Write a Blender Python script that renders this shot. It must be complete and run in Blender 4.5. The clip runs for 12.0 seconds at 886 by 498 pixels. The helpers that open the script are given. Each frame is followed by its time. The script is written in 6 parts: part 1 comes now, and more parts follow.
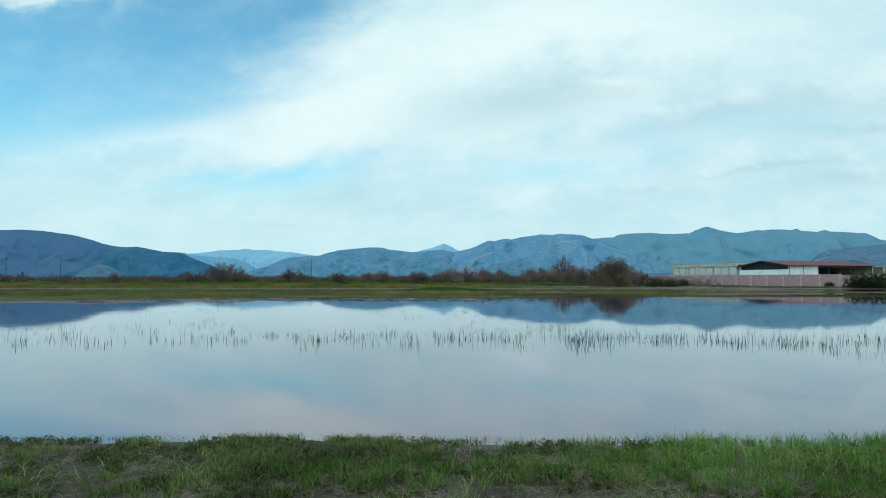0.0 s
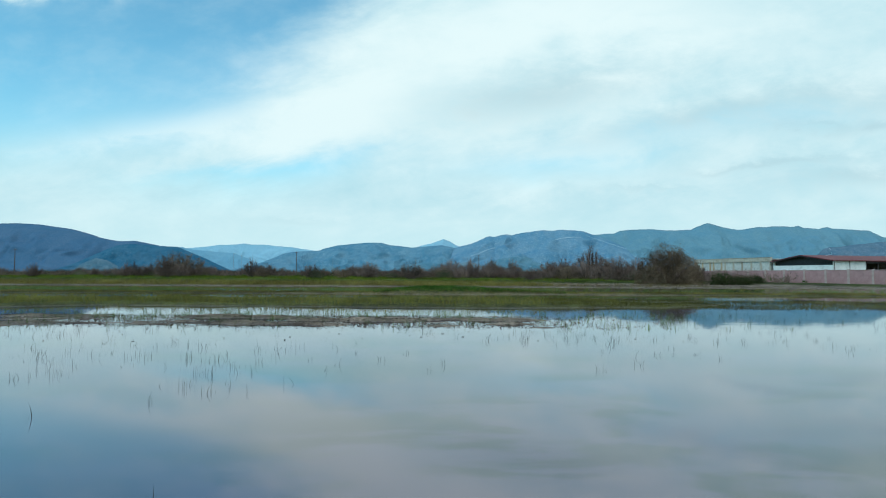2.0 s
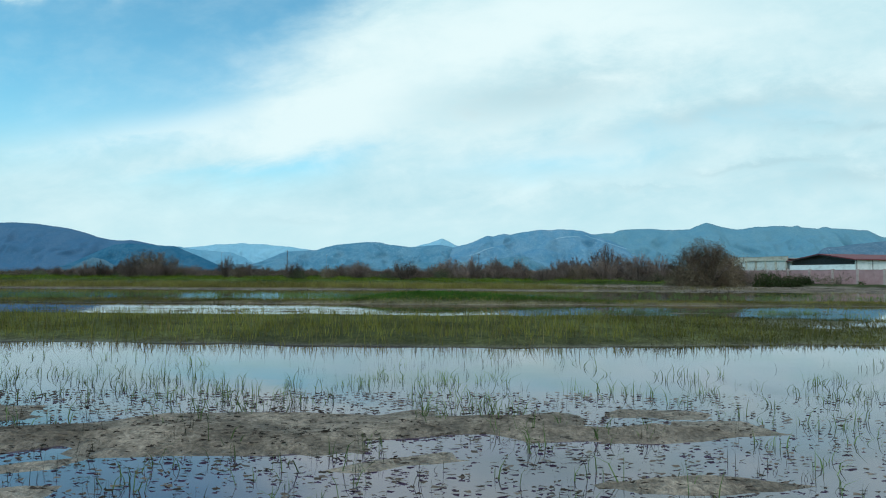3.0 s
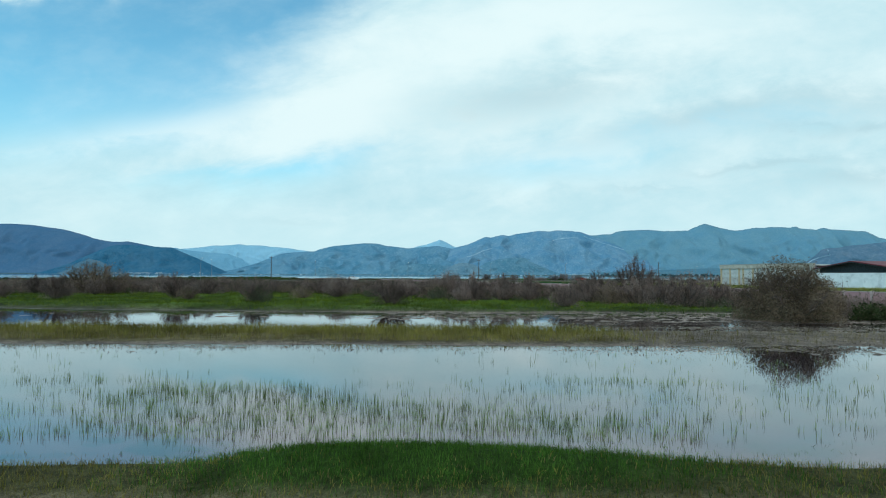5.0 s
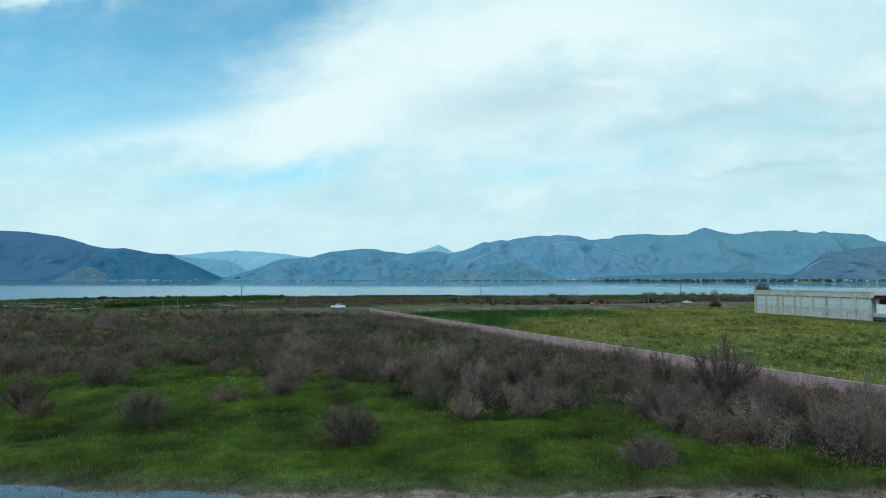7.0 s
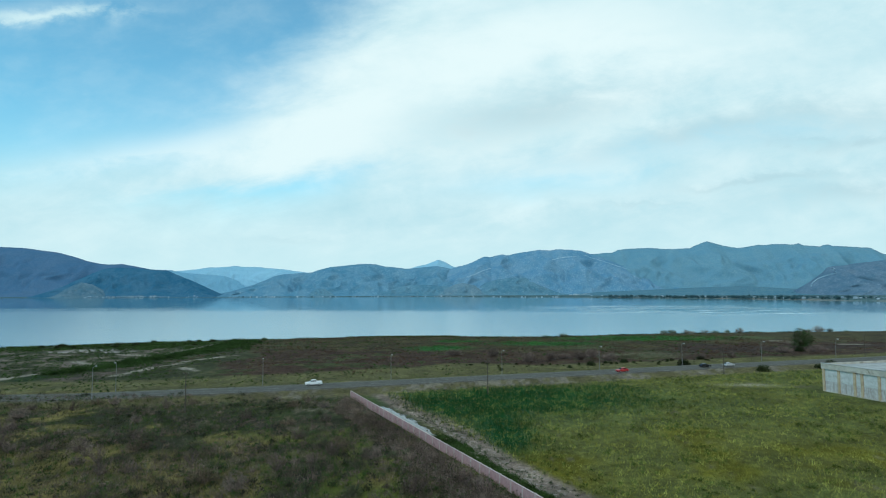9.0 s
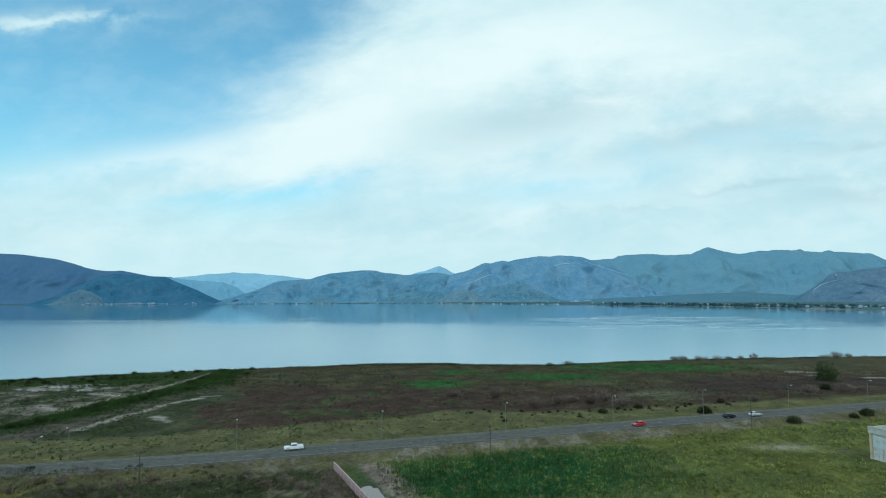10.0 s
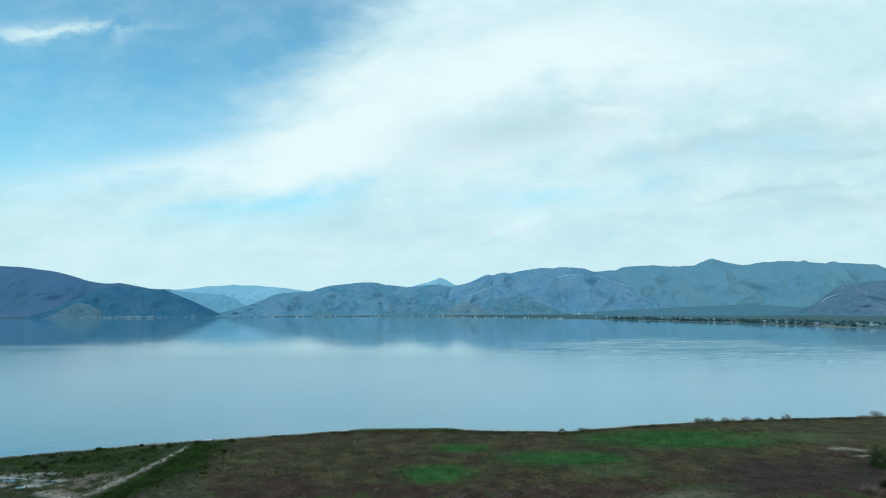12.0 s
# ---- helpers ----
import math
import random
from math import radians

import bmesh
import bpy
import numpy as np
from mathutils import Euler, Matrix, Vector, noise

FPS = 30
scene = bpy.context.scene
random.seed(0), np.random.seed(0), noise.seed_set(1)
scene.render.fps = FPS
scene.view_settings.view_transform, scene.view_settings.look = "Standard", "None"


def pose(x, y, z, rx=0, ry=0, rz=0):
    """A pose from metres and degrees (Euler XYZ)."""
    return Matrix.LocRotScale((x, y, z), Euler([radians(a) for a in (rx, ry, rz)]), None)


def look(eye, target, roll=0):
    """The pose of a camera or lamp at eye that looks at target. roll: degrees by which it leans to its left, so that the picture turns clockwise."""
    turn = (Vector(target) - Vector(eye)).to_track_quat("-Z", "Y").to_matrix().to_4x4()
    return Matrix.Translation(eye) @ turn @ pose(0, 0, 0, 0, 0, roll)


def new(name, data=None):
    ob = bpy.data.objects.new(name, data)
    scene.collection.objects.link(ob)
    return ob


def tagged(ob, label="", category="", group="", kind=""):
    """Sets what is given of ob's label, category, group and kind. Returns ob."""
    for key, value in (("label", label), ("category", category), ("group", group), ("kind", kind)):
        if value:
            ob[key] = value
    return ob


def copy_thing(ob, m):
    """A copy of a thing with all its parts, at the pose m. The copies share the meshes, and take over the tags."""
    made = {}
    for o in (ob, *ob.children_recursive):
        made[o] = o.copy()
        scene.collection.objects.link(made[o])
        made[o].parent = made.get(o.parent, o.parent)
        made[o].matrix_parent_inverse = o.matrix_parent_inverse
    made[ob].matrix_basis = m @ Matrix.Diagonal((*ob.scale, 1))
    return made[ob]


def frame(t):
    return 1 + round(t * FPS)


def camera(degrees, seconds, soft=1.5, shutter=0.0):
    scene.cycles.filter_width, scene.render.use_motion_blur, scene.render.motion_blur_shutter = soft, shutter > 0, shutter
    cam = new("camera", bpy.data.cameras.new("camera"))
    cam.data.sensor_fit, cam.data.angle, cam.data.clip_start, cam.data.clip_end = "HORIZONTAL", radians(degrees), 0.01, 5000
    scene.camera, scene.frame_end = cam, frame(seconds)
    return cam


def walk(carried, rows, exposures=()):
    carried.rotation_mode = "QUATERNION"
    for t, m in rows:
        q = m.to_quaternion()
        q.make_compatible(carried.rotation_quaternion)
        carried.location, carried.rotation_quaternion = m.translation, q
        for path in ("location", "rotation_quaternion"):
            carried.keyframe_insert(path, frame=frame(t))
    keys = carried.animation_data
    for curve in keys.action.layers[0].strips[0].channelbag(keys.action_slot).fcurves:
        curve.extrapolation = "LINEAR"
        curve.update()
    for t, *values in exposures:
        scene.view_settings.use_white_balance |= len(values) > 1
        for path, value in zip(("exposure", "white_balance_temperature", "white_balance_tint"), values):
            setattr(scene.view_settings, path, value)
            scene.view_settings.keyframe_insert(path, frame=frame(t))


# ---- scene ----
cam = camera(74.0, 12.0, soft=1.1)
PATH = [
    (0.0, pose(0.00, 0.00, 1.52, 92.89, -0.02, 0.29)),
    (0.5, pose(-0.17, 7.22, 1.43, 92.66, -0.13, 0.32)),
    (1.0, pose(-0.10, 13.79, 1.37, 92.26, -0.22, 0.29)),
    (1.5, pose(-0.01, 19.72, 1.33, 92.36, -0.27, 0.28)),
    (2.0, pose(-0.05, 26.25, 1.32, 92.47, -0.27, 0.26)),
    (2.5, pose(-0.09, 32.68, 1.35, 92.43, -0.27, 0.18)),
    (4.5, pose(0.10, 50.84, 2.61, 92.43, -0.32, -0.03)),
    (5.0, pose(0.17, 55.43, 3.91, 92.53, -0.26, -0.09)),
    (5.5, pose(0.26, 60.49, 5.67, 92.60, -0.19, -0.14)),
    (6.0, pose(0.30, 67.08, 7.55, 92.75, -0.12, -0.18)),
    (6.5, pose(0.46, 74.75, 9.76, 92.89, -0.04, -0.19)),
    (7.0, pose(0.66, 83.05, 12.29, 92.95, 0.02, -0.22)),
    (9.0, pose(1.65, 119.79, 29.50, 94.21, 0.22, -0.16)),
    (9.5, pose(2.14, 129.44, 35.53, 94.45, 0.24, -0.15)),
    (10.0, pose(2.71, 138.69, 42.22, 94.68, 0.27, -0.15)),
    (10.5, pose(3.02, 147.29, 49.40, 94.84, 0.30, -0.12)),
    (11.0, pose(3.28, 155.33, 56.10, 95.06, 0.32, -0.11)),
    (11.5, pose(3.34, 163.06, 63.47, 95.28, 0.33, -0.07)),
    (12.0, pose(3.20, 170.40, 70.73, 95.51, 0.35, 0.01)),
]
walk(cam, PATH)

# ---------------------------------------------------------------- sky and sun
SUN_EL, SUN_AZ = radians(48), radians(215)      # high, behind and to the left of the flight
world = bpy.data.worlds.new("sky")
scene.world = world
world.use_nodes = True


class Net:
    """A short way to write node trees."""

    def __init__(self, tree):
        self.t = tree
        tree.nodes.clear()

    def n(self, kind, ins=(), **props):
        node = self.t.nodes.new(kind)
        for k, v in props.items():
            setattr(node, k, v)
        for k, v in dict(ins).items():
            self.put(node.inputs[k], v)
        return node

    def put(self, sock, v):
        if hasattr(v, "is_output"):
            self.t.links.new(v, sock)
        else:
            sock.default_value = v

    def m(self, op, a, b=0.0, c=0.0, clamp=False):
        node = self.t.nodes.new("ShaderNodeMath")
        node.operation, node.use_clamp = op, clamp
        for s, v in zip(node.inputs, (a, b, c)):
            self.put(s, v)
        return node.outputs[0]

    def ramp(self, v, lo, hi, a=0.0, b=1.0):
        node = self.n("ShaderNodeMapRange", interpolation_type="SMOOTHSTEP")
        for s, x in zip(node.inputs, (v, lo, hi, a, b)):
            self.put(s, x)
        return node.outputs[0]

    def mix(self, f, a, b, blend="MIX"):
        node = self.n("ShaderNodeMix", data_type="RGBA", blend_type=blend)
        self.put(node.inputs[0], f)
        self.put(node.inputs[6], a)
        self.put(node.inputs[7], b)
        return node.outputs[2]

    def noise(self, vec, scale, detail=4.0, rough=0.55, warp=0.0):
        node = self.n("ShaderNodeTexNoise", {"Scale": scale, "Detail": detail, "Roughness": rough, "Distortion": warp})
        if vec is not None:
            self.put(node.inputs["Vector"], vec)
        return node.outputs[0]


w = Net(world.node_tree)
coord = w.n("ShaderNodeTexCoord").outputs["Generated"]
xyz = w.n("ShaderNodeSeparateXYZ", {0: coord}).outputs
sky = w.n("ShaderNodeTexSky", sky_type="NISHITA", sun_disc=False, sun_elevation=SUN_EL, sun_rotation=SUN_AZ,
          air_density=1.0, dust_density=0.6, ozone_density=2.0)
blue = w.mix(1.0, sky.outputs[0], (0.090, 0.195, 0.185, 1), "MULTIPLY")
# cloud sheet on the dome, in tangents of the sideways and upward angle
az = w.m("ARCTAN2", xyz[0], xyz[1])
el = w.m("ARCSINE", xyz[2])
ahead = w.m("MAXIMUM", w.m("ABSOLUTE", xyz[1]), 0.25)
side_, up_ = w.m("DIVIDE", xyz[0], ahead), w.m("DIVIDE", xyz[2], ahead)
flow = w.n("ShaderNodeCombineXYZ", {0: w.m("ADD", w.m("MULTIPLY", side_, 1.2), w.m("MULTIPLY", up_, 0.9)),
                                    1: w.m("SUBTRACT", w.m("MULTIPLY", up_, 3.2), w.m("MULTIPLY", side_, 0.75)), 2: xyz[1]}).outputs[0]
big = w.noise(flow, 1.6, 3.0, 0.5, 0.2)
fine = w.noise(flow, 4.5, 7.0, 0.60, 0.35)
wool = w.noise(w.n("ShaderNodeCombineXYZ", {0: side_, 1: w.m("MULTIPLY", up_, 1.7), 2: 2.0}).outputs[0], 9.0, 8.0, 0.62, 0.2)
off_b, off_f, off_w = w.m("SUBTRACT", big, 0.5), w.m("SUBTRACT", fine, 0.5), w.m("SUBTRACT", wool, 0.5)
P = w.m("ADD", side_, w.m("ADD", w.m("MULTIPLY", off_f, 0.20), w.m("MULTIPLY", off_w, 0.14)))
Q = w.m("ADD", up_, w.m("ADD", w.m("MULTIPLY", off_b, 0.06), w.m("ADD", w.m("MULTIPLY", off_f, 0.07), w.m("MULTIPLY", off_w, 0.07))))


def bank(p, q, wide, high, lean):
    """A soft oval of cloud or clear air: 1 in its middle, fading to 0."""
    c_, s_ = math.cos(radians(lean)), math.sin(radians(lean))
    dp, dq = w.m("SUBTRACT", P, p), w.m("SUBTRACT", Q, q)
    u = w.m("ADD", w.m("MULTIPLY", dp, c_ / wide), w.m("MULTIPLY", dq, s_ / wide))
    v = w.m("ADD", w.m("MULTIPLY", dp, -s_ / high), w.m("MULTIPLY", dq, c_ / high))
    return w.m("POWER", 2.718, w.m("MULTIPLY", w.m("ADD", w.m("MULTIPLY", u, u), w.m("MULTIPLY", v, v)), -1.0))


def add(*many):
    total = many[0]
    for v in many[1:]:
        total = w.m("ADD", total, v)
    return total


def times(v, k):
    return w.m("MULTIPLY", v, k)


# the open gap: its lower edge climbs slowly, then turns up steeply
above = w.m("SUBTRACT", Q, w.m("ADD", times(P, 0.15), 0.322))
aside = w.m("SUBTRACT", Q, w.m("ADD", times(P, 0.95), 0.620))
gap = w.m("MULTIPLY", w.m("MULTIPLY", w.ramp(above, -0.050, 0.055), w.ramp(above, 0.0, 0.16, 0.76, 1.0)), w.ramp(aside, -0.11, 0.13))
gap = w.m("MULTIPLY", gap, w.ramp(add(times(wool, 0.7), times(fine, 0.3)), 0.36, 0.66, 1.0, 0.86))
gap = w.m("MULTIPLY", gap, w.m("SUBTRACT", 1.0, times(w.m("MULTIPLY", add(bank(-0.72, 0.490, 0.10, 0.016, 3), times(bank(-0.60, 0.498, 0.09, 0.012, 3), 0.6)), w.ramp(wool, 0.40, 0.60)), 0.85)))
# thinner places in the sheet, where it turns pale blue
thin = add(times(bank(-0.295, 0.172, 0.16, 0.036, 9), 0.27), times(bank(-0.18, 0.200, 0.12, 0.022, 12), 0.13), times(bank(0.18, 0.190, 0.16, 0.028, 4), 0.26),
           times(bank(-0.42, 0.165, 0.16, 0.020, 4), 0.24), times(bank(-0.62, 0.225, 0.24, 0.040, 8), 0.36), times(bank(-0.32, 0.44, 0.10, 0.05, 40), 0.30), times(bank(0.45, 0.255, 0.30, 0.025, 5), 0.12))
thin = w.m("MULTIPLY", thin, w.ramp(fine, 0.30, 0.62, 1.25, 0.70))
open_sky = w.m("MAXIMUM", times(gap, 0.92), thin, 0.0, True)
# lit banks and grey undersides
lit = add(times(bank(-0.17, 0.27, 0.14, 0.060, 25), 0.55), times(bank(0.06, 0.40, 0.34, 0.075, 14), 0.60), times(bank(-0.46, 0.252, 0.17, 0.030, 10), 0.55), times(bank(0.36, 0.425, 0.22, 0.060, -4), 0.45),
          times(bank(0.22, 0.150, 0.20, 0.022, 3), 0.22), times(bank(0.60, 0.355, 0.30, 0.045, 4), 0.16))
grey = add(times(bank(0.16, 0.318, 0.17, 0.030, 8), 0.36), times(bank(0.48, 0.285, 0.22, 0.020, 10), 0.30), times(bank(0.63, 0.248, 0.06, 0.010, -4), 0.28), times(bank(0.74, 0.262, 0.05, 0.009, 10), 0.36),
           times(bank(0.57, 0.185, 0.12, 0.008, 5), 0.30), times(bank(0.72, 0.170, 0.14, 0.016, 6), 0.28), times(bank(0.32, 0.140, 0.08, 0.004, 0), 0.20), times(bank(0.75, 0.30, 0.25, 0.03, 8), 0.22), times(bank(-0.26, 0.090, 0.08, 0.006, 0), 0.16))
tone = add(0.47, times(lit, 0.66), times(off_b, 0.45), times(off_f, 0.75), times(off_w, 0.55))
cloud = w.mix(w.ramp(tone, 0.05, 1.0), (0.46, 0.75, 0.84, 1), (0.79, 0.965, 0.985, 1))
cloud = w.mix(w.m("MULTIPLY", grey, w.ramp(fine, 0.30, 0.60, 0.6, 1.2), 0.0, True), cloud, (0.36, 0.57, 0.65, 1))
haze = w.ramp(el, 0.0, 0.16, 1.0, 0.0)
cloud = w.mix(w.m("MULTIPLY", haze, 0.75), cloud, (0.61, 0.87, 0.92, 1))
# higher up, mostly unseen, bright heaps with blue between are added to lighten water
heap = w.noise(w.n("ShaderNodeCombineXYZ", {0: w.m("MULTIPLY", az, 1.6), 1: w.m("MULTIPLY", el, 3.4), 2: 7.0}).outputs[0], 1.5, 4.0, 0.55, 0.4)
high = w.ramp(el, 0.44, 0.58)
cloud = w.mix(w.m("MULTIPLY", high, w.ramp(heap, 0.42, 0.62)), cloud, (1.05, 1.22, 1.26, 1))
rift = w.m("MULTIPLY", high, w.ramp(w.m("ADD", heap, w.m("MULTIPLY", az, 0.30)), 0.36, 0.50, 0.85, 0.0))
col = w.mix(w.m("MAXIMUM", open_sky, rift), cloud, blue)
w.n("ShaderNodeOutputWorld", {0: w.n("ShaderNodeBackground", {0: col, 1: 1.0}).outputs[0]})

sun = new("sun", bpy.data.lights.new("sun", "SUN"))
sun.data.energy, sun.data.angle, sun.data.color = 1.4, radians(10), (1.0, 0.96, 0.9)
sun.matrix_world = look((0, 0, 900), (-math.sin(SUN_AZ) * 900 * math.cos(SUN_EL), -math.cos(SUN_AZ) * 900 * math.cos(SUN_EL), 900 - 900 * math.sin(SUN_EL)))


# ---------------------------------------------------------------- materials
def material(name, rough=0.9, metal=0.0, spec=0.3):
    mat = bpy.data.materials.new(name)
    mat.use_nodes = True
    net = Net(mat.node_tree)
    bsdf = net.n("ShaderNodeBsdfPrincipled", {"Roughness": rough, "Metallic": metal, "Specular IOR Level": spec})
    net.n("ShaderNodeOutputMaterial", {0: bsdf.outputs[0]})
    return mat, net, bsdf


def bump(net, bsdf, height, strength, distance):
    b = net.n("ShaderNodeBump", {"Height": height, "Strength": strength, "Distance": distance})
    net.put(bsdf.inputs["Normal"], b.outputs[0])


def surface(name, a, b, scale, rough=0.9, metal=0.0, grain=0.0, relief=0.02, stain=None, stain_scale=0.4, spec=0.3):
    """Two tones mixed by noise, fine grain, and wider stains."""
    mat, net, bsdf = material(name, rough, metal, spec)
    pos = net.n("ShaderNodeTexCoord").outputs["Object"]
    n1 = net.noise(pos, scale, 6.0, 0.6)
    c = net.mix(net.ramp(n1, 0.35, 0.65), (*a, 1), (*b, 1))
    if stain:
        n2 = net.noise(pos, stain_scale, 5.0, 0.65, 0.5)
        c = net.mix(net.ramp(n2, 0.52, 0.68, 0.0, 0.75), c, (*stain, 1))
    if grain:
        n3 = net.noise(pos, scale * 9, 3.0, 0.7)
        c = net.mix(grain, c, net.n("ShaderNodeCombineColor", {0: n3, 1: n3, 2: n3}).outputs[0], "OVERLAY")
    net.put(bsdf.inputs["Base Color"], c)
    if relief:
        bump(net, bsdf, net.noise(pos, scale * 4, 5.0, 0.6), 0.5, relief)
    return mat


def leafy(name, dark, light, rough=0.75, translucent=0.25):
    """Leaves, blades and twigs: each one its own tone between the two."""
    mat, net, bsdf = material(name, rough, 0.0, 0.03)
    r = net.n("ShaderNodeNewGeometry").outputs["Random Per Island"]
    o = net.n("ShaderNodeObjectInfo").outputs["Random"]
    c = net.mix(r, (*dark, 1), (*light, 1))
    c = net.mix(0.35, c, net.mix(o, (*dark, 1), (*light, 1)))
    pos = net.n("ShaderNodeNewGeometry").outputs["Position"]
    k = net.m("MULTIPLY", net.ramp(net.noise(pos, 0.45, 4.0, 0.6), 0.32, 0.68, 0.62, 1.32), net.ramp(net.noise(pos, 0.07, 4.0, 0.6), 0.32, 0.68, 0.70, 1.28))
    sc = net.n("ShaderNodeVectorMath", {0: c}, operation="SCALE")
    net.put(sc.inputs["Scale"], k)
    c = sc.outputs[0]
    net.put(bsdf.inputs["Base Color"], c)
    tr = net.n("ShaderNodeBsdfTranslucent", {0: c})
    sh = net.n("ShaderNodeMixShader", {0: translucent, 1: bsdf.outputs[0], 2: tr.outputs[0]})
    for node in net.t.nodes:
        if node.type == "OUTPUT_MATERIAL":
            net.put(node.inputs[0], sh.outputs[0])
    return mat


def ground_material():
    mat, net, bsdf = material("ground", 0.95, 0.0, 0.08)
    pos = net.n("ShaderNodeNewGeometry").outputs["Position"]
    tint = net.n("ShaderNodeAttribute", attribute_name="tint").outputs["Color"]
    lo = net.noise(pos, 0.11, 6.0, 0.65, 0.3)
    mid = net.noise(pos, 0.9, 5.0, 0.7)
    hi = net.noise(pos, 6.0, 4.0, 0.7)
    k = net.m("MULTIPLY", net.ramp(lo, 0.3, 0.7, 0.70, 1.35), net.m("MULTIPLY", net.ramp(mid, 0.3, 0.72, 0.68, 1.32), net.ramp(hi, 0.3, 0.7, 0.65, 1.35)))
    grain = net.noise(pos, 26.0, 4.0, 0.75)
    k = net.m("MULTIPLY", k, net.ramp(grain, 0.32, 0.68, 0.62, 1.38))
    c = net.n("ShaderNodeVectorMath", {0: tint}, operation="SCALE")
    net.put(c.inputs["Scale"], k)
    net.put(bsdf.inputs["Base Color"], c.outputs[0])
    wet = net.n("ShaderNodeSeparateXYZ", {0: pos}).outputs[2]
    net.put(bsdf.inputs["Roughness"], net.ramp(wet, 0.0, 0.06, 0.45, 0.95))
    bump(net, bsdf, net.m("ADD", mid, net.m("ADD", net.m("MULTIPLY", hi, 0.4), net.m("MULTIPLY", grain, 0.16))), 0.8, 0.25)
    return mat


def water_material(name, bed, ripple, size, rough, flood_bed=False):
    mat, net, bsdf = material(name, rough, 0.0, 0.5)
    pos = net.n("ShaderNodeNewGeometry").outputs["Position"]
    st = net.n("ShaderNodeMapping", {0: pos, 3: (0.35, 1.0, 1.0)}).outputs[0]
    n = net.noise(st, size, 4.0, 0.55, 0.3)
    calm = net.ramp(net.noise(st, size * 0.06, 3.0, 0.5, 0.8), 0.42, 0.62, 0.25, 1.0)
    c = net.mix(net.ramp(net.noise(pos, 0.25, 5.0, 0.6), 0.3, 0.7), (*[x * 0.75 for x in bed], 1), (*[x * 1.25 for x in bed], 1))
    if flood_bed:                                   # base colour bluer and darker to the west, standing in for reflected sky
        xyz_ = net.n("ShaderNodeSeparateXYZ", {0: pos}).outputs
        far_ = net.m("ADD", net.m("ADD", xyz_[0], net.m("MULTIPLY", xyz_[1], 0.18)), net.m("MULTIPLY", net.noise(pos, 0.22, 6.0, 0.7), 9.0))
        far_ = net.m("ADD", far_, net.ramp(xyz_[1], 10.0, 16.0, 9.0, 0.0))
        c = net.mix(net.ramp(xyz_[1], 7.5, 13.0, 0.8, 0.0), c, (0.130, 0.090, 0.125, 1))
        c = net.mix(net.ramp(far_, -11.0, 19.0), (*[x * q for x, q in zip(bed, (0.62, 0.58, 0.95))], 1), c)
    if flood_bed:                                   # browner, darker bed towards the scrub
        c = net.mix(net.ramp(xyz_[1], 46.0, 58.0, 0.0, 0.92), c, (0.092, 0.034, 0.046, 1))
        # IOR varies along y so the sky's reflection dims, then brightens
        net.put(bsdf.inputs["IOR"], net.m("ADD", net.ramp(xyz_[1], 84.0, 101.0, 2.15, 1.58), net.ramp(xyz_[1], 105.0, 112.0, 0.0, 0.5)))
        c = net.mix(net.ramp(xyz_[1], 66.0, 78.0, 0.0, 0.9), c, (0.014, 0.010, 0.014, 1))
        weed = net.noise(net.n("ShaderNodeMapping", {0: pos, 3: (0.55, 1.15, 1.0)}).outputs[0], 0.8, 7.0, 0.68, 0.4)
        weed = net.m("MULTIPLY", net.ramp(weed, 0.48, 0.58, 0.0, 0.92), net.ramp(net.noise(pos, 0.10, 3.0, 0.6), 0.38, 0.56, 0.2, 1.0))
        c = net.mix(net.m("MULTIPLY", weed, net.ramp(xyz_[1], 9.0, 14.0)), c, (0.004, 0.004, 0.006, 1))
    net.put(bsdf.inputs["Base Color"], c)
    if not flood_bed:                               # a patch of wind-ruffled water on the lake
        q = net.n("ShaderNodeVectorMath", {0: net.n("ShaderNodeMapping", {0: pos, 1: (-1.45, -4.1, 0), 3: (0.0036, 0.0036, 0.0)}).outputs[0]}, operation="LENGTH").outputs["Value"]
        gust = net.m("MULTIPLY", net.ramp(q, 0.35, 1.15, 1.0, 0.0), net.ramp(net.noise(net.n("ShaderNodeMapping", {0: pos, 3: (0.5, 1.0, 1.0)}).outputs[0], 0.018, 5.0, 0.7, 1.0), 0.47, 0.60))
        calm = net.m("ADD", calm, net.m("MULTIPLY", gust, 9.0))
    if not flood_bed:                               # wind-roughened near water, calm under the far shore
        place = net.n("ShaderNodeSeparateXYZ", {0: pos}).outputs
        bsdf.inputs["IOR"].default_value = 1.45
        lanes = net.noise(net.n("ShaderNodeMapping", {0: pos, 3: (0.0009, 0.0062, 1.0)}).outputs[0], 1.0, 4.0, 0.6, 0.4)
        line_ = net.m("ADD", net.m("ADD", place[1], net.m("MULTIPLY", place[0], 0.22)), net.m("MULTIPLY", net.m("SUBTRACT", lanes, 0.5), 700.0))
        calm_ = net.m("MULTIPLY", net.ramp(line_, 820.0, 1320.0), net.ramp(lanes, 0.54, 0.68, 1.0, 0.5))
        streak = net.noise(net.n("ShaderNodeMapping", {0: pos, 2: (0, 0, 0.25), 3: (0.008, 0.040, 1.0)}).outputs[0], 1.0, 4.0, 0.65, 0.6)
        streak = net.m("MULTIPLY", net.ramp(streak, 0.52, 0.60), net.ramp(q, 0.5, 1.5, 0.20, 0.0))
        net.put(bsdf.inputs["Roughness"], net.m("ADD", net.ramp(calm_, 0.0, 1.0, 0.17, 0.06), streak))
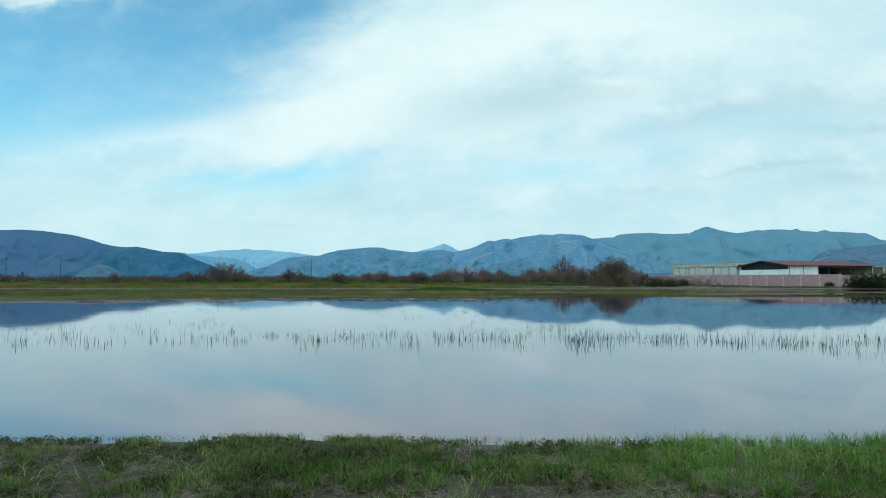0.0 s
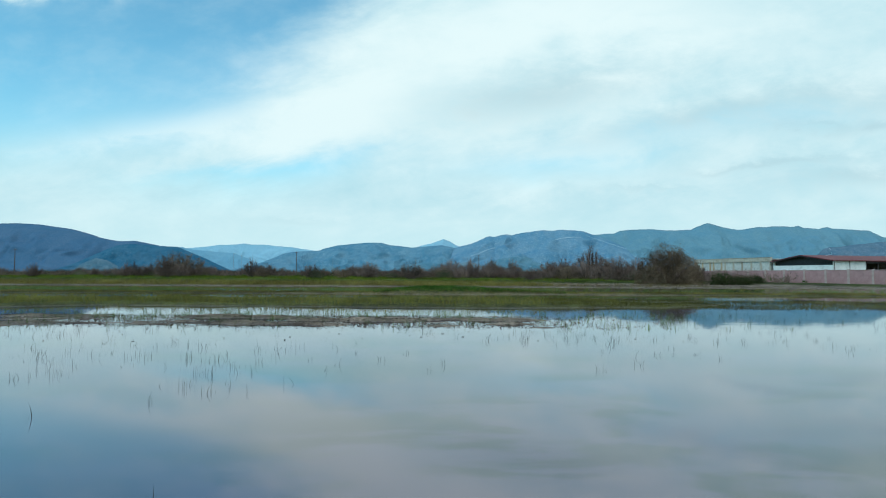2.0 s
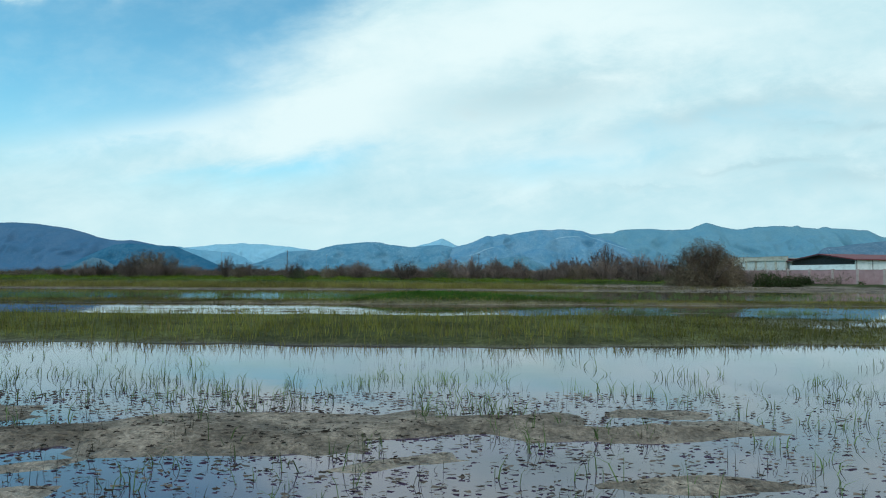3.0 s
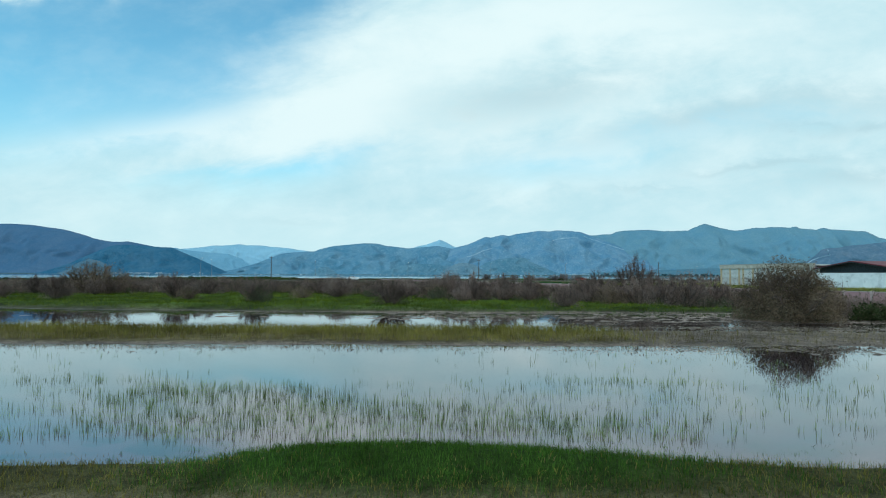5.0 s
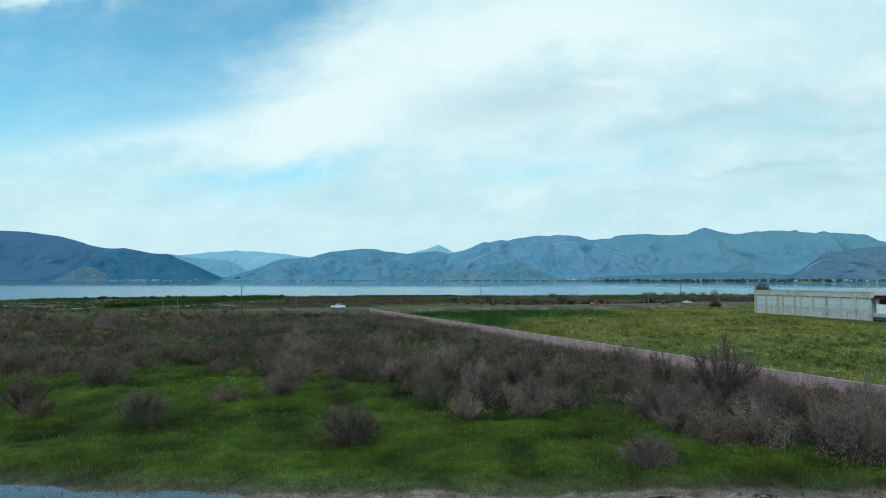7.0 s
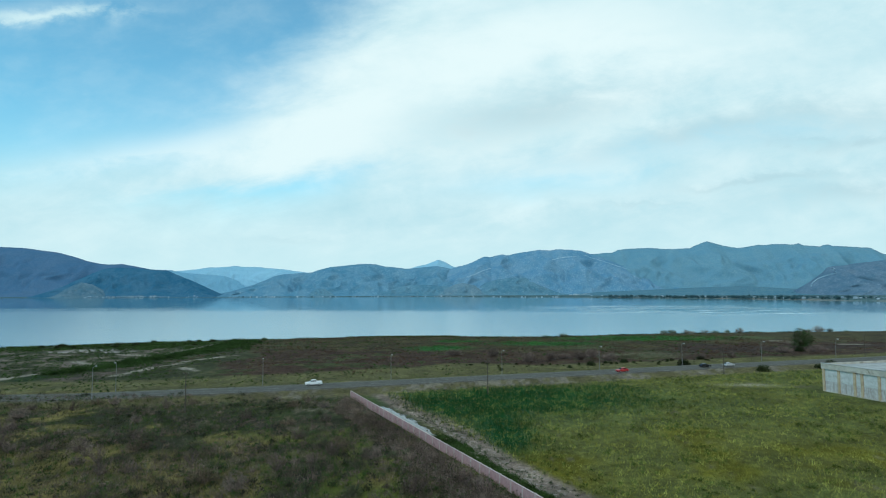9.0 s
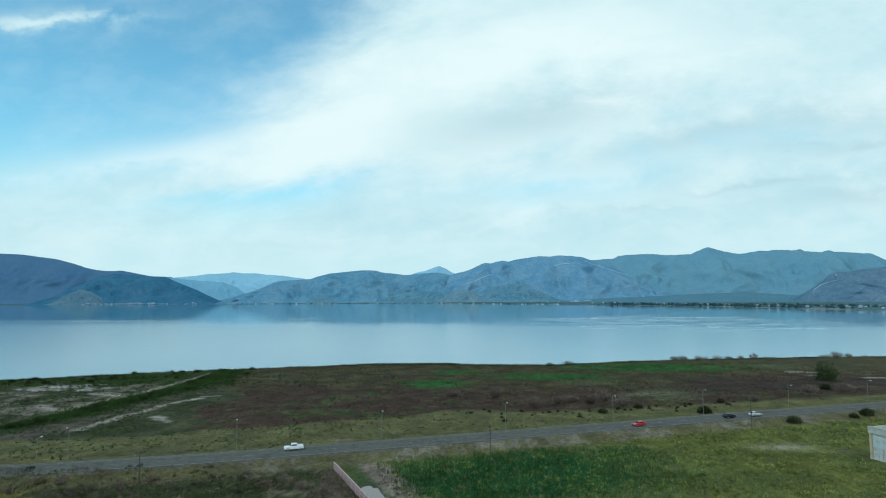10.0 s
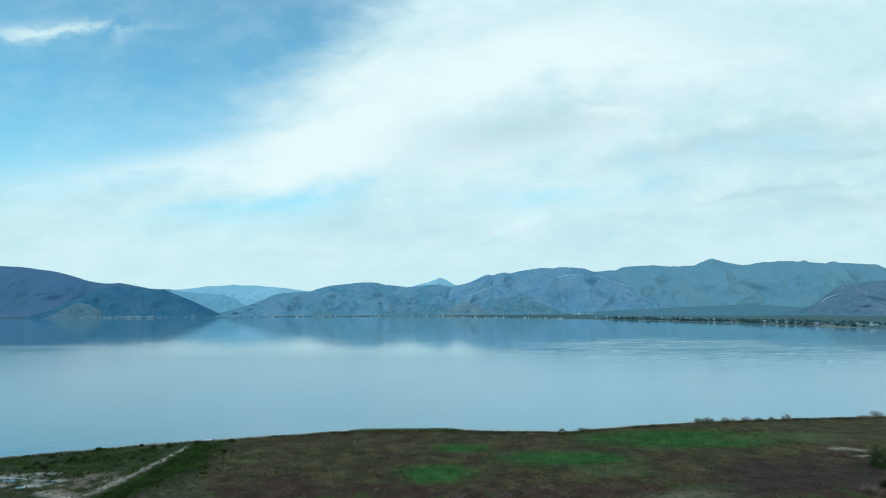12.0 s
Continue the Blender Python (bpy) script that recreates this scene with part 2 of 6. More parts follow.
        # base colour darkens westward, standing in for reflected sky and hill
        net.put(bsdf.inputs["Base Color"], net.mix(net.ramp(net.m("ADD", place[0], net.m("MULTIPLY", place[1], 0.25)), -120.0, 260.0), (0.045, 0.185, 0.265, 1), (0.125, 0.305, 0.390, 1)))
    bump(net, bsdf, net.m("MULTIPLY", n, calm), 1.0, ripple)
    return mat


M_GROUND = ground_material()
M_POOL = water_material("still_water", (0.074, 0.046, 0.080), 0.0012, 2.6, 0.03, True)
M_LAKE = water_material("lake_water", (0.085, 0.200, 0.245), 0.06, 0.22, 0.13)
M_ASPHALT = surface("asphalt", (0.082, 0.078, 0.067), (0.115, 0.110, 0.094), 0.8, 0.95, grain=0.3, relief=0.004, stain=(0.07, 0.068, 0.06), stain_scale=0.15, spec=0.1)
M_KERB = surface("dusty_kerb", (0.13, 0.125, 0.10), (0.19, 0.18, 0.15), 0.6, 0.95, relief=0.01)
M_PAINT = surface("road_paint", (0.15, 0.15, 0.145), (0.26, 0.26, 0.25), 3.0, 0.8, relief=0)
M_PINK = surface("pink_render", (0.32, 0.185, 0.188), (0.41, 0.245, 0.246), 0.7, 0.95, grain=0.2, relief=0.01, stain=(0.22, 0.155, 0.15), stain_scale=0.5)
M_PILLAR = surface("pale_concrete", (0.37, 0.285, 0.265), (0.46, 0.36, 0.335), 1.2, 0.95, grain=0.2, relief=0.01, stain=(0.3, 0.25, 0.22))
M_CREAM = surface("cream_render", (0.38, 0.345, 0.295), (0.49, 0.45, 0.39), 0.5, 0.95, grain=0.2, relief=0.01, stain=(0.20, 0.17, 0.13), stain_scale=0.3)
M_PANEL = surface("grey_panel", (0.36, 0.365, 0.36), (0.45, 0.455, 0.45), 0.6, 0.9, grain=0.2, relief=0.01, stain=(0.19, 0.19, 0.19), stain_scale=0.8)
M_UPPER = surface("pale_upper_panel", (0.44, 0.45, 0.44), (0.54, 0.55, 0.54), 0.9, 0.9, grain=0.2, relief=0.005, stain=(0.34, 0.33, 0.30), stain_scale=0.6)
M_OCHRE = surface("ochre_render", (0.40, 0.31, 0.20), (0.48, 0.38, 0.26), 1.0, 0.95, relief=0.01, stain=(0.3, 0.22, 0.12))
M_ROOF = surface("concrete_roof", (0.29, 0.29, 0.275), (0.38, 0.38, 0.36), 0.3, 0.95, grain=0.2, relief=0.02, stain=(0.25, 0.25, 0.24), stain_scale=0.2)
M_WHITE = surface("white_sheet", (0.66, 0.69, 0.70), (0.76, 0.78, 0.79), 0.5, 0.6, relief=0.005, stain=(0.5, 0.52, 0.53))
M_RED = surface("red_roof_sheet", (0.115, 0.014, 0.022), (0.165, 0.024, 0.032), 0.5, 0.6, relief=0.005, stain=(0.085, 0.018, 0.024))
def streaked(name, a, b, run):
    """Render with rain streaks running down it."""
    mat, net, bsdf = material(name, 0.95, 0.0, 0.2)
    pos = net.n("ShaderNodeTexCoord").outputs["Object"]
    st = net.n("ShaderNodeMapping", {0: pos, 3: (2.6, 2.6, 0.16)}).outputs[0]
    c = net.mix(net.ramp(net.noise(pos, 1.3, 5.0, 0.6), 0.35, 0.65), (*a, 1), (*b, 1))
    c = net.mix(net.ramp(net.noise(st, 1.0, 4.0, 0.65), 0.48, 0.66, 0.0, 0.7), c, (*run, 1))
    net.put(bsdf.inputs["Base Color"], c)
    return mat


M_STREAK = streaked("streaked_render", (0.38, 0.36, 0.345), (0.50, 0.48, 0.465), (0.25, 0.205, 0.185))
M_DARK = surface("dark_steel", (0.02, 0.02, 0.023), (0.04, 0.04, 0.045), 2.0, 0.6, relief=0)
M_GALV = surface("galvanised_steel", (0.16, 0.165, 0.17), (0.25, 0.255, 0.26), 3.0, 0.5, 0.3, relief=0)
M_WOOD = surface("weathered_pole_wood", (0.06, 0.048, 0.04), (0.11, 0.09, 0.075), 4.0, 0.95, relief=0.004)


# ---------------------------------------------------------------- mesh helpers
def link(name, me, mat, parent=None, label="", smooth=False):
    me.materials.append(mat)
    if smooth:
        me.polygons.foreach_set("use_smooth", [True] * len(me.polygons))
    ob = new(name, me)
    if parent:
        ob.parent = parent
    return tagged(ob, label)


def part(name, bm, mat, parent=None, label="", smooth=False):
    me = bpy.data.meshes.new(name)
    bm.to_mesh(me)
    bm.free()
    return link(name, me, mat, parent, label, smooth)


def raw(name, verts, faces, mat, parent=None, label="", smooth=False):
    """A mesh from number arrays: faces all of one size."""
    verts, faces = np.asarray(verts, np.float32), np.asarray(faces, np.int32)
    me = bpy.data.meshes.new(name)
    me.vertices.add(len(verts))
    me.vertices.foreach_set("co", verts.ravel())
    k = faces.shape[1]
    me.loops.add(faces.size)
    me.loops.foreach_set("vertex_index", faces.ravel())
    me.polygons.add(len(faces))
    me.polygons.foreach_set("loop_start", np.arange(0, faces.size, k, dtype=np.int32))
    me.update(calc_edges=True)
    return link(name, me, mat, parent, label, smooth)


def box(size, at=(0, 0, 0), bevel=0.0, rot=0.0, bm=None):
    bm = bm or bmesh.new()
    m = Matrix.Translation(at) @ Matrix.Rotation(rot, 4, "Z") @ Matrix.Diagonal((*size, 1))
    got = bmesh.ops.create_cube(bm, size=1, matrix=m)
    if bevel:
        edges = {e for v in got["verts"] for e in v.link_edges}
        bmesh.ops.bevel(bm, geom=list(edges), offset=bevel, segments=1, affect="EDGES")
    return bm


def tube(points, radii, sides=7, bm=None):
    """A round bar along points, its ends closed."""
    bm = bm or bmesh.new()
    rings = []
    pts = [Vector(p) for p in points]
    for i, p in enumerate(pts):
        d = (pts[min(i + 1, len(pts) - 1)] - pts[max(i - 1, 0)]).normalized()
        q = d.to_track_quat("Z", "Y")
        rings.append([bm.verts.new(p + q @ Vector((math.cos(a) * radii[i], math.sin(a) * radii[i], 0)))
                      for a in [2 * math.pi * k / sides for k in range(sides)]])
    for a, b in zip(rings, rings[1:]):
        for k in range(sides):
            bm.faces.new((a[k], a[(k + 1) % sides], b[(k + 1) % sides], b[k]))
    bm.faces.new(rings[0][::-1])
    bm.faces.new(rings[-1])
    return bm


def extrude_outline(outline, depth, bm=None):
    """A flat outline in x and z, drawn out along y."""
    bm = bm or bmesh.new()
    a = [bm.verts.new((x, 0, z)) for x, z in outline]
    b = [bm.verts.new((x, depth, z)) for x, z in outline]
    n = len(a)
    bm.faces.new(a)
    bm.faces.new(b[::-1])
    for i in range(n):
        bm.faces.new((a[i], b[i], b[(i + 1) % n], a[(i + 1) % n]))
    bmesh.ops.recalc_face_normals(bm, faces=bm.faces)
    return bm


def thing(name, label, category, m=None, group="", kind=""):
    e = new(name)
    if m is not None:
        e.matrix_world = m
    return tagged(e, label, category, group, kind)


# smooth noise on arrays, for the lie of the land
RNG = np.random.default_rng(7)
LATTICE = RNG.random((256, 256))


def vnoise(x, y, scale, octaves=3):
    out, amp, tot = 0.0, 1.0, 0.0
    for o in range(octaves):
        u, v = x / scale + 17.3 * o, y / scale + 5.1 * o
        i, j = np.floor(u).astype(int), np.floor(v).astype(int)
        fu, fv = u - i, v - j
        fu, fv = fu * fu * (3 - 2 * fu), fv * fv * (3 - 2 * fv)
        g = lambda a, b: LATTICE[(i + a) % 256, (j + b) % 256]
        out = out + amp * ((g(0, 0) * (1 - fu) + g(1, 0) * fu) * (1 - fv) + (g(0, 1) * (1 - fu) + g(1, 1) * fu) * fv)
        tot, amp, scale = tot + amp, amp * 0.5, scale * 0.5
    return out / tot


def step(v, lo, hi):
    s = np.clip((v - lo) / (hi - lo), 0, 1)
    return s * s * (3 - 2 * s)


def band(v, a, b, soft):
    return step(v, a - soft, a + soft) * (1 - step(v, b - soft, b + soft))


# ---------------------------------------------------------------- the lie of the land
def shore_y(x):
    """Near shore of the lake."""
    return np.interp(x, [-900, -420, -235, -170, -130, -55, 8, 75, 160, 260, 420, 900],
                     [250, 340, 449, 477, 493, 515, 517, 511, 536, 547, 560, 640]) + 5 * (vnoise(x, x * 0, 30, 3) - 0.5)


def far_shore_y(x):
    return np.interp(x, [-6000, -3700, -3300, -1700, -1500, -60, 845, 1119, 1193, 1230, 1600, 6000], [4330, 4310, 4235, 4235, 4282, 4150, 2970, 2440, 2048, 1700, 1300, 900])


def road_y(x):
    return np.interp(x, [-900, -400, -102, -56, 2.9, 61, 107, 168, 400, 900], [233, 254, 282.2, 292.8, 310.8, 328.5, 343.5, 361, 433, 590])


WALL_A, WALL_B = Vector((-23.6, 286.0, 0)), Vector((62.7, 94.0, 0))
WALL_D = (WALL_B - WALL_A).normalized()


def wall_side(x, y):
    """Metres to the field side of the pink wall's line (negative: scrub side)."""
    return -((x - WALL_A.x) * WALL_D.y - (y - WALL_A.y) * WALL_D.x)


def wall_along(x, y):
    return (x - WALL_A.x) * WALL_D.x + (y - WALL_A.y) * WALL_D.y


def scrub_edge(x):
    """Where the green bank gives way to scrub."""
    return np.interp(x, [-160, -90, -51, -33, -4, 2, 17, 22, 40], [146, 150, 155, 165, 149, 138, 136, 127, 112])


PUDDLES = ((-177, 421.5, 7.5, 3.2), (-166, 410.5, 6.5, 2.4), (-159, 417.5, 5.5, 2.2), (-188, 415, 5, 2), (-170, 428, 6.5, 1.6), (-179, 412, 4, 1.4))
GREEN_BEDS = ((-0.5, 425, 17, 13), (12, 470, 14, 9), (58, 447, 31, 13), (128, 487, 52, 21))
HEDGE = ([333, 345, 358, 371, 392, 415, 436, 460, 488], [-140, -133, -131, -127.5, -122, -117, -116, -118, -118])


def heath_west(y):
    """Western limit of the dark heath."""
    return np.interp(y, [325, 335, 360, 369, 378, 393, 428, 455, 476, 495], [-74, -80, -91, -93, -86, -82, -101, -110, -116, -118])


def heath_front(x):
    """Metres from the road at which the heath begins."""
    return np.interp(x, [-90, -10, 5, 38, 94, 127, 260], [42, 40, 45, 34, 27, 23, 22])


def land(x, y):
    """Height of the ground over the water's level, and its colour."""
    x, y = np.asarray(x, float), np.asarray(y, float)
    n_s, n_m, n_l = vnoise(x, y, 1.4, 3) - 0.5, vnoise(x, y, 7, 3) - 0.5, vnoise(x, y, 45, 3) - 0.5
    n_x = vnoise(x, y, 0.45, 2) - 0.5
    z = np.full(x.shape, -0.16) + 0.10 * n_s
    # near bank
    z = np.maximum(z, 0.03 + 0.05 * n_x * step(6.5 - y, 0, 1) + np.where(y < 5.4, 0.035, 0.25) * np.clip(5.4 - y, -8, 3) + 0.08 * n_s + 0.03 * n_m)
    # mud bar, lying on the flood
    left = step(-x, 9, 26)
    bar = band(y + 0.7 * n_s, 41.0 - 6 * left, 44.5, 0.6) * (1 - step(x + 2 * n_m + 2 * n_s, 0.0, 6.5))
    n_h = vnoise(x * 0.28, y * 1.5, 0.5, 3) - 0.5
    z = np.maximum(z, -0.14 + bar * 0.150 + 0.27 * n_h + 0.10 * n_x)
    # first grass strip
    strip = band(y + 1.2 * n_m, 49.3 + 0.04 * np.abs(x) - 14 * step(-x, 13, 32), 57.5, 0.9) * (1 - 0.5 * step(x, 4, 14))
    z = np.maximum(z, -0.15 + strip * 0.25 + 0.10 * n_s)
    tufts = band(y, 56, 62.5, 1.5)
    z = np.maximum(z, -0.15 + tufts * 0.05 + 0.05 * n_s + 0.12 * n_x)
    # low mound with its bar
    hump = np.exp(-np.where(x < -0.6, np.abs((x + 0.6) / 3.6) ** 3, np.abs((x + 0.6) / 5.6) ** 2.2) - ((y - 67.5) / 1.6) ** 2)
    z = np.maximum(z, -0.15 + 0.40 * hump + 0.24 * band(y + 0.9 * n_m, 64.9, 67.8, 0.8) + 0.08 * n_s)
    lines = np.maximum(band(y + 0.25 * n_m + 0.2 * n_s, 59.3, 59.75, 0.3), band(y + 0.2 * n_m + 0.15 * n_s, 60.75, 61.1, 0.25)) * band(x, -16, 14, 4)
    z = np.maximum(z, -0.15 + lines * (0.158 + 0.04 * n_s + 0.06 * n_h + 0.14 * n_x))
    # second strip
    strip2 = band(y + 1.8 * n_m, 88.3, 97.5, 1.2)
    z = np.maximum(z, -0.17 + strip2 * (0.27 - 0.05 * step(x, 4, 18)) + 0.10 * n_s)
    z = np.maximum(z, -0.14 + 0.09 * band(y + 1.5 * n_m, 108.2, 118, 1.0) * step(n_s + 0.9 * n_m, -0.12, 0.2) + 0.05 * n_s)
    # mats of dead plants breaking the surface by the strips and the bank
    mat = np.clip(band(y + 1.8 * n_m, 109.5, 119, 1.0) + band(y + 1.2 * n_m, 96.5, 101.6, 0.8) + band(y + 1.2 * n_m, 84.6, 89.5, 0.8) + step(x + 4 * n_m, 9, 16) * band(y, 87, 101, 1.5), 0, 1)
    mat = mat * band(x, -70, 45, 8)
    z = np.maximum(z, -0.16 + mat * (0.050 + 0.06 * step(x, 12, 20) + 0.36 * n_x + 0.03 * n_s + 0.03 * n_m))
    drift = np.maximum(band(y + 2.2 * n_m + 0.06 * x, 105.8, 118.5, 1.6) * step(x + 6 * n_m, -16, -3), 1.05 * band(y + 0.6 * n_m, 109.5, 110.3, 0.5) * step(-x, 4, 9))
    n_v = vnoise(x * 0.34, y * 1.3, 0.36, 2) - 0.5
    z = np.maximum(z, -0.15 + drift * (0.082 + 0.05 * n_m + 0.27 * n_v + 0.28 * n_x))
    # scrub land, fields and the lake's margin
    bank = step(y + 1.6 * n_m - 0.12 * np.clip(-x - 10, 0, 60), 114.2 - 2.0 * step(x, 10, 30), 120.6)
    n_b = vnoise(x, y, 3.0, 2) - 0.5
    z = np.maximum(z, -0.2 + bank * np.maximum(0.62 + 0.35 * n_m + 0.5 * n_l + 0.75 * n_b * (1 - step(y, 185, 200)), 0.30))
    side, along = wall_side(x, y), wall_along(x, y)
    # firm ground under the wall's end and the big bush
    pad = np.clip(step(side + 4 * n_m, -13, -8) * step(y + 1.5 * n_m, 89.0, 92.0) + np.exp(-(((x - 30.8) / 5.0) ** 2 + ((y - 108.5) / 4.0) ** 2) ** 2), 0, 1) * (1 - step(y, 118, 124))
    z = np.maximum(z, -0.2 + pad * (0.48 + 0.2 * n_m + 0.15 * n_s))
    # ditch on the far side of the wall
    ditch = band(side + 1.4 * n_m + 2.6 * n_s, 1.8, 5.8 - 1.5 * step(along, 20, 60), 0.8) * band(along, 14, 55, 6)
    z = z - ditch * 0.75
    # road embankment
    d = np.abs(y - road_y(x)) / 1.045
    z = np.maximum(z, 3.34 * (1 - step(d, 5.6, 16.0)) - 1.9)
    # lake margin
    s = shore_y(x) - y
    z = np.where(y > 330, z + 1.2 * step(s, 15, 90) * step(y, 330, 350) * step(y - road_y(x), 12, 22) * (0.4 + n_l), z)
    z = np.where(y > 320, np.where(s < 12, np.minimum(z, s * 0.06), z), z)
    # puddles in the sand flat
    pud = 0.0
    for gx, gy, rx, ry in PUDDLES:
        pud = np.maximum(pud, np.exp(-(((x - gx + 7 * n_m) / rx) ** 2 + ((y - gy + 5 * n_m + 3 * n_s) / ry) ** 2)))
    z = np.where(pud > 0.42, -0.12, np.where(pud > 0.2, np.minimum(z, 0.15), z))
    z = np.where(s < -10, -1.5, z)
    f = y - far_shore_y(x)
    z = np.where(f > -30, np.clip(f * 0.03, -1.5, 6), z)

    # ---- colours
    def c(*v):
        return np.array(v)

    col = np.zeros(x.shape + (3,)) + c(0.165, 0.130, 0.110)                       # wet mud

    def lay(mask, v):
        col[:] = col * (1 - mask[..., None]) + mask[..., None] * v

    green, olive = c(0.055, 0.105, 0.018), c(0.085, 0.095, 0.024)
    lay((1 - step(y, 5.0, 6.2)), c(0.205, 0.160, 0.122) + n_x[..., None] * c(0.22, 0.18, 0.14))
    lay((1 - step(y, 5.0, 6.2)) * step(n_s + 0.6 * n_x + 0.05 * x, -0.10, 0.12), c(0.080, 0.094, 0.034))
    lay(np.clip(bar * 1.5, 0, 1) * step(y, 35, 38), c(0.275, 0.212, 0.165) + n_x[..., None] * c(0.34, 0.27, 0.22))
    lay(strip * 0.85, olive * 1.25)
    lay(band(y + 0.9 * n_m, 63.6, 68.6, 0.9), c(0.085, 0.078, 0.032) + n_s[..., None] * c(0.06, 0.05, 0.02))
    lay(band(y + 0.6 * n_m, 63.9, 65.7, 0.4) * band(x, -14, 16, 5), c(0.215, 0.170, 0.105) + n_x[..., None] * c(0.16, 0.13, 0.09))
    lay(np.clip(hump * 2, 0, 1), green * 0.6)
    lay(strip2 * step(x, 6, 20), c(0.225, 0.172, 0.145) + n_x[..., None] * c(0.20, 0.16, 0.13))
    lay(strip2 * (1 - step(x, 6, 20)), c(0.16, 0.125, 0.062) + n_s[..., None] * c(0.06, 0.06, 0.02))
    # bank green darker in hollows between lumps, shade put into the tint
    lay(bank * step(y, 100, 102), c(0.062, 0.098, 0.011) * (0.75 + 0.9 * n_m[..., None] + 1.5 * n_b[..., None]))
    lay(mat * (1 - step(z, 0.06, 0.12)) * (1 - np.clip(2 * bank, 0, 1) * step(y, 100, 101)), c(0.215, 0.165, 0.130) + n_s[..., None] * c(0.10, 0.09, 0.07))
    lay(np.clip(pad * 1.5, 0, 1) * step(z, 0.0, 0.1), c(0.060, 0.075, 0.022) + n_s[..., None] * c(0.05, 0.05, 0.02))
    lay(np.clip(drift * 1.4, 0, 1) * (1 - step(z, 0.10, 0.16)), c(0.27, 0.205, 0.165) + n_x[..., None] * c(0.30, 0.24, 0.20))
    # scrub floor, browner with distance from the water
    scrub = step(y + 8 * n_m - scrub_edge(x), -6, 8)
    lay(scrub, c(0.046, 0.050, 0.021) + n_m[..., None] * c(0.02, 0.05, 0.0))
    lay(scrub * step(n_l + 0.8 * n_m, 0.04, 0.20), c(0.105, 0.122, 0.024))
    lay(scrub * step(-n_l + 0.5 * n_s, 0.20, 0.34) * step(y, 180, 230), c(0.20, 0.165, 0.11))
    lay(scrub * step(n_l + 0.9 * n_m - 0.004 * (x + 45), 0.10, 0.24) * step(y, 165, 185), c(0.190, 0.150, 0.050) + n_m[..., None] * c(0.12, 0.10, 0.02))
    # the field behind the wall
    fld = step(side, 0.0, 0.6) * step(y, 90, 100)
    lay(fld, c(0.132, 0.136, 0.036) + n_m[..., None] * c(0.08, 0.06, 0.01) + n_l[..., None] * c(0.10, 0.04, -0.01))
    lay(fld * step(n_l + 0.8 * n_m, 0.05, 0.3) * (1 - step(y, 240, 290)), c(0.150, 0.135, 0.014))
    reeds = fld * np.clip(np.exp(-((x - 18 + 10 * n_m) / 36) ** 2 - ((y - 279 - 0.25 * (x - 10) + 8 * n_m) / 19) ** 4) + np.exp(-((x - 14.5 + 5 * n_m) / 5.5) ** 2 - ((y - 246 + 8 * n_m) / 17) ** 4), 0, 1)
    lay(np.clip(1.25 * reeds, 0, 1), c(0.024, 0.095, 0.034))
    lay(fld * band(side + 1.6 * n_m, 6.4 - 3 * step(along, 45, 70), 13.0 - 3.4 * step(along, 45, 70), 1.2) * (1 - step(along, 150, 190)), c(0.300, 0.225, 0.178) + n_s[..., None] * c(0.28, 0.22, 0.18))
    lay(fld * band(side + 1.6 * n_m, 0.6, 7.0 - 3 * step(along, 45, 70), 1.0) * step(along, 45, 60) * (1 - step(along, 120, 160)), c(0.030, 0.060, 0.022))
    lay(np.clip(ditch * 1.3, 0, 1), c(0.07, 0.065, 0.05))
    lay(fld * np.exp(-((x - 97 - 3 * n_m) / 8) ** 2 - ((y - 305) / 3) ** 2), c(0.42, 0.36, 0.27))
    lay(fld * 0.7 * step(n_s + n_m, 0.38, 0.5), c(0.20, 0.17, 0.10))
    # verges of the road
    lay(1 - step(d, 11.5 + 4 * n_m, 15), c(0.145, 0.126, 0.058))
    lay(band(y - road_y(x) + 2 * n_m, -13, -5.0, 0.8) * step(x, -60, -40) * (1 - step(x, 120, 160)) * step(n_m + n_s, 0.0, 0.3), c(0.22, 0.185, 0.14))
    lay(1 - step(d, 5.7, 6.3), c(0.14, 0.125, 0.10))
    # beyond the road
    lake = step(y - road_y(x), 13, 17)
    lay(lake, c(0.138, 0.126, 0.052) + n_m[..., None] * c(0.06, 0.05, 0.01))
    lay(lake * step(n_s + n_m, 0.22, 0.36), c(0.17, 0.155, 0.075))
    heath = lake * step(y - road_y(x) + 7 * n_m + 3 * n_s - heath_front(x), -2, 2) * step(x - heath_west(y) + 9 * n_m + 4 * n_s, -3, 3)
    lay(heath, c(0.076, 0.046, 0.031) + n_m[..., None] * c(0.05, 0.04, 0.014))
    lay(heath * step(n_m + 0.5 * n_l, 0.10, 0.24), c(0.060, 0.076, 0.026))
    lay(heath * step(-n_m + n_s * 0.6, 0.24, 0.36), c(0.105, 0.085, 0.048))
    lay(heath * step(y + 26 * n_m + 12 * n_l - np.interp(x, [-120, -60, 0, 60, 130, 170, 200], [395, 415, 405, 412, 402, 448, 452]), -6, 14), c(0.076, 0.064, 0.030) + n_m[..., None] * c(0.06, 0.05, 0.01))
    lay(heath * step(n_s + 0.8 * n_m, 0.30, 0.42), c(0.13, 0.115, 0.055))
    for gx, gy, rx, ry in GREEN_BEDS:
        lay(lake * np.exp(-(((x - gx + 8 * n_m) / rx) ** 2 + ((y - gy + 6 * n_m) / ry) ** 2) ** 2.2), c(0.034, 0.122, 0.030) + n_m[..., None] * c(0.02, 0.05, 0.01))
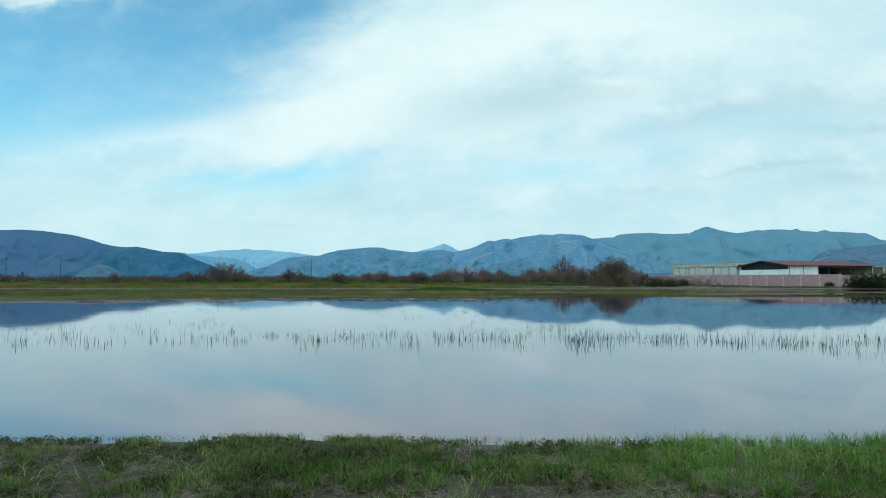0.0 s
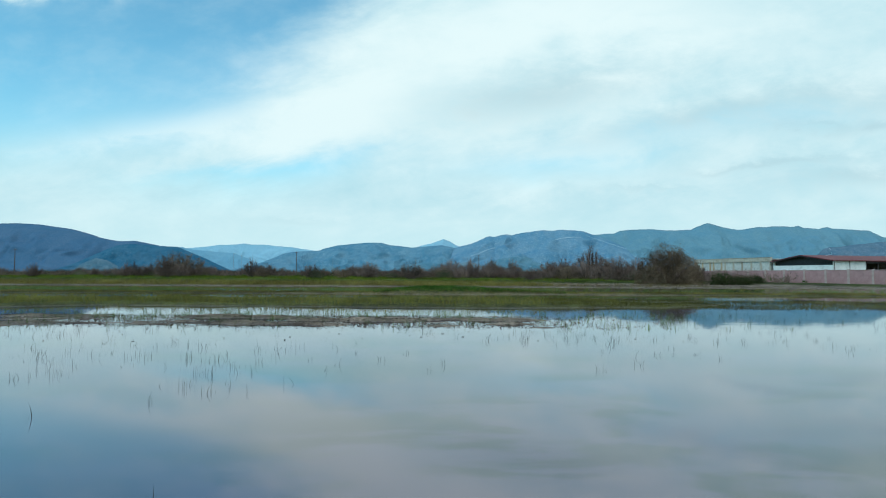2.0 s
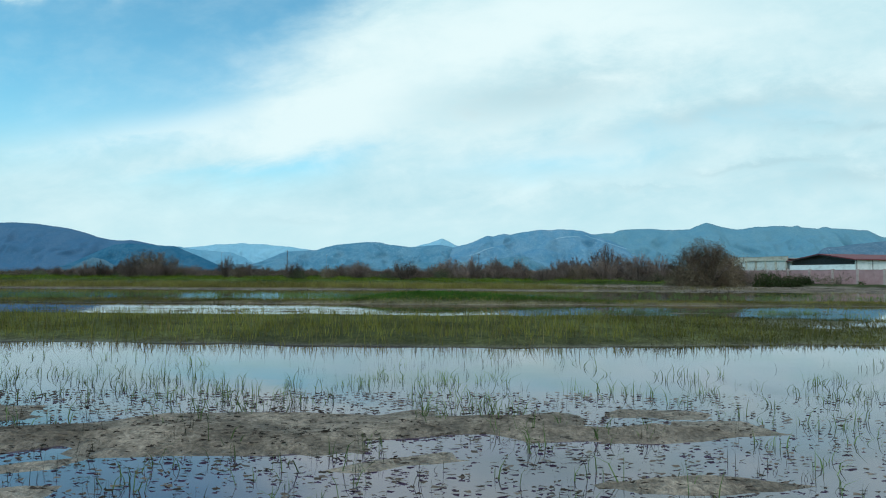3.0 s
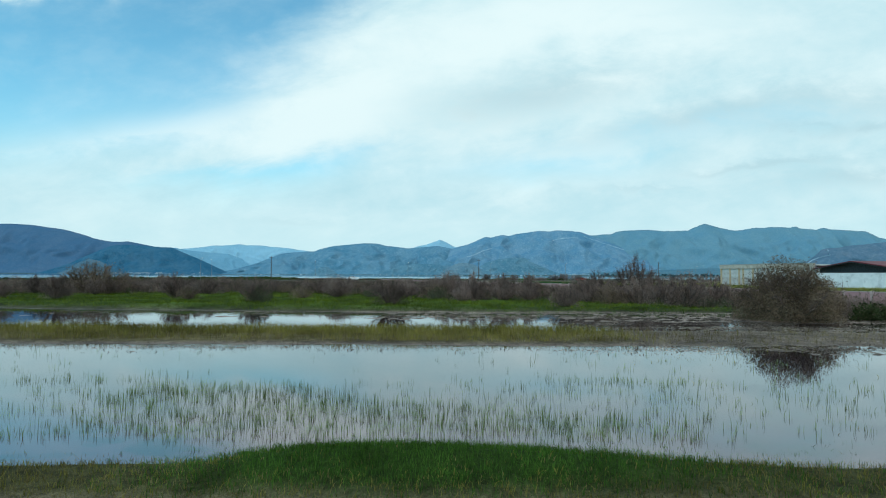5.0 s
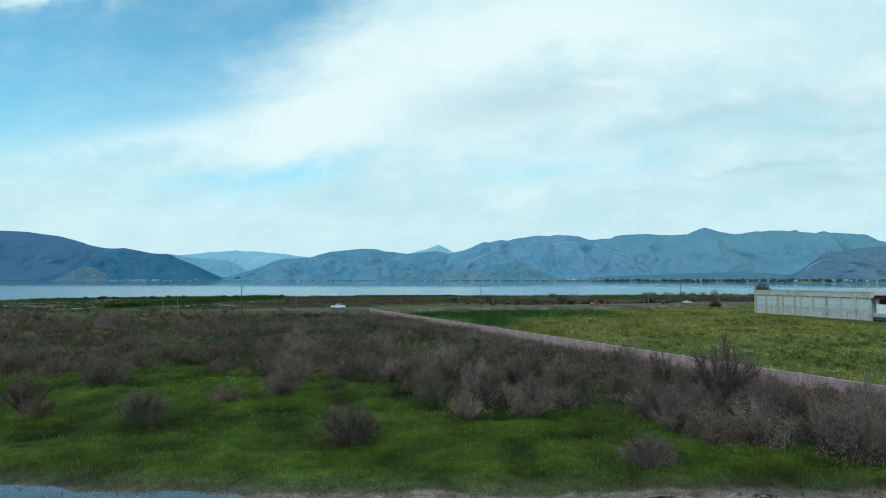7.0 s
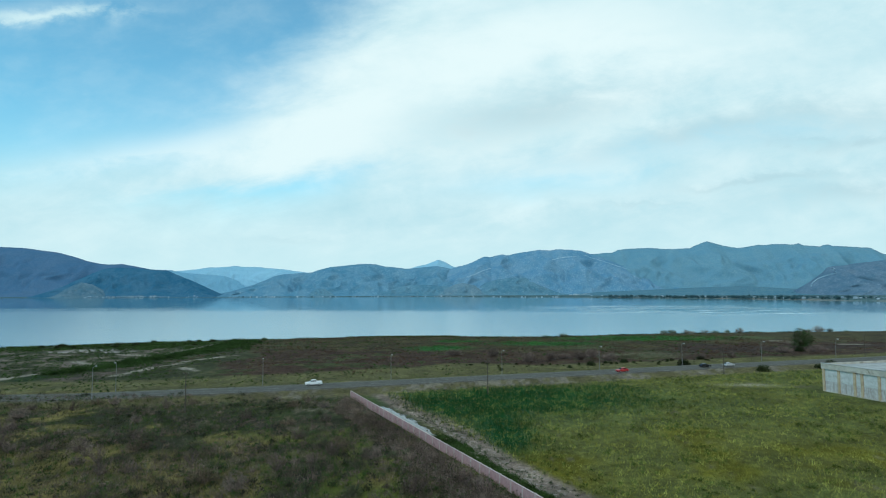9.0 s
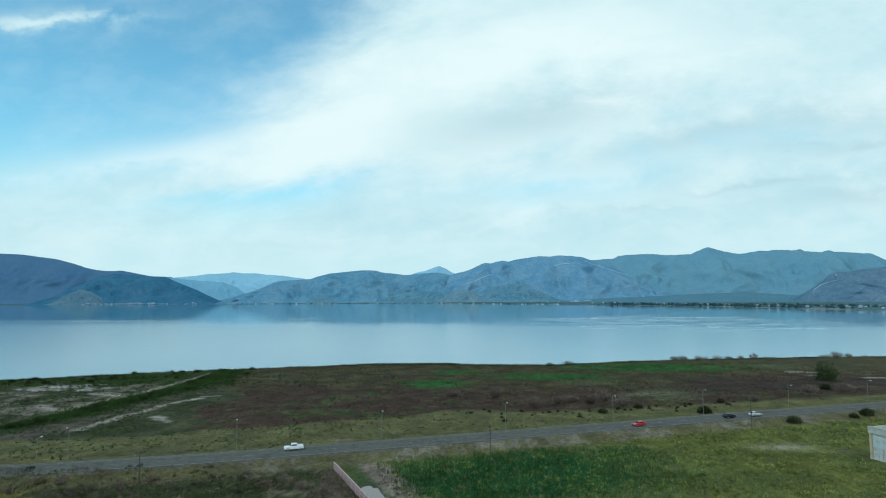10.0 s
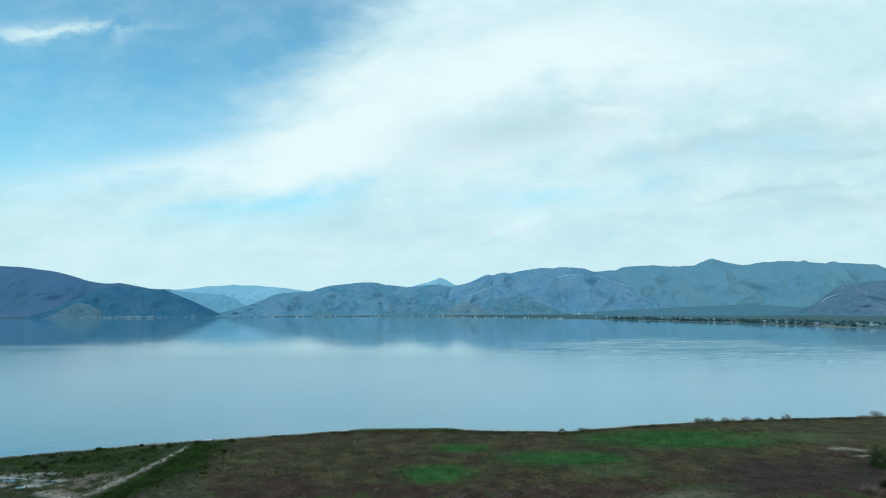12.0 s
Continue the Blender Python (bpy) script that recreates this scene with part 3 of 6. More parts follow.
    for gx, gy, rx, ry in ((76, 428, 17, 10), (111, 403, 17, 5), (-84, 447, 7, 3.5), (182, 488, 34, 12)):
        lay(lake * 0.8 * np.exp(-(((x - gx + 9 * n_m) / rx) ** 2 + ((y - gy + 6 * n_m) / ry) ** 2) ** 2), c(0.105, 0.125, 0.055) + n_s[..., None] * c(0.06, 0.06, 0.03))
    lay(lake * np.exp(-(((x - 95) / 22) ** 2 + ((y - 392) / 7) ** 2) ** 2), c(0.15, 0.145, 0.085))
    lay(heath * step(x - 0.4 * (y - 470) + 15 * n_m, 125, 150) * (1 - step(y + 12 * n_m, 425, 445)) * step(y - road_y(x), 40, 50), c(0.062, 0.042, 0.034))
    # sand and tracks
    west = lake * step(heath_west(y) - x - 9 * n_m - 4 * n_s, -3, 3) * step(y - road_y(x) + 10 * n_m, 34, 41)
    lay(west, c(0.062, 0.066, 0.030) + n_m[..., None] * c(0.06, 0.05, 0.03))
    hx = x - np.interp(y, *HEDGE)
    # bare mauve ground between hedge and heath, sand flat beyond the hedge
    lay(west * step(hx + 4 * n_m, 6, 9) * (1 - step(hx + 6 * n_m, 20, 30)) * step(n_m + 0.8 * n_s, -0.2, 0.08) * (1 - step(y, 395, 425)), c(0.118, 0.090, 0.070) + n_s[..., None] * c(0.10, 0.08, 0.06))
    sand = west * step(-hx + 5 * n_m, 7, 11) * step(n_m * 1.4 + n_s * 0.7 + 0.4 * n_l, -0.10, 0.06) * band(y + 8 * n_m, 338, 430, 6)
    lay(sand, c(0.190, 0.150, 0.116) + n_s[..., None] * c(0.16, 0.13, 0.10))
    lay(west * np.clip(pud * 2.2, 0, 1) * (n_s + n_m > -0.25), c(0.62, 0.58, 0.54))
    lay(west * step(-hx, 8, 12) * step(y + 14 * n_m, 425, 440), c(0.050, 0.062, 0.024))
    lay(west * np.exp(-(hx / 5.5) ** 4), c(0.030, 0.050, 0.016))
    for (ax, ay), (bx, by), wd in (((-126, 478), (-126.5, 442), 1.5), ((-126.5, 442), (-131, 402), 1.6), ((-131, 402), (-137, 378), 2.2), ((-137, 378), (-140, 348), 2.4),
                                   ((-140, 348), (-152, 318), 2.2), ((-92, 393.5), (-98, 391), 1.2), ((-98, 388), (-105, 375), 1.6), ((-105, 375), (-108, 358), 1.5),
                                   ((-108, 358), (-114, 332), 1.6), ((-153, 372), (-141, 362), 2.2), ((-98, 349), (-90, 342), 1.3), ((-150, 403), (-132, 394), 2.4)):
        ux, uy = bx - ax, by - ay
        t = np.clip(((x - ax) * ux + (y - ay) * uy) / (ux * ux + uy * uy), 0, 1)
        dist = np.hypot(x - ax - t * ux, y - ay - t * uy) + 2.4 * n_s + 3 * n_m
        lay(lake * (1 - step(dist, wd * 0.6, wd * 1.5)), c(0.38, 0.325, 0.26))
    for gx, gy, rx, ry in ((195, 463, 7, 3.2), (203, 460, 4.5, 2.6), (199, 449, 7, 1.6), (222, 437, 8, 2.5), (236, 421, 9, 2)):
        lay(lake * np.exp(-(((x - gx + 9 * n_m) / rx) ** 2 + ((y - gy + 4 * n_s) / ry) ** 2) ** 2), c(0.37, 0.32, 0.26))
    lay(step(y, 330, 340) * (1 - step(shore_y(x) - y + 2 * n_s, 2.0, 4.0 + 4.0 * step(-x, 60, 110))), c(0.31, 0.28, 0.235))
    # far shore ground, its blue-grey holding the haze of distance
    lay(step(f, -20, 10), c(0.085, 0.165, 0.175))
    return z, col


def axis(*spans):
    """Grid lines: (start, end, spacing) after one another."""
    out = []
    for a, b, s in spans:
        out += list(np.arange(a, b, s))
    return np.array(out + [spans[-1][1]])


gx = axis((-5200, -900, 430), (-900, -320, 29), (-320, -200, 2.5), (-200, -75, 1.4), (-75, -45, 1.4), (-45, -14, 0.8), (-14, 14, 0.35),
          (14, 36, 0.45), (36, 45, 0.8), (45, 130, 1.3), (130, 330, 2.5), (330, 900, 29), (900, 1300, 40), (1300, 5200, 390))
gy = axis((-400, -20, 38), (-20, -2, 2), (-2, 8, 0.2), (8, 40, 2.0), (40, 69, 0.25), (69, 87, 0.7), (87, 104, 0.35), (104, 119, 0.19), (119, 122, 0.35), (122, 180, 0.9), (180, 330, 2.2), (330, 520, 1.4), (520, 560, 2.0), (560, 700, 10),
          (700, 1300, 100), (1300, 4300, 50), (4300, 4950, 50))
GX, GY = np.meshgrid(gx, gy)
GZ, GC = land(GX, GY)
nx, ny = len(gx), len(gy)
idx = np.arange(nx * ny).reshape(ny, nx)
quads = np.stack([idx[:-1, :-1], idx[:-1, 1:], idx[1:, 1:], idx[1:, :-1]], -1).reshape(-1, 4)
ground = raw("ground", np.stack([GX, GY, GZ], -1).reshape(-1, 3), quads, M_GROUND, smooth=True)
tagged(ground, "flat wet meadow with mud, grass, scrub and sandy lake margin", "ground", kind="structure")
att = ground.data.color_attributes.new("tint", "FLOAT_COLOR", "POINT")
att.data.foreach_set("color", np.concatenate([np.clip(GC * 0.70, 0.004, 1), np.ones((ny, nx, 1))], -1).astype(np.float32).ravel())


def ground_z(x, y):
    return float(land(np.array([x]), np.array([y]))[0][0])


def sheet(name, x0, x1, y0, y1, mat, label):
    a, b = np.meshgrid(np.linspace(x0, x1, 13), np.linspace(y0, y1, 13))
    i = np.arange(169).reshape(13, 13)
    q = np.stack([i[:-1, :-1], i[:-1, 1:], i[1:, 1:], i[1:, :-1]], -1).reshape(-1, 4)
    return tagged(raw(name, np.stack([a, b, a * 0], -1).reshape(-1, 3), q, mat), label, "water", kind="structure")


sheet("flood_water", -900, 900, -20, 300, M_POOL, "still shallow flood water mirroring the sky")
puddle = sheet("puddle_water", -215, -150, 398, 436, M_POOL, "shallow puddles on the sandy flat")
puddle.location.z = 0.012
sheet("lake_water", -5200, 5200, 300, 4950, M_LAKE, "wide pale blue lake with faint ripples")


# ---------------------------------------------------------------- mountains across the lake
# forest, rock and bare are tones with aerial haze already mixed in
def hazed_hill_material(name, forest, rock, bare, scale):
    mat, net, bsdf = material(name, 1.0, 0.0, 0.0)
    pos = net.n("ShaderNodeNewGeometry").outputs["Position"]
    up = net.n("ShaderNodeSeparateXYZ", {0: net.n("ShaderNodeNewGeometry").outputs["Normal"]}).outputs[2]
    n1 = net.noise(pos, scale, 8.0, 0.66, 0.5)
    n2 = net.noise(pos, scale * 4.5, 7.0, 0.72, 0.3)
    n3 = net.noise(pos, 0.10, 4.0, 0.75)
    c = net.mix(net.ramp(n1, 0.40, 0.62), (*forest, 1), (*rock, 1))
    c = net.mix(net.ramp(n2, 0.42, 0.66, 0.0, 0.55), c, (*rock, 1))
    c = net.mix(net.m("MULTIPLY", net.ramp(n3, 0.50, 0.66), net.ramp(n2, 0.42, 0.62, 0.08, 0.60)), c, (*bare, 1))
    c = net.mix(net.ramp(n3, 0.36, 0.56, 0.36, 0.0), c, (*[x * q for x, q in zip(forest, (0.62, 0.70, 0.78))], 1))
    net.put(bsdf.inputs["Base Color"], c)
    bump(net, bsdf, net.m("ADD", n3, net.m("MULTIPLY", n2, 2.0)), 0.06, 14.0)
    return mat


RIDGES = {}


def hill_track(base, points, wide, mat, label):
    """A pale track cut into the front of a range, through (x, height) points."""
    X, Y, Z = RIDGES[base]
    px, pz = zip(*points)
    u = np.linspace(0, 1, 60)
    s_ = np.linspace(0, 1, len(px))
    tx, tz = np.interp(u, s_, px), np.interp(u, s_, pz) + 4 * (vnoise(u * 600, u * 0, 40, 2) - 0.5)
    rows = []
    for a, h in zip(tx, tz):
        j = int(np.argmin(np.abs(X[0] - a)))
        col = Z[:46, j]
        i = int(np.argmax(col >= h)) if (col >= h).any() else 45
        i = max(i, 1)
        k = np.clip((h - col[i - 1]) / (col[i] - col[i - 1] + 1e-6), 0, 1)
        rows.append((a, Y[i - 1, j] + k * (Y[i, j] - Y[i - 1, j]) - 14, h))
    bm = bmesh.new()
    last = None
    for a, b, h in rows:
        p = [bm.verts.new((a + 0.35 * wide, b, h - wide / 2)), bm.verts.new((a - 0.35 * wide, b + 1, h + wide / 2))]
        if last:
            bm.faces.new((last[0], p[0], p[1], last[1]))
        last = p
    return tagged(part("hill_track", bm, mat), label, "track", kind="structure")


def ridge(name, profile, y_crest, y_front, y_back, mat, label, rough=1.0, spur=210.0, cols=320):
    """A range: its crest follows (x, height) points, falling to the front and the back, with spurs and gullies."""
    px, pz = zip(*profile)
    x = np.linspace(px[0], px[-1], cols)
    t = np.concatenate([np.linspace(0, 1, 46), 1 + np.linspace(0, 1, 6)[1:]])
    X, T = np.meshgrid(x, t)
    crest = np.interp(X, px, pz)
    for _ in range(2):
        crest[:, 1:-1] = (crest[:, :-2] + 2 * crest[:, 1:-1] + crest[:, 2:]) / 4
    front = np.clip(T, 0, 1)
    bow = np.where(T <= 1, np.sin(math.pi * front) ** 0.85, 0)
    # spurs run down the slope and fork; gullies between them
    wander = 0.8 * spur * (vnoise(X, T * 900, 300, 2) - 0.5)
    r1 = 1 - np.abs(2 * vnoise(X + wander + 60 * T, T * 1.1 * spur + y_crest, spur * 0.8, 3) - 1)
    r2 = 1 - np.abs(2 * vnoise(X + 1.4 * wander - 40 * T, T * 1.6 * spur + 900, spur * 0.36, 2) - 1)
    sp = (r1 - 0.62) + 0.36 * (r2 - 0.62) + 0.12 * (vnoise(X, T * 700, 45, 3) - 0.5)
    fall = np.where(T <= 1, front ** 1.15, 1 - (T - 1) * 0.9)
    Z = crest * fall + 0.25 * np.minimum(crest, 420) * rough * sp * bow * np.where(front > 0.5, 1.35 - 0.7 * front, 1.0)
    Z = Z + 0.030 * np.abs(crest) * (vnoise(X, X * 0 + y_crest, 26, 3) - 0.5) * fall
    Z = np.where(T <= 1, np.minimum(Z, crest * (0.30 + 0.70 * front) + 0.001), Z)
    Y = np.where(T <= 1, y_front + (y_crest - y_front) * front, y_crest + (T - 1) * (y_back - y_crest)) - 0.22 * (y_crest - y_front) * sp * bow
    Z = np.maximum(Z, -2)
    Z[0] = -2
    n, m = Z.shape
    i = np.arange(n * m).reshape(n, m)
    q = np.stack([i[:-1, :-1], i[:-1, 1:], i[1:, 1:], i[1:, :-1]], -1).reshape(-1, 4)
    RIDGES[name] = (X, Y, Z)
    ob = raw(name, np.stack([X, Y, Z], -1).reshape(-1, 3), q, mat, smooth=True)
    return tagged(ob, label, "mountain", kind="structure")


# base colours carry the haze: bluer and paler the farther the range
M_LEFT_HILL = hazed_hill_material("hill_hazy_blue", (0.058, 0.136, 0.23), (0.077, 0.15, 0.239), (0.104, 0.165, 0.244), 0.004)
M_NEAR_HILL = hazed_hill_material("hill_forest_hazed", (0.025, 0.115, 0.195), (0.052, 0.144, 0.221), (0.103, 0.187, 0.251), 0.006)
M_SPUR = hazed_hill_material("hill_spur", (0.062, 0.145, 0.205), (0.104, 0.180, 0.232), (0.22, 0.28, 0.32), 0.008)
M_FOOT_HILL = hazed_hill_material("hill_foot", (0.072, 0.185, 0.255), (0.112, 0.228, 0.292), (0.27, 0.37, 0.42), 0.009)
M_KNOLL = hazed_hill_material("hill_knoll", (0.098, 0.195, 0.255), (0.150, 0.240, 0.288), (0.28, 0.36, 0.40), 0.010)
M_MID_HILL = hazed_hill_material("hill_scrub_hazed", (0.075, 0.204, 0.295), (0.122, 0.250, 0.333), (0.316, 0.422, 0.505), 0.006)
M_SHOULDER = hazed_hill_material("hill_shoulder", (0.091, 0.228, 0.338), (0.144, 0.27, 0.364), (0.32, 0.432, 0.52), 0.006)
M_SIDE = hazed_hill_material("hill_bare_side_hazed", (0.082, 0.156, 0.218), (0.125, 0.191, 0.249), (0.234, 0.304, 0.376), 0.008)
M_APRON = hazed_hill_material("lakeside_plain_hazed", (0.075, 0.183, 0.242), (0.105, 0.207, 0.249), (0.236, 0.31, 0.346), 0.010)
M_SADDLE = hazed_hill_material("hill_saddle", (0.151, 0.330, 0.444), (0.174, 0.352, 0.461), (0.209, 0.388, 0.494), 0.004)
M_FAR_HILL = hazed_hill_material("hill_far", (0.237, 0.448, 0.572), (0.265, 0.473, 0.590), (0.301, 0.505, 0.616), 0.003)
M_RANGE = hazed_hill_material("mountain_range", (0.113, 0.25, 0.33), (0.134, 0.265, 0.33), (0.202, 0.32, 0.356), 0.003)

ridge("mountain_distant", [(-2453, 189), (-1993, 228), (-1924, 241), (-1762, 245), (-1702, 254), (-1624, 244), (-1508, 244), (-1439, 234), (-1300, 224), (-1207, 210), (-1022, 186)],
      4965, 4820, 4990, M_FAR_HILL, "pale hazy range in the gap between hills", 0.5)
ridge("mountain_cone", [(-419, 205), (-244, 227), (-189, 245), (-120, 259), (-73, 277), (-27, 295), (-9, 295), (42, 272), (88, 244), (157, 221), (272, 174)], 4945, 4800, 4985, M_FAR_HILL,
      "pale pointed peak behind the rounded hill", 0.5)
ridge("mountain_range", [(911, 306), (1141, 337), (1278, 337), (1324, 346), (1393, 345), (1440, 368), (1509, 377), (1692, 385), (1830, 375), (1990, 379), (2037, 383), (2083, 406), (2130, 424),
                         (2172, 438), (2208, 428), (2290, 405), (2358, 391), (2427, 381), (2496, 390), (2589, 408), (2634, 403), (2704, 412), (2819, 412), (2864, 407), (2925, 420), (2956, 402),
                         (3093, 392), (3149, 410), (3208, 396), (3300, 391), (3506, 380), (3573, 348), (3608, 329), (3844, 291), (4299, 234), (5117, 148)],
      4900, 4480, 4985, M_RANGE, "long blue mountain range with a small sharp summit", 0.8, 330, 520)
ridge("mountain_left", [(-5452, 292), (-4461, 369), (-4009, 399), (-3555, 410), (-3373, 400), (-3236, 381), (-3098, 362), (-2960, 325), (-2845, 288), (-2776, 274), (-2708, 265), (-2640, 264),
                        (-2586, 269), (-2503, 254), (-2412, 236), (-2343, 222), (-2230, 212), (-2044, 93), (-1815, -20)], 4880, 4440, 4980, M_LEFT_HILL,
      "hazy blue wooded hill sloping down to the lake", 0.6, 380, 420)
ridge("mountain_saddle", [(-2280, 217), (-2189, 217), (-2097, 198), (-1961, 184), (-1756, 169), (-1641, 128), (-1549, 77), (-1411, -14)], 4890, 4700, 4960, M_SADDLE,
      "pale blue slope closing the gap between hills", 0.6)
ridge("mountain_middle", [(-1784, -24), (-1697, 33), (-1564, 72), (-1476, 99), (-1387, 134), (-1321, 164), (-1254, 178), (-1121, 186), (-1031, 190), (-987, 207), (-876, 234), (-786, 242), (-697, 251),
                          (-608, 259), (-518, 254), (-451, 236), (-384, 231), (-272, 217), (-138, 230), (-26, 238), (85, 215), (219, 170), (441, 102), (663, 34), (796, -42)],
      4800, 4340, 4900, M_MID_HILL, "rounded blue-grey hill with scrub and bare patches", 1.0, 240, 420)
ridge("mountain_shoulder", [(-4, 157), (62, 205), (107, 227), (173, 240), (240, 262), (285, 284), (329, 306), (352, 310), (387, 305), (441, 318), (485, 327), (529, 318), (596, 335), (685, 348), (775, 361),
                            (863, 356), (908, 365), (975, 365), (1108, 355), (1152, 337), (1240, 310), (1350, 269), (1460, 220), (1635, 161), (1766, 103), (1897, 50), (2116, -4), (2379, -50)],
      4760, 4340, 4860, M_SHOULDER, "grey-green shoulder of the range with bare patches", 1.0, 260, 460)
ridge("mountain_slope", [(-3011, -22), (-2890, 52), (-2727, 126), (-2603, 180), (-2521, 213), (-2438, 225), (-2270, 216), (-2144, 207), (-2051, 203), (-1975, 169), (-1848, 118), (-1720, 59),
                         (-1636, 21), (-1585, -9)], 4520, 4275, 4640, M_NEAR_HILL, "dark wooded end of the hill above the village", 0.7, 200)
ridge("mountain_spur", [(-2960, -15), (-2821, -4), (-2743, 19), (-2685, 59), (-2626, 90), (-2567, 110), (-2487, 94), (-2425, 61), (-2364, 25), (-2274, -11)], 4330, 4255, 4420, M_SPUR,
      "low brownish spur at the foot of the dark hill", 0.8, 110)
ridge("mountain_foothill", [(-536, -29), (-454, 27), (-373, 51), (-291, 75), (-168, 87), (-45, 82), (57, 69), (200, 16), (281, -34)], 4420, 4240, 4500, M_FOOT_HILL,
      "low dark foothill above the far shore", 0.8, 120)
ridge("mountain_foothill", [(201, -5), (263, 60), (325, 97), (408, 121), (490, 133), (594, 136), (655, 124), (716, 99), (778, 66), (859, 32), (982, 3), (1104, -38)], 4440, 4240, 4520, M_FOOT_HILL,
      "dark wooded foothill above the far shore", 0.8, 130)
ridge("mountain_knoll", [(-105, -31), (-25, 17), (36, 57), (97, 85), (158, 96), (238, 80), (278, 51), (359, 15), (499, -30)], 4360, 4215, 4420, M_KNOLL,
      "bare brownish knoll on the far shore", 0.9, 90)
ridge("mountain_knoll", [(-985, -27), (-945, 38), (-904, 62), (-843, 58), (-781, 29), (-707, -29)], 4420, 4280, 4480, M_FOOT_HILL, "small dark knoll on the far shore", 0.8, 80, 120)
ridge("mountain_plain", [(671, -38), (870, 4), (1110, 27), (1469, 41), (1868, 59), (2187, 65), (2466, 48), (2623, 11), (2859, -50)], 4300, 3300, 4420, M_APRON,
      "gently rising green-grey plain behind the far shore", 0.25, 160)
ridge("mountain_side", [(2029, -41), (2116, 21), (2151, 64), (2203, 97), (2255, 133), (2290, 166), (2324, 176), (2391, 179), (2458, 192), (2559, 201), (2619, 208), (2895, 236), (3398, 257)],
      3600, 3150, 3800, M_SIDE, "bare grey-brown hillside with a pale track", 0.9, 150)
# track colour blued to carry the same haze as the slopes
M_TRACK = surface("hazed_track", (0.34, 0.48, 0.57), (0.42, 0.55, 0.63), 0.01, 0.95, relief=0)
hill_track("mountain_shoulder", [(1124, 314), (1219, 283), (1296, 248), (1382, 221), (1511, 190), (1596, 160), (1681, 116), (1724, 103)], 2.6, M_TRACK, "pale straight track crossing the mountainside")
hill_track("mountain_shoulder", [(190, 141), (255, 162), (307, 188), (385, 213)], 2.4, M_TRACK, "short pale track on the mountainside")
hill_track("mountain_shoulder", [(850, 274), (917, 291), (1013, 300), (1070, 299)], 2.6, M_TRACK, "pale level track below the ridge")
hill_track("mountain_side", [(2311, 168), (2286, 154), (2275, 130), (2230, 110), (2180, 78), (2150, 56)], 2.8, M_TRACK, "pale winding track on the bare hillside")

# ---------------------------------------------------------------- road
xs = np.arange(-420, 520, 6.0)
ys = road_y(xs)


def road_strip(name, off0, off1, z0, z1, mat, label="", x0=-420, x1=514, dash=0.0, gap=0.0, parent=None):
    """A slab along the road between two distances from its middle."""
    bm = bmesh.new()
    pts = []
    st = 2.0 if dash else 6.0
    for x in np.arange(x0, x1, st):
        y = float(np.interp(x, xs, ys))
        g = float(np.interp(x + 3, xs, ys) - np.interp(x - 3, xs, ys)) / 6
        n = Vector((-g, 1, 0)).normalized()
        pts.append((Vector((x, y, 0)), n))
    period = dash + gap
    for i, ((p, n), (q, m)) in enumerate(zip(pts, pts[1:])):
        if dash and (i * st) % period >= dash:
            continue
        vs = [p + n * off0, q + m * off0, q + m * off1, p + n * off1]
        lo = [bm.verts.new((v.x, v.y, z0)) for v in vs]
        hi = [bm.verts.new((v.x, v.y, z1)) for v in vs]
        bm.faces.new(hi)
        bm.faces.new((lo[0], lo[1], hi[1], hi[0]))
        bm.faces.new((lo[2], lo[3], hi[3], hi[2]))
        if dash:
            bm.faces.new((lo[1], lo[2], hi[2], hi[1]))
            bm.faces.new((lo[3], lo[0], hi[0], hi[3]))
    bmesh.ops.remove_doubles(bm, verts=bm.verts, dist=0.001)
    return part(name, bm, mat, parent, label)


road = road_strip("road", -4.6, 4.6, 1.2, 1.5, M_ASPHALT)
tagged(road, "two-lane grey asphalt road on a low embankment", "road", kind="structure")
road_strip("edge_line", -4.15, -4.0, 1.49, 1.506, M_PAINT, "white painted edge line", parent=road)
road_strip("edge_line", 4.0, 4.15, 1.49, 1.506, M_PAINT, "white painted edge line", parent=road)
road_strip("centre_line", -0.07, 0.07, 1.49, 1.506, M_PAINT, "broken white centre line", dash=4.0, gap=6.0, parent=road)
road_strip("kerb", 4.6, 4.95, 1.2, 1.62, M_KERB, "low dusty concrete kerb", parent=road)

# ---------------------------------------------------------------- pink boundary wall
wall = thing("wall_pink", "long pink rendered boundary wall with pale pillars", "wall", kind="structure")
n_bays = 66
BAY = (WALL_B - WALL_A).length / n_bays
ang = math.atan2(WALL_D.y, WALL_D.x)
me_panel = me_cap = me_pillar = None
for i in range(n_bays + 1):
    p = WALL_A + WALL_D * (i * BAY)
    z = 0.25
    if i < n_bays:
        c = WALL_A + WALL_D * ((i + 0.5) * BAY)
        if me_panel is None:
            ob = part("panel", box((BAY - 0.30, 0.16, 2.3), (0, 0, 0.75), 0.01), M_PINK)
            me_panel = ob.data
            ob2 = part("coping", box((BAY - 0.32, 0.24, 0.07), (0, 0, 1.937), 0.01), M_PILLAR)
            me_cap = ob2.data
        else:
            ob, ob2 = new("panel", me_panel), new("coping", me_cap)
        for o in (ob, ob2):
            o.parent = wall
            o.matrix_basis = Matrix.Translation((c.x, c.y, z)) @ Matrix.Rotation(ang, 4, "Z")
    if me_pillar is None:
        ob = part("pillar", box((0.30, 0.30, 2.5), (0, 0, 0.80), 0.02), M_PILLAR)
        me_pillar = ob.data
    else:
        ob = new("pillar", me_pillar)
    ob.parent = wall
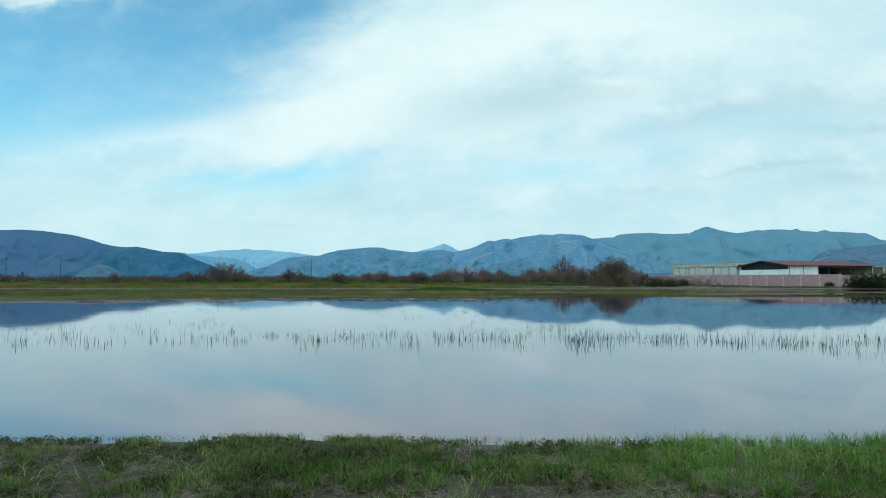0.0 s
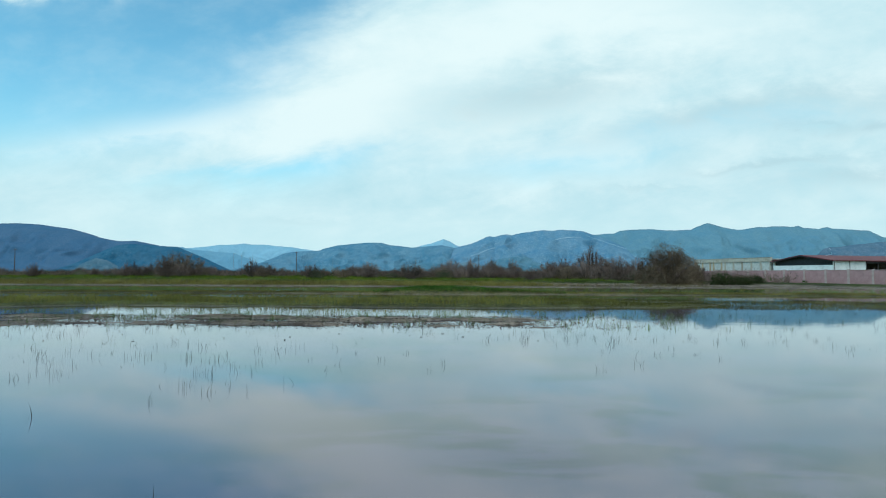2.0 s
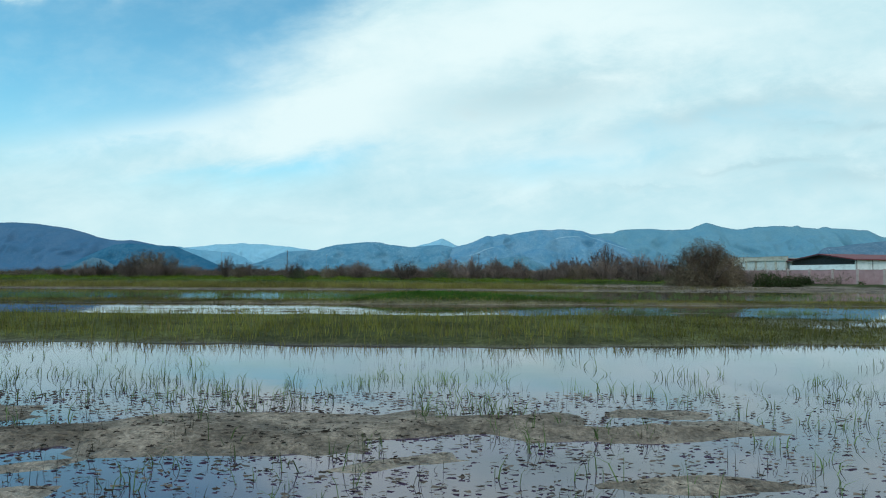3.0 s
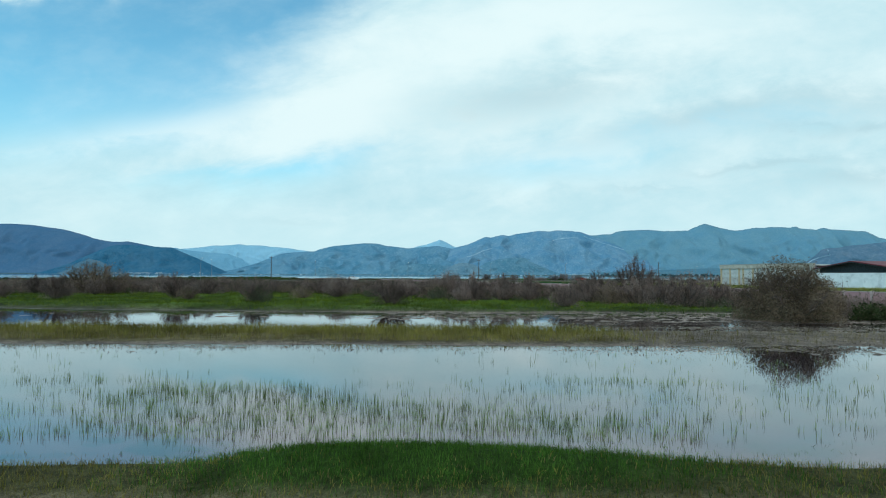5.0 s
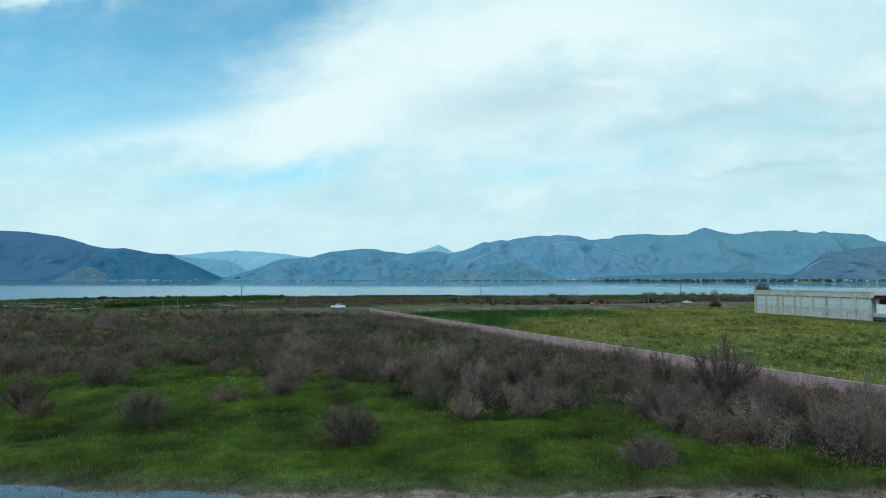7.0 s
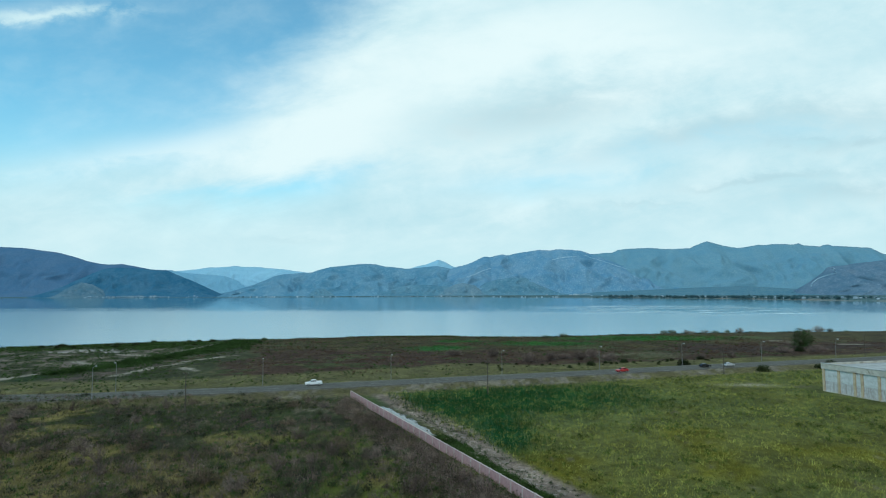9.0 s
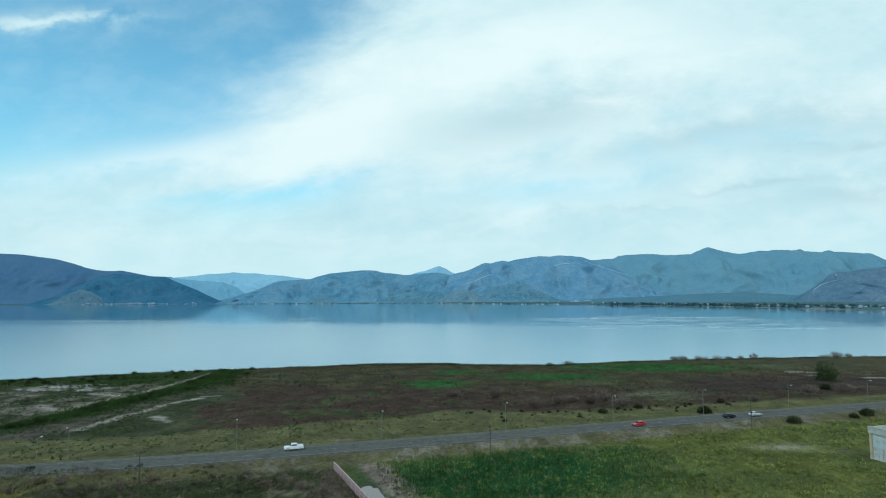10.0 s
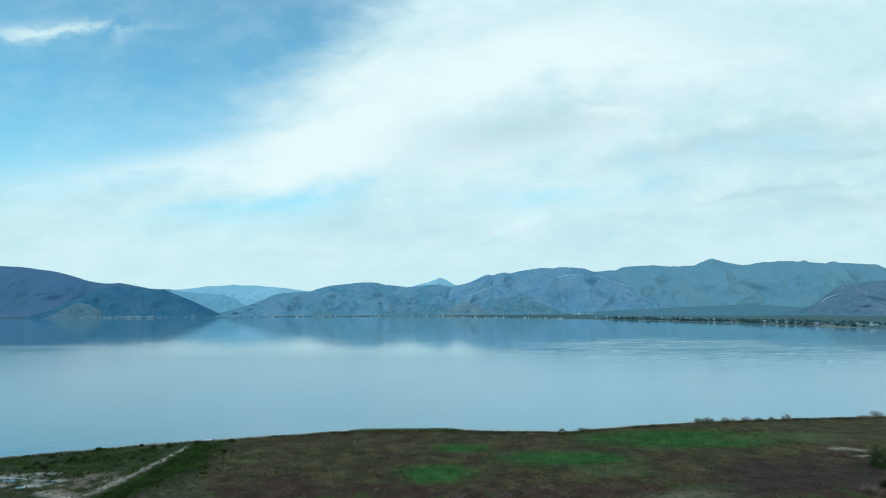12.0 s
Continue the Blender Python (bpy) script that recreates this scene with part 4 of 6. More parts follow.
    ob.matrix_basis = Matrix.Translation((p.x, p.y, z)) @ Matrix.Rotation(ang, 4, "Z")
side_wall = part("wall_return", box((34, 0.2, 2.3), (WALL_B.x + 17.2, WALL_B.y + 0.5, 0.95), 0.01), M_PILLAR)
tagged(side_wall, "grey concrete boundary wall behind dark bushes", "wall", kind="structure")

# ---------------------------------------------------------------- flat-roofed concrete shed
U = Vector((0.257, -0.966, 0)).normalized()
FACE = math.atan2(U.y, U.x)
SHED = Matrix.Translation((113.0, 293.4, 0.35)) @ Matrix.Rotation(FACE, 4, "Z")   # x along the front, y into the building
shed = thing("concrete_shed", "long cream concrete shed with pilasters and flat roof", "warehouse", SHED)
L_SHED, D_SHED, H_SHED = 43.5, 24.0, 6.5
part("wall", box((L_SHED, 0.3, H_SHED), (L_SHED / 2, 0.30, H_SHED / 2), 0.01), M_PANEL, shed, "pale grey infill wall")
part("wall", box((0.3, D_SHED, H_SHED), (0.15, D_SHED / 2 + 0.5, H_SHED / 2), 0.01), M_PANEL, shed)
part("wall", box((0.3, D_SHED, H_SHED), (L_SHED - 0.15, D_SHED / 2 + 0.5, H_SHED / 2), 0.01), M_PANEL, shed)
part("wall", box((L_SHED, 0.3, H_SHED), (L_SHED / 2, D_SHED + 0.6, H_SHED / 2), 0.01), M_PANEL, shed)
part("parapet", box((L_SHED + 0.7, 0.5, 1.55), (L_SHED / 2, 0.02, H_SHED + 0.775), 0.03), M_CREAM, shed, "cream parapet band")
part("parapet", box((0.5, D_SHED, 1.55), (0.0, D_SHED / 2 + 0.3, H_SHED + 0.775), 0.03), M_CREAM, shed)
part("parapet_coping", box((L_SHED + 0.9, 0.7, 0.14), (L_SHED / 2, 0.02, H_SHED + 1.62), 0.02), M_ROOF, shed)
roof = extrude_outline([(-0.2, 0), (L_SHED * 0.5, 0.9), (L_SHED + 0.2, 0), (L_SHED + 0.2, -0.3), (-0.2, -0.3)], D_SHED)
bmesh.ops.translate(roof, verts=roof.verts, vec=(0, 0.4, H_SHED + 1.0))
part("roof", roof, M_ROOF, shed, "pale weathered roof slab")
bays = (1, 1, 0.45, 1, 0.45, 1, 1, 1, 1, 1)             # two narrow bays among the wide ones
unit = (L_SHED - 0.6) / sum(bays)
x = 0.3
for i in range(len(bays) + 1):
    part("pilaster", box((0.60, 0.46, H_SHED), (x, -0.06, H_SHED / 2), 0.03), M_OCHRE if i < 5 else M_CREAM, shed)
    if i < len(bays):
        wide = bays[i] * unit
        part("panel", box((wide - 0.62, 0.10, 3.0), (x + wide / 2, 0.12, 1.5), 0.01), M_STREAK, shed, "rain-streaked lower panel")
        part("upper_panel", box((wide - 0.70, 0.06, H_SHED - 3.3), (x + wide / 2, 0.13, 3.15 + (H_SHED - 3.3) / 2), 0.01), M_UPPER, shed, "pale blue-grey upper panel")
        x += wide
part("plinth", box((L_SHED, 0.36, 0.30), (L_SHED / 2, -0.04, 0.15), 0.02), M_CREAM, shed)

# ---------------------------------------------------------------- gabled barn with red roof
BARN = SHED @ Matrix.Translation((44.6, 0, 0))
W_B, D_B, E_B, R_B = 25.5, 41.0, 6.3, 8.3
barn = thing("red_roofed_barn", "large white barn with low red metal roof and open bays", "barn", BARN)
gable = extrude_outline([(0, 0), (W_B, 0), (W_B, E_B - 1.5), (0, E_B - 1.5)], 0.25)
part("gable_wall", gable, M_WHITE, barn, "white sheet gable wall")
part("gable_lining", extrude_outline([(0, E_B - 1.5), (W_B, E_B - 1.5), (W_B, E_B), (W_B / 2, R_B), (0, E_B)], 0.2), M_DARK, barn, "dark open gable under the roof").location.y = 0.9
for sgn in (0, 1):
    a = [(W_B / 2, R_B), (-0.8, E_B - 0.15), (-0.8, E_B + 0.1), (W_B / 2, R_B + 0.25)]
    if sgn:
        a = [(W_B - x, z) for x, z in a]
    o = part("roof", extrude_outline(a, D_B + 1.6), M_RED, barn, "red corrugated metal roof slope")
    o.location.y = -0.8
    b = [(x, z - 0.28) for x, z in a]
    o = part("verge_board", extrude_outline(b, 0.15), M_DARK, barn, "dark verge board")
    o.location.y = -0.86
part("wall", box((0.25, D_B, E_B), (0.12, D_B / 2, E_B / 2), 0.01), M_WHITE, barn)
part("wall", box((W_B, 0.25, E_B), (W_B / 2, D_B, E_B / 2), 0.01), M_WHITE, barn)
part("wall", box((0.25, 14.0, E_B), (W_B - 0.12, 7.0, E_B / 2), 0.01), M_WHITE, barn, "white side wall")
part("lintel", box((0.3, D_B - 14, 0.8), (W_B - 0.12, 14 + (D_B - 14) / 2, E_B - 0.4), 0.01), M_DARK, barn)
for i in range(6):
    part("post", box((0.3, 0.3, E_B), (W_B - 0.15, 14.2 + i * (D_B - 14.6) / 5, E_B / 2), 0.02), M_DARK, barn)
for i in range(2):
    part("downpipe", tube([(W_B + 0.1, 6.5 * i + 0.4, 0), (W_B + 0.1, 6.5 * i + 0.4, E_B)], [0.09, 0.09]), M_DARK, barn)

annex = thing("pale_annex", "low pale open-fronted annex beside the barn", "shed", BARN @ Matrix.Translation((W_B - 2.0, D_B + 3.0, 0)))
part("roof", box((9, 22, 0.35), (0, 11, 6.0), 0.02), M_ROOF, annex, "flat pale roof")
part("wall", box((0.25, 22, 5.8), (-4.2, 11, 2.9), 0.01), M_WHITE, annex)
for i in range(5):
    part("post", box((0.35, 0.35, 5.8), (4.0, 0.4 + i * 5.3, 2.9), 0.02), M_CREAM, annex)
part("beam", box((0.3, 22, 0.5), (4.0, 11, 4.6), 0.02), M_CREAM, annex)

crate = thing("stacked_trailer", "grey covered trailer parked against the barn gable", "trailer", BARN @ Matrix.Translation((2.8, -1.6, 0)))
part("cover", box((3.6, 2.0, 1.1), (0, 0, 1.75), 0.18), M_ROOF, crate, "grey cover")
part("bed", box((3.8, 2.1, 0.35), (0, 0, 1.02), 0.03), M_DARK, crate)
for i in range(4):
    part("wheel", tube([(-1.4 + 0.93 * i, -0.95, 0.42), (-1.4 + 0.93 * i, -0.70, 0.42)], [0.42, 0.42], 14), M_DARK, crate)


# ---------------------------------------------------------------- vegetation
def blades(at, height, width, lean=0.35, bend=0.5, far=False, rng=RNG):
    """Verts and triangles of bent tapering blades standing at the points."""
    n = len(at)
    a, b = rng.random(n) * 2 * math.pi, rng.random(n) * 2 * math.pi
    d = np.stack([np.cos(a), np.sin(a), np.zeros(n)], 1)
    s = np.stack([np.cos(b), np.sin(b), np.zeros(n)], 1) * (width / 2)[:, None]
    ln = (lean * rng.random(n))[:, None] * height[:, None]
    up = np.array([0, 0, 1.0])
    mid = at + d * ln * 0.45 + up * (height * 0.55)[:, None]
    tip = at + d * ln * (1 + bend) + up * (height * (1 - 0.25 * lean * rng.random(n)))[:, None]
    if far:
        return np.stack([at - s, at + s, tip], 1).reshape(-1, 3), np.arange(n * 3).reshape(-1, 3)
    v = np.stack([at - s, at + s, mid - s * 0.7, mid + s * 0.7, tip], 1).reshape(-1, 3)
    i = np.arange(n)[:, None] * 5
    f = np.stack([i + [0, 1, 3], i + [0, 3, 2], i + [2, 3, 4]], 1).reshape(-1, 3)
    return v, f


def scatter(n, x0, x1, y0, y1, keep=None):
    x, y = RNG.uniform(x0, x1, n), RNG.uniform(y0, y1, n)
    if keep is not None:
        k = RNG.random(n) < keep(x, y)
        x, y = x[k], y[k]
    return x, y


def clumped(x, y, k, spread):
    """k stems round every point."""
    x = np.repeat(x, k) + RNG.normal(0, spread, len(x) * k)
    y = np.repeat(y, k) + RNG.normal(0, spread, len(y) * k)
    return x, y


def turf(name, x, y, h0, h1, w0, w1, mat, label, category, lean=0.5, bend=0.5, sink=0.03, flood=False):
    z = np.maximum(land(x, y)[0], -0.02 if flood else -9) - sink
    n = len(x)
    v, f = blades(np.stack([x, y, z], 1), RNG.uniform(h0, h1, n), RNG.uniform(w0, w1, n), lean, bend, float(np.mean(y)) > 100)
    return tagged(raw(name, v, f, mat), label, category, kind="stuff")


def thicket(name, x, y, h0, h1, k, leaf, mat, label, category="scrub", thin=0.42):
    """Low rounded clumps, each of k small leaves and twigs."""
    n = len(x)
    h = np.repeat(RNG.uniform(h0, h1, n), k)
    z = np.repeat(land(x, y)[0], k)
    u = RNG.normal(0, 1, (n * k, 3))
    u /= np.linalg.norm(u, axis=1)[:, None]
    u *= RNG.uniform(0.35, 1.0, n * k)[:, None]
    c = np.stack([np.repeat(x, k) + u[:, 0] * h * 0.85, np.repeat(y, k) + u[:, 1] * h * 0.85, z + np.abs(u[:, 2]) * h], 1)
    e1 = u * 0.7 + RNG.normal(0, 0.45, (n * k, 3)) + [0, 0, 0.5]
    e2 = RNG.normal(0, 1, (n * k, 3))
    sz = leaf * RNG.uniform(0.5, 1.4, n * k)[:, None]
    e1 = e1 / np.linalg.norm(e1, axis=1)[:, None] * sz
    e2 = e2 / np.linalg.norm(e2, axis=1)[:, None] * sz * thin * 0.5
    v = np.stack([c - e2, c + e2, c + e1], 1).reshape(-1, 3)
    return tagged(raw(name, v, np.arange(n * k * 3).reshape(-1, 3), mat), label, category, kind="stuff")


G_BANK = leafy("meadow_grass", (0.080, 0.088, 0.034), (0.370, 0.400, 0.160))
G_DRY = leafy("dry_grass", (0.080, 0.064, 0.024), (0.280, 0.220, 0.095))
G_OLIVE = leafy("olive_grass", (0.066, 0.070, 0.014), (0.275, 0.252, 0.060))
G_GOLD = leafy("golden_grass", (0.062, 0.058, 0.012), (0.270, 0.235, 0.060))
G_REED = leafy("water_reed", (0.050, 0.082, 0.026), (0.175, 0.245, 0.085))
G_STEM = leafy("dark_stem", (0.020, 0.024, 0.018), (0.055, 0.055, 0.035))
G_LUSH = leafy("lush_grass", (0.018, 0.034, 0.003), (0.215, 0.272, 0.030))
G_MOUND = leafy("mound_grass", (0.010, 0.030, 0.005), (0.078, 0.165, 0.026))
G_FIELD = leafy("field_grass", (0.085, 0.098, 0.026), (0.225, 0.230, 0.075))
G_YELLOW = leafy("mustard_flower", (0.16, 0.14, 0.012), (0.36, 0.30, 0.02))
G_TWIG = leafy("tamarisk_twig", (0.050, 0.035, 0.031), (0.280, 0.200, 0.176), 0.9, 0.1)
G_FEATHER = leafy("tamarisk_leaf", (0.088, 0.064, 0.052), (0.310, 0.228, 0.194), 0.85, 0.3)
G_RUST = leafy("rusty_leaf", (0.036, 0.031, 0.018), (0.265, 0.190, 0.132), 0.8, 0.2)
G_DARK = leafy("dark_bush_leaf", (0.014, 0.024, 0.010), (0.050, 0.062, 0.024), 0.8, 0.2)
G_HEDGE = leafy("hedge_leaf", (0.020, 0.042, 0.012), (0.070, 0.115, 0.034), 0.8, 0.2)
G_BRUSH = leafy("scrub_brush", (0.026, 0.019, 0.016), (0.275, 0.200, 0.158), 0.9, 0.15)
G_SAGE = leafy("grey_green_leaf", (0.055, 0.065, 0.038), (0.140, 0.150, 0.085), 0.85, 0.2)
G_HEATH = leafy("heath", (0.036, 0.020, 0.014), (0.142, 0.084, 0.056), 0.95, 0.1)
M_BARK = surface("bark", (0.05, 0.04, 0.033), (0.10, 0.08, 0.065), 6.0, 0.95, relief=0.01)

def flakes(name, x, y, s0, s1, mat, label, category):
    """Flat bits lying on water or mud."""
    n = len(x)
    z = np.maximum(land(x, y)[0], 0.0) + 0.012
    a = RNG.random(n) * 6.283
    s = RNG.uniform(s0, s1, n)
    c = np.stack([x, y, z], 1)
    k = []
    for q in range(5):
        r = s * RNG.uniform(0.5, 1.0, n)
        k.append(c + np.stack([np.cos(a + q * 1.2566) * r * 2.0, np.sin(a + q * 1.2566) * r * 0.55, RNG.uniform(-0.008, 0.01, n)], 1))
    v = np.stack(k, 1).reshape(-1, 3)
    i = np.arange(n)[:, None] * 5
    f = np.stack([i + [0, 1, 2], i + [0, 2, 3], i + [0, 3, 4]], 1).reshape(-1, 3)
    return tagged(raw(name, v, f, mat), label, category, kind="stuff")


G_CLOD = leafy("mud_clod", (0.030, 0.023, 0.019), (0.230, 0.178, 0.148), 0.9, 0.0)
G_LITTER = leafy("plant_litter", (0.120, 0.094, 0.077), (0.440, 0.352, 0.288), 0.9, 0.0)

# the bank at the start: short grass with bare mud between
x, y = scatter(13000, -5.2, 5.2, 3.4, 5.6, lambda x, y: 0.05 + 0.95 * step(vnoise(x, y, 0.45, 3) + 0.02 * x, 0.46, 0.60))
x, y = clumped(x, y, 7, 0.03)
turf("bank_grass", x, y, 0.025, 0.12, 0.004, 0.010, G_BANK, "short green grass on the muddy bank", "grass", 1.2)
x, y = scatter(2600, -5.2, 5.2, 3.9, 5.75, lambda x, y: 0.02 + 0.98 * step(vnoise(x, y, 0.9, 2) + 0.16 * x, 0.52, 0.74))
x, y = clumped(x, y, 9, 0.03)
turf("bank_tall_grass", x, y, 0.06, 0.20, 0.003, 0.008, leafy("fresh_grass", (0.030, 0.072, 0.009), (0.190, 0.380, 0.066)), "taller fresh green grass at the water's edge", "grass", 0.6)
x, y = scatter(2200, -5.2, 5.2, 3.4, 5.8)
turf("bank_straw", x, y, 0.03, 0.13, 0.002, 0.005, G_DRY, "dry straw stalks among the grass", "grass", 1.2)

x, y = scatter(520, -5.2, 5.2, 3.4, 5.75, lambda x, y: 0.12 + 0.88 * step(vnoise(x, y, 1.2, 2) + 0.05 * x, 0.45, 0.6))
x, y = clumped(x, y, 42, 0.035)
turf("bank_tussocks", x, y, 0.04, 0.13, 0.005, 0.012, leafy("tussock_grass", (0.030, 0.052, 0.014), (0.230, 0.320, 0.090)), "dark green tussocks on the muddy bank", "grass", 0.5)
x, y = scatter(3800, -5.2, 5.2, 3.4, 5.7, lambda x, y: step(vnoise(x, y, 0.5, 3), 0.45, 0.6))
flakes("bank_clods", x, y, 0.006, 0.028, leafy("bank_clod", (0.035, 0.028, 0.022), (0.19, 0.155, 0.125), 0.95, 0.0), "brown clods and dead leaves on the bank", "mud clods")
x, y = scatter(4200, -5.2, 5.2, 3.4, 5.7, lambda x, y: step(vnoise(x, y, 0.35, 2), 0.42, 0.58))
thicket("bank_weeds", x, y, 0.02, 0.075, 26, 0.028, leafy("bank_weed", (0.034, 0.048, 0.015), (0.215, 0.255, 0.085)), "low olive-green weeds on the muddy bank", "weeds")

# stalks standing in the flood
x, y = scatter(950, -13, 13, 11.5, 17.5, lambda x, y: np.exp(-((y - 14.6 + 0.04 * x) / 1.3) ** 2) * (0.22 + 0.78 * step(x, -3, 5)))
x, y = clumped(x, y, 11, 0.15)
turf("flood_stalks", x, y, 0.04, 0.26, 0.006, 0.014, leafy("flood_stalk", (0.014, 0.024, 0.016), (0.085, 0.120, 0.058)), "thin grey-green stalks standing in shallow water", "reeds", 0.25, 0.3, 0.02, True)
x, y = scatter(6500, -24, 24, 15, 48, lambda x, y: (0.10 + 0.90 * step(vnoise(x, y, 3, 2), 0.46, 0.60)) * (1 - 0.88 * band(y, 29.0, 33.0, 1.0)) * (1 - 0.6 * band(y, 19.5, 25.5, 1.0)))
x, y = clumped(x, y, 5, 0.05)
turf("scattered_stalks", x, y, 0.03, 0.20, 0.003, 0.006, G_STEM, "scattered dark tufts of stalks in still water", "reeds", 0.45, 0.25, 0.02, True)
x, y = scatter(5200, -24, 14, 40.6, 48.0, lambda x, y: step(vnoise(x, y, 0.9, 2), 0.40, 0.56) * (1 - step(x, 2, 12)) * (1 - 0.75 * step(y, 45.5, 46.5)) * (0.35 + 0.65 * step(y, 42.5, 44.0)))
x, y = clumped(x, y, 5, 0.06)
turf("bar_grass", x, y, 0.06, 0.26, 0.005, 0.012, G_REED, "sparse green tufts along the mud bar", "grass", 0.7, 0.6, 0.02, True)

# bent tufts in the open water
x, y = scatter(30, 0.4, 4.5, 16.8, 19.5)
x, y = clumped(x, y, 12, 0.05)
turf("water_tufts", x, y, 0.05, 0.22, 0.003, 0.006, G_STEM, "dark tufts of bent stalks in open water", "reeds", 0.7, 0.35, 0.02, True)

# first strip
x, y = scatter(17000, -62, 20, 48.6, 58.5, lambda x, y: band(y, 49.7 + 0.04 * np.abs(x) - 12 * step(-x, 13, 32), 56.5, 0.7) * (1 - 0.93 * step(x + 5 * (vnoise(x, y, 4, 2) - 0.5), 3.5, 9.5)))
x, y = clumped(x, y, 4, 0.10)
turf("strip_grass", x, y, 0.10, 0.34, 0.007, 0.015, G_OLIVE, "olive and straw coloured grass on a low strip", "grass", 0.45)
x, y = scatter(2500, -62, 12, 49.0, 57.5, lambda x, y: (1 - step(x, 3.5, 9)) * (1 - 0.4 * step(y, 51, 55)))
x, y = clumped(x, y, 3, 0.10)
turf("strip_straw", x, y, 0.15, 0.48, 0.006, 0.014, G_DRY, "dry straw stalks on the strip's edge", "grass", 0.4)
x, y = scatter(34000, 1, 40, 48.4, 57.2, lambda x, y: band(y + 1.2 * (vnoise(x, y, 5, 2) - 0.5), 49.6, 57.0, 0.6) * step(x, 2, 9) * (0.45 + 0.55 * step(vnoise(x, y * 1.8, 3, 3), 0.38, 0.56)))
x, y = clumped(x, y, 4, 0.10)
turf("flooded_meadow", x, y, 0.03, 0.12, 0.008, 0.020, leafy("flooded_meadow_grass", (0.040, 0.042, 0.014), (0.180, 0.165, 0.058)), "short olive grass under a film of flood water", "grass", 0.6, 0.5, 0.02, True)
x, y = scatter(150, -12, 14, 57.5, 61.6, lambda x, y: step(vnoise(x, y, 2.0, 2) + 0.012 * x, 0.44, 0.58) * (0.22 + 0.78 * step(x, 0, 5)))
x, y = clumped(x, y, 64, 0.17)
turf("mud_tufts", x, y, 0.04, 0.26, 0.004, 0.010, G_REED, "green tufts on half flooded mud", "grass", 0.75, 0.35, 0.02, True)
x, y = scatter(2600, -26, 26, 55.5, 66.0, lambda x, y: 0.15 + 0.85 * step(vnoise(x, y, 3.0, 2) + 0.004 * x, 0.46, 0.60))
x, y = clumped(x, y, 2, 0.10)
turf("thin_stalks", x, y, 0.06, 0.34, 0.003, 0.008, G_REED, "thin single stalks standing in shallow water", "reeds", 0.28, 0.2, 0.02, True)
x, y = scatter(9000, -45, 48, 56.5, 65.5, lambda x, y: step(vnoise(x, y * 1.5, 6, 2) + 0.002 * np.abs(x), 0.46, 0.62) * step(np.abs(x), 9, 20))
turf("flooded_grass", x, y, 0.04, 0.16, 0.008, 0.018, G_OLIVE, "olive grass drowned in shallow flood water", "grass", 0.35, 0.3, 0.02, True)
x, y = scatter(12000, 4, 50, 70, 90, lambda x, y: 0.03 + 0.97 * step(vnoise(x, y * 1.5, 6, 2), 0.46, 0.62) * step(x, 8, 20))
turf("flooded_grass", x, y, 0.05, 0.25, 0.008, 0.02, G_OLIVE, "olive grass drowned beside the reed bed", "grass", 0.8, 0.7, 0.02, True)

x = RNG.uniform(-16, 14, 1500)
y = np.where(RNG.random(1500) < 0.5, 59.5, 60.9) + RNG.normal(0, 0.28, 1500)
k = RNG.random(1500) < step(vnoise(x, y, 1.3, 2), 0.46, 0.60)
x, y = clumped(x[k], y[k], 7, 0.09)
turf("mud_line_tufts", x, y, 0.04, 0.15, 0.005, 0.011, G_REED, "green tufts along low ridges of mud", "grass", 0.8, 0.4, 0.02, True)
x, y = scatter(30000, -17, 15, 58.4, 62.0, lambda x, y: np.exp(-(np.minimum(np.abs(y - 59.5), np.abs(y - 60.9)) / 0.16) ** 2) * (0.25 + 0.75 * step(vnoise(x, y, 1.0, 2), 0.40, 0.56)))
flakes("mud_line_clods", x, y, 0.005, 0.018, G_CLOD, "dark clods and litter along low ridges of mud", "mud clods")

# mound and its bar
x, y = scatter(17000, -6.9, 9.5, 64.9, 69.8, lambda x, y: np.exp(-np.where(x < -0.6, np.abs((x + 0.6) / 4.2) ** 3, np.abs((x + 0.6) / 6.4) ** 2.4) - ((y - 67.5) / 1.8) ** 4))
x, y = clumped(x, y, 3, 0.06)
turf("mound_grass", x, y, 0.07, 0.23, 0.007, 0.016, G_MOUND, "dense dark green grass on a low mound", "grass", 0.5)
def off_mound(x, y):
    return 1 - 0.96 * np.exp(-np.where(x < -0.6, np.abs((x + 0.6) / 4.6) ** 4, np.abs((x + 0.6) / 6.8) ** 4) - ((y - 68.0) / 2.1) ** 6)


x, y = scatter(5000, -30, 30, 64.9, 68.0, off_mound)
x, y = clumped(x, y, 4, 0.08)
turf("bar_straw", x, y, 0.05, 0.17, 0.008, 0.016, G_DRY, "straw coloured grass along the bar", "grass", 0.5)
x, y = scatter(10000, -30, 30, 64.8, 69.0, lambda x, y: off_mound(x, y) * band(y + 0.9 * (vnoise(x, y, 7, 3) - 0.5), 65.2, 68.4, 0.5))
x, y = clumped(x, y, 4, 0.08)
turf("bar_grass", x, y, 0.05, 0.20, 0.008, 0.018, G_GOLD, "olive and golden grass along the bar", "grass", 0.5)

# reeds behind the mound
x, y = scatter(30000, -45, 45, 69.4, 87.5, lambda x, y: (0.025 + 0.975 * band(y + 4 * (vnoise(x, y, 7, 2) - 0.5), 69.6, 76.6, 1.3)) * (0.14 + 0.90 * step(vnoise(x, y * 1.6, 6, 2) - 0.007 * x, 0.42, 0.60)))
x, y = clumped(x, y, 5, 0.10)
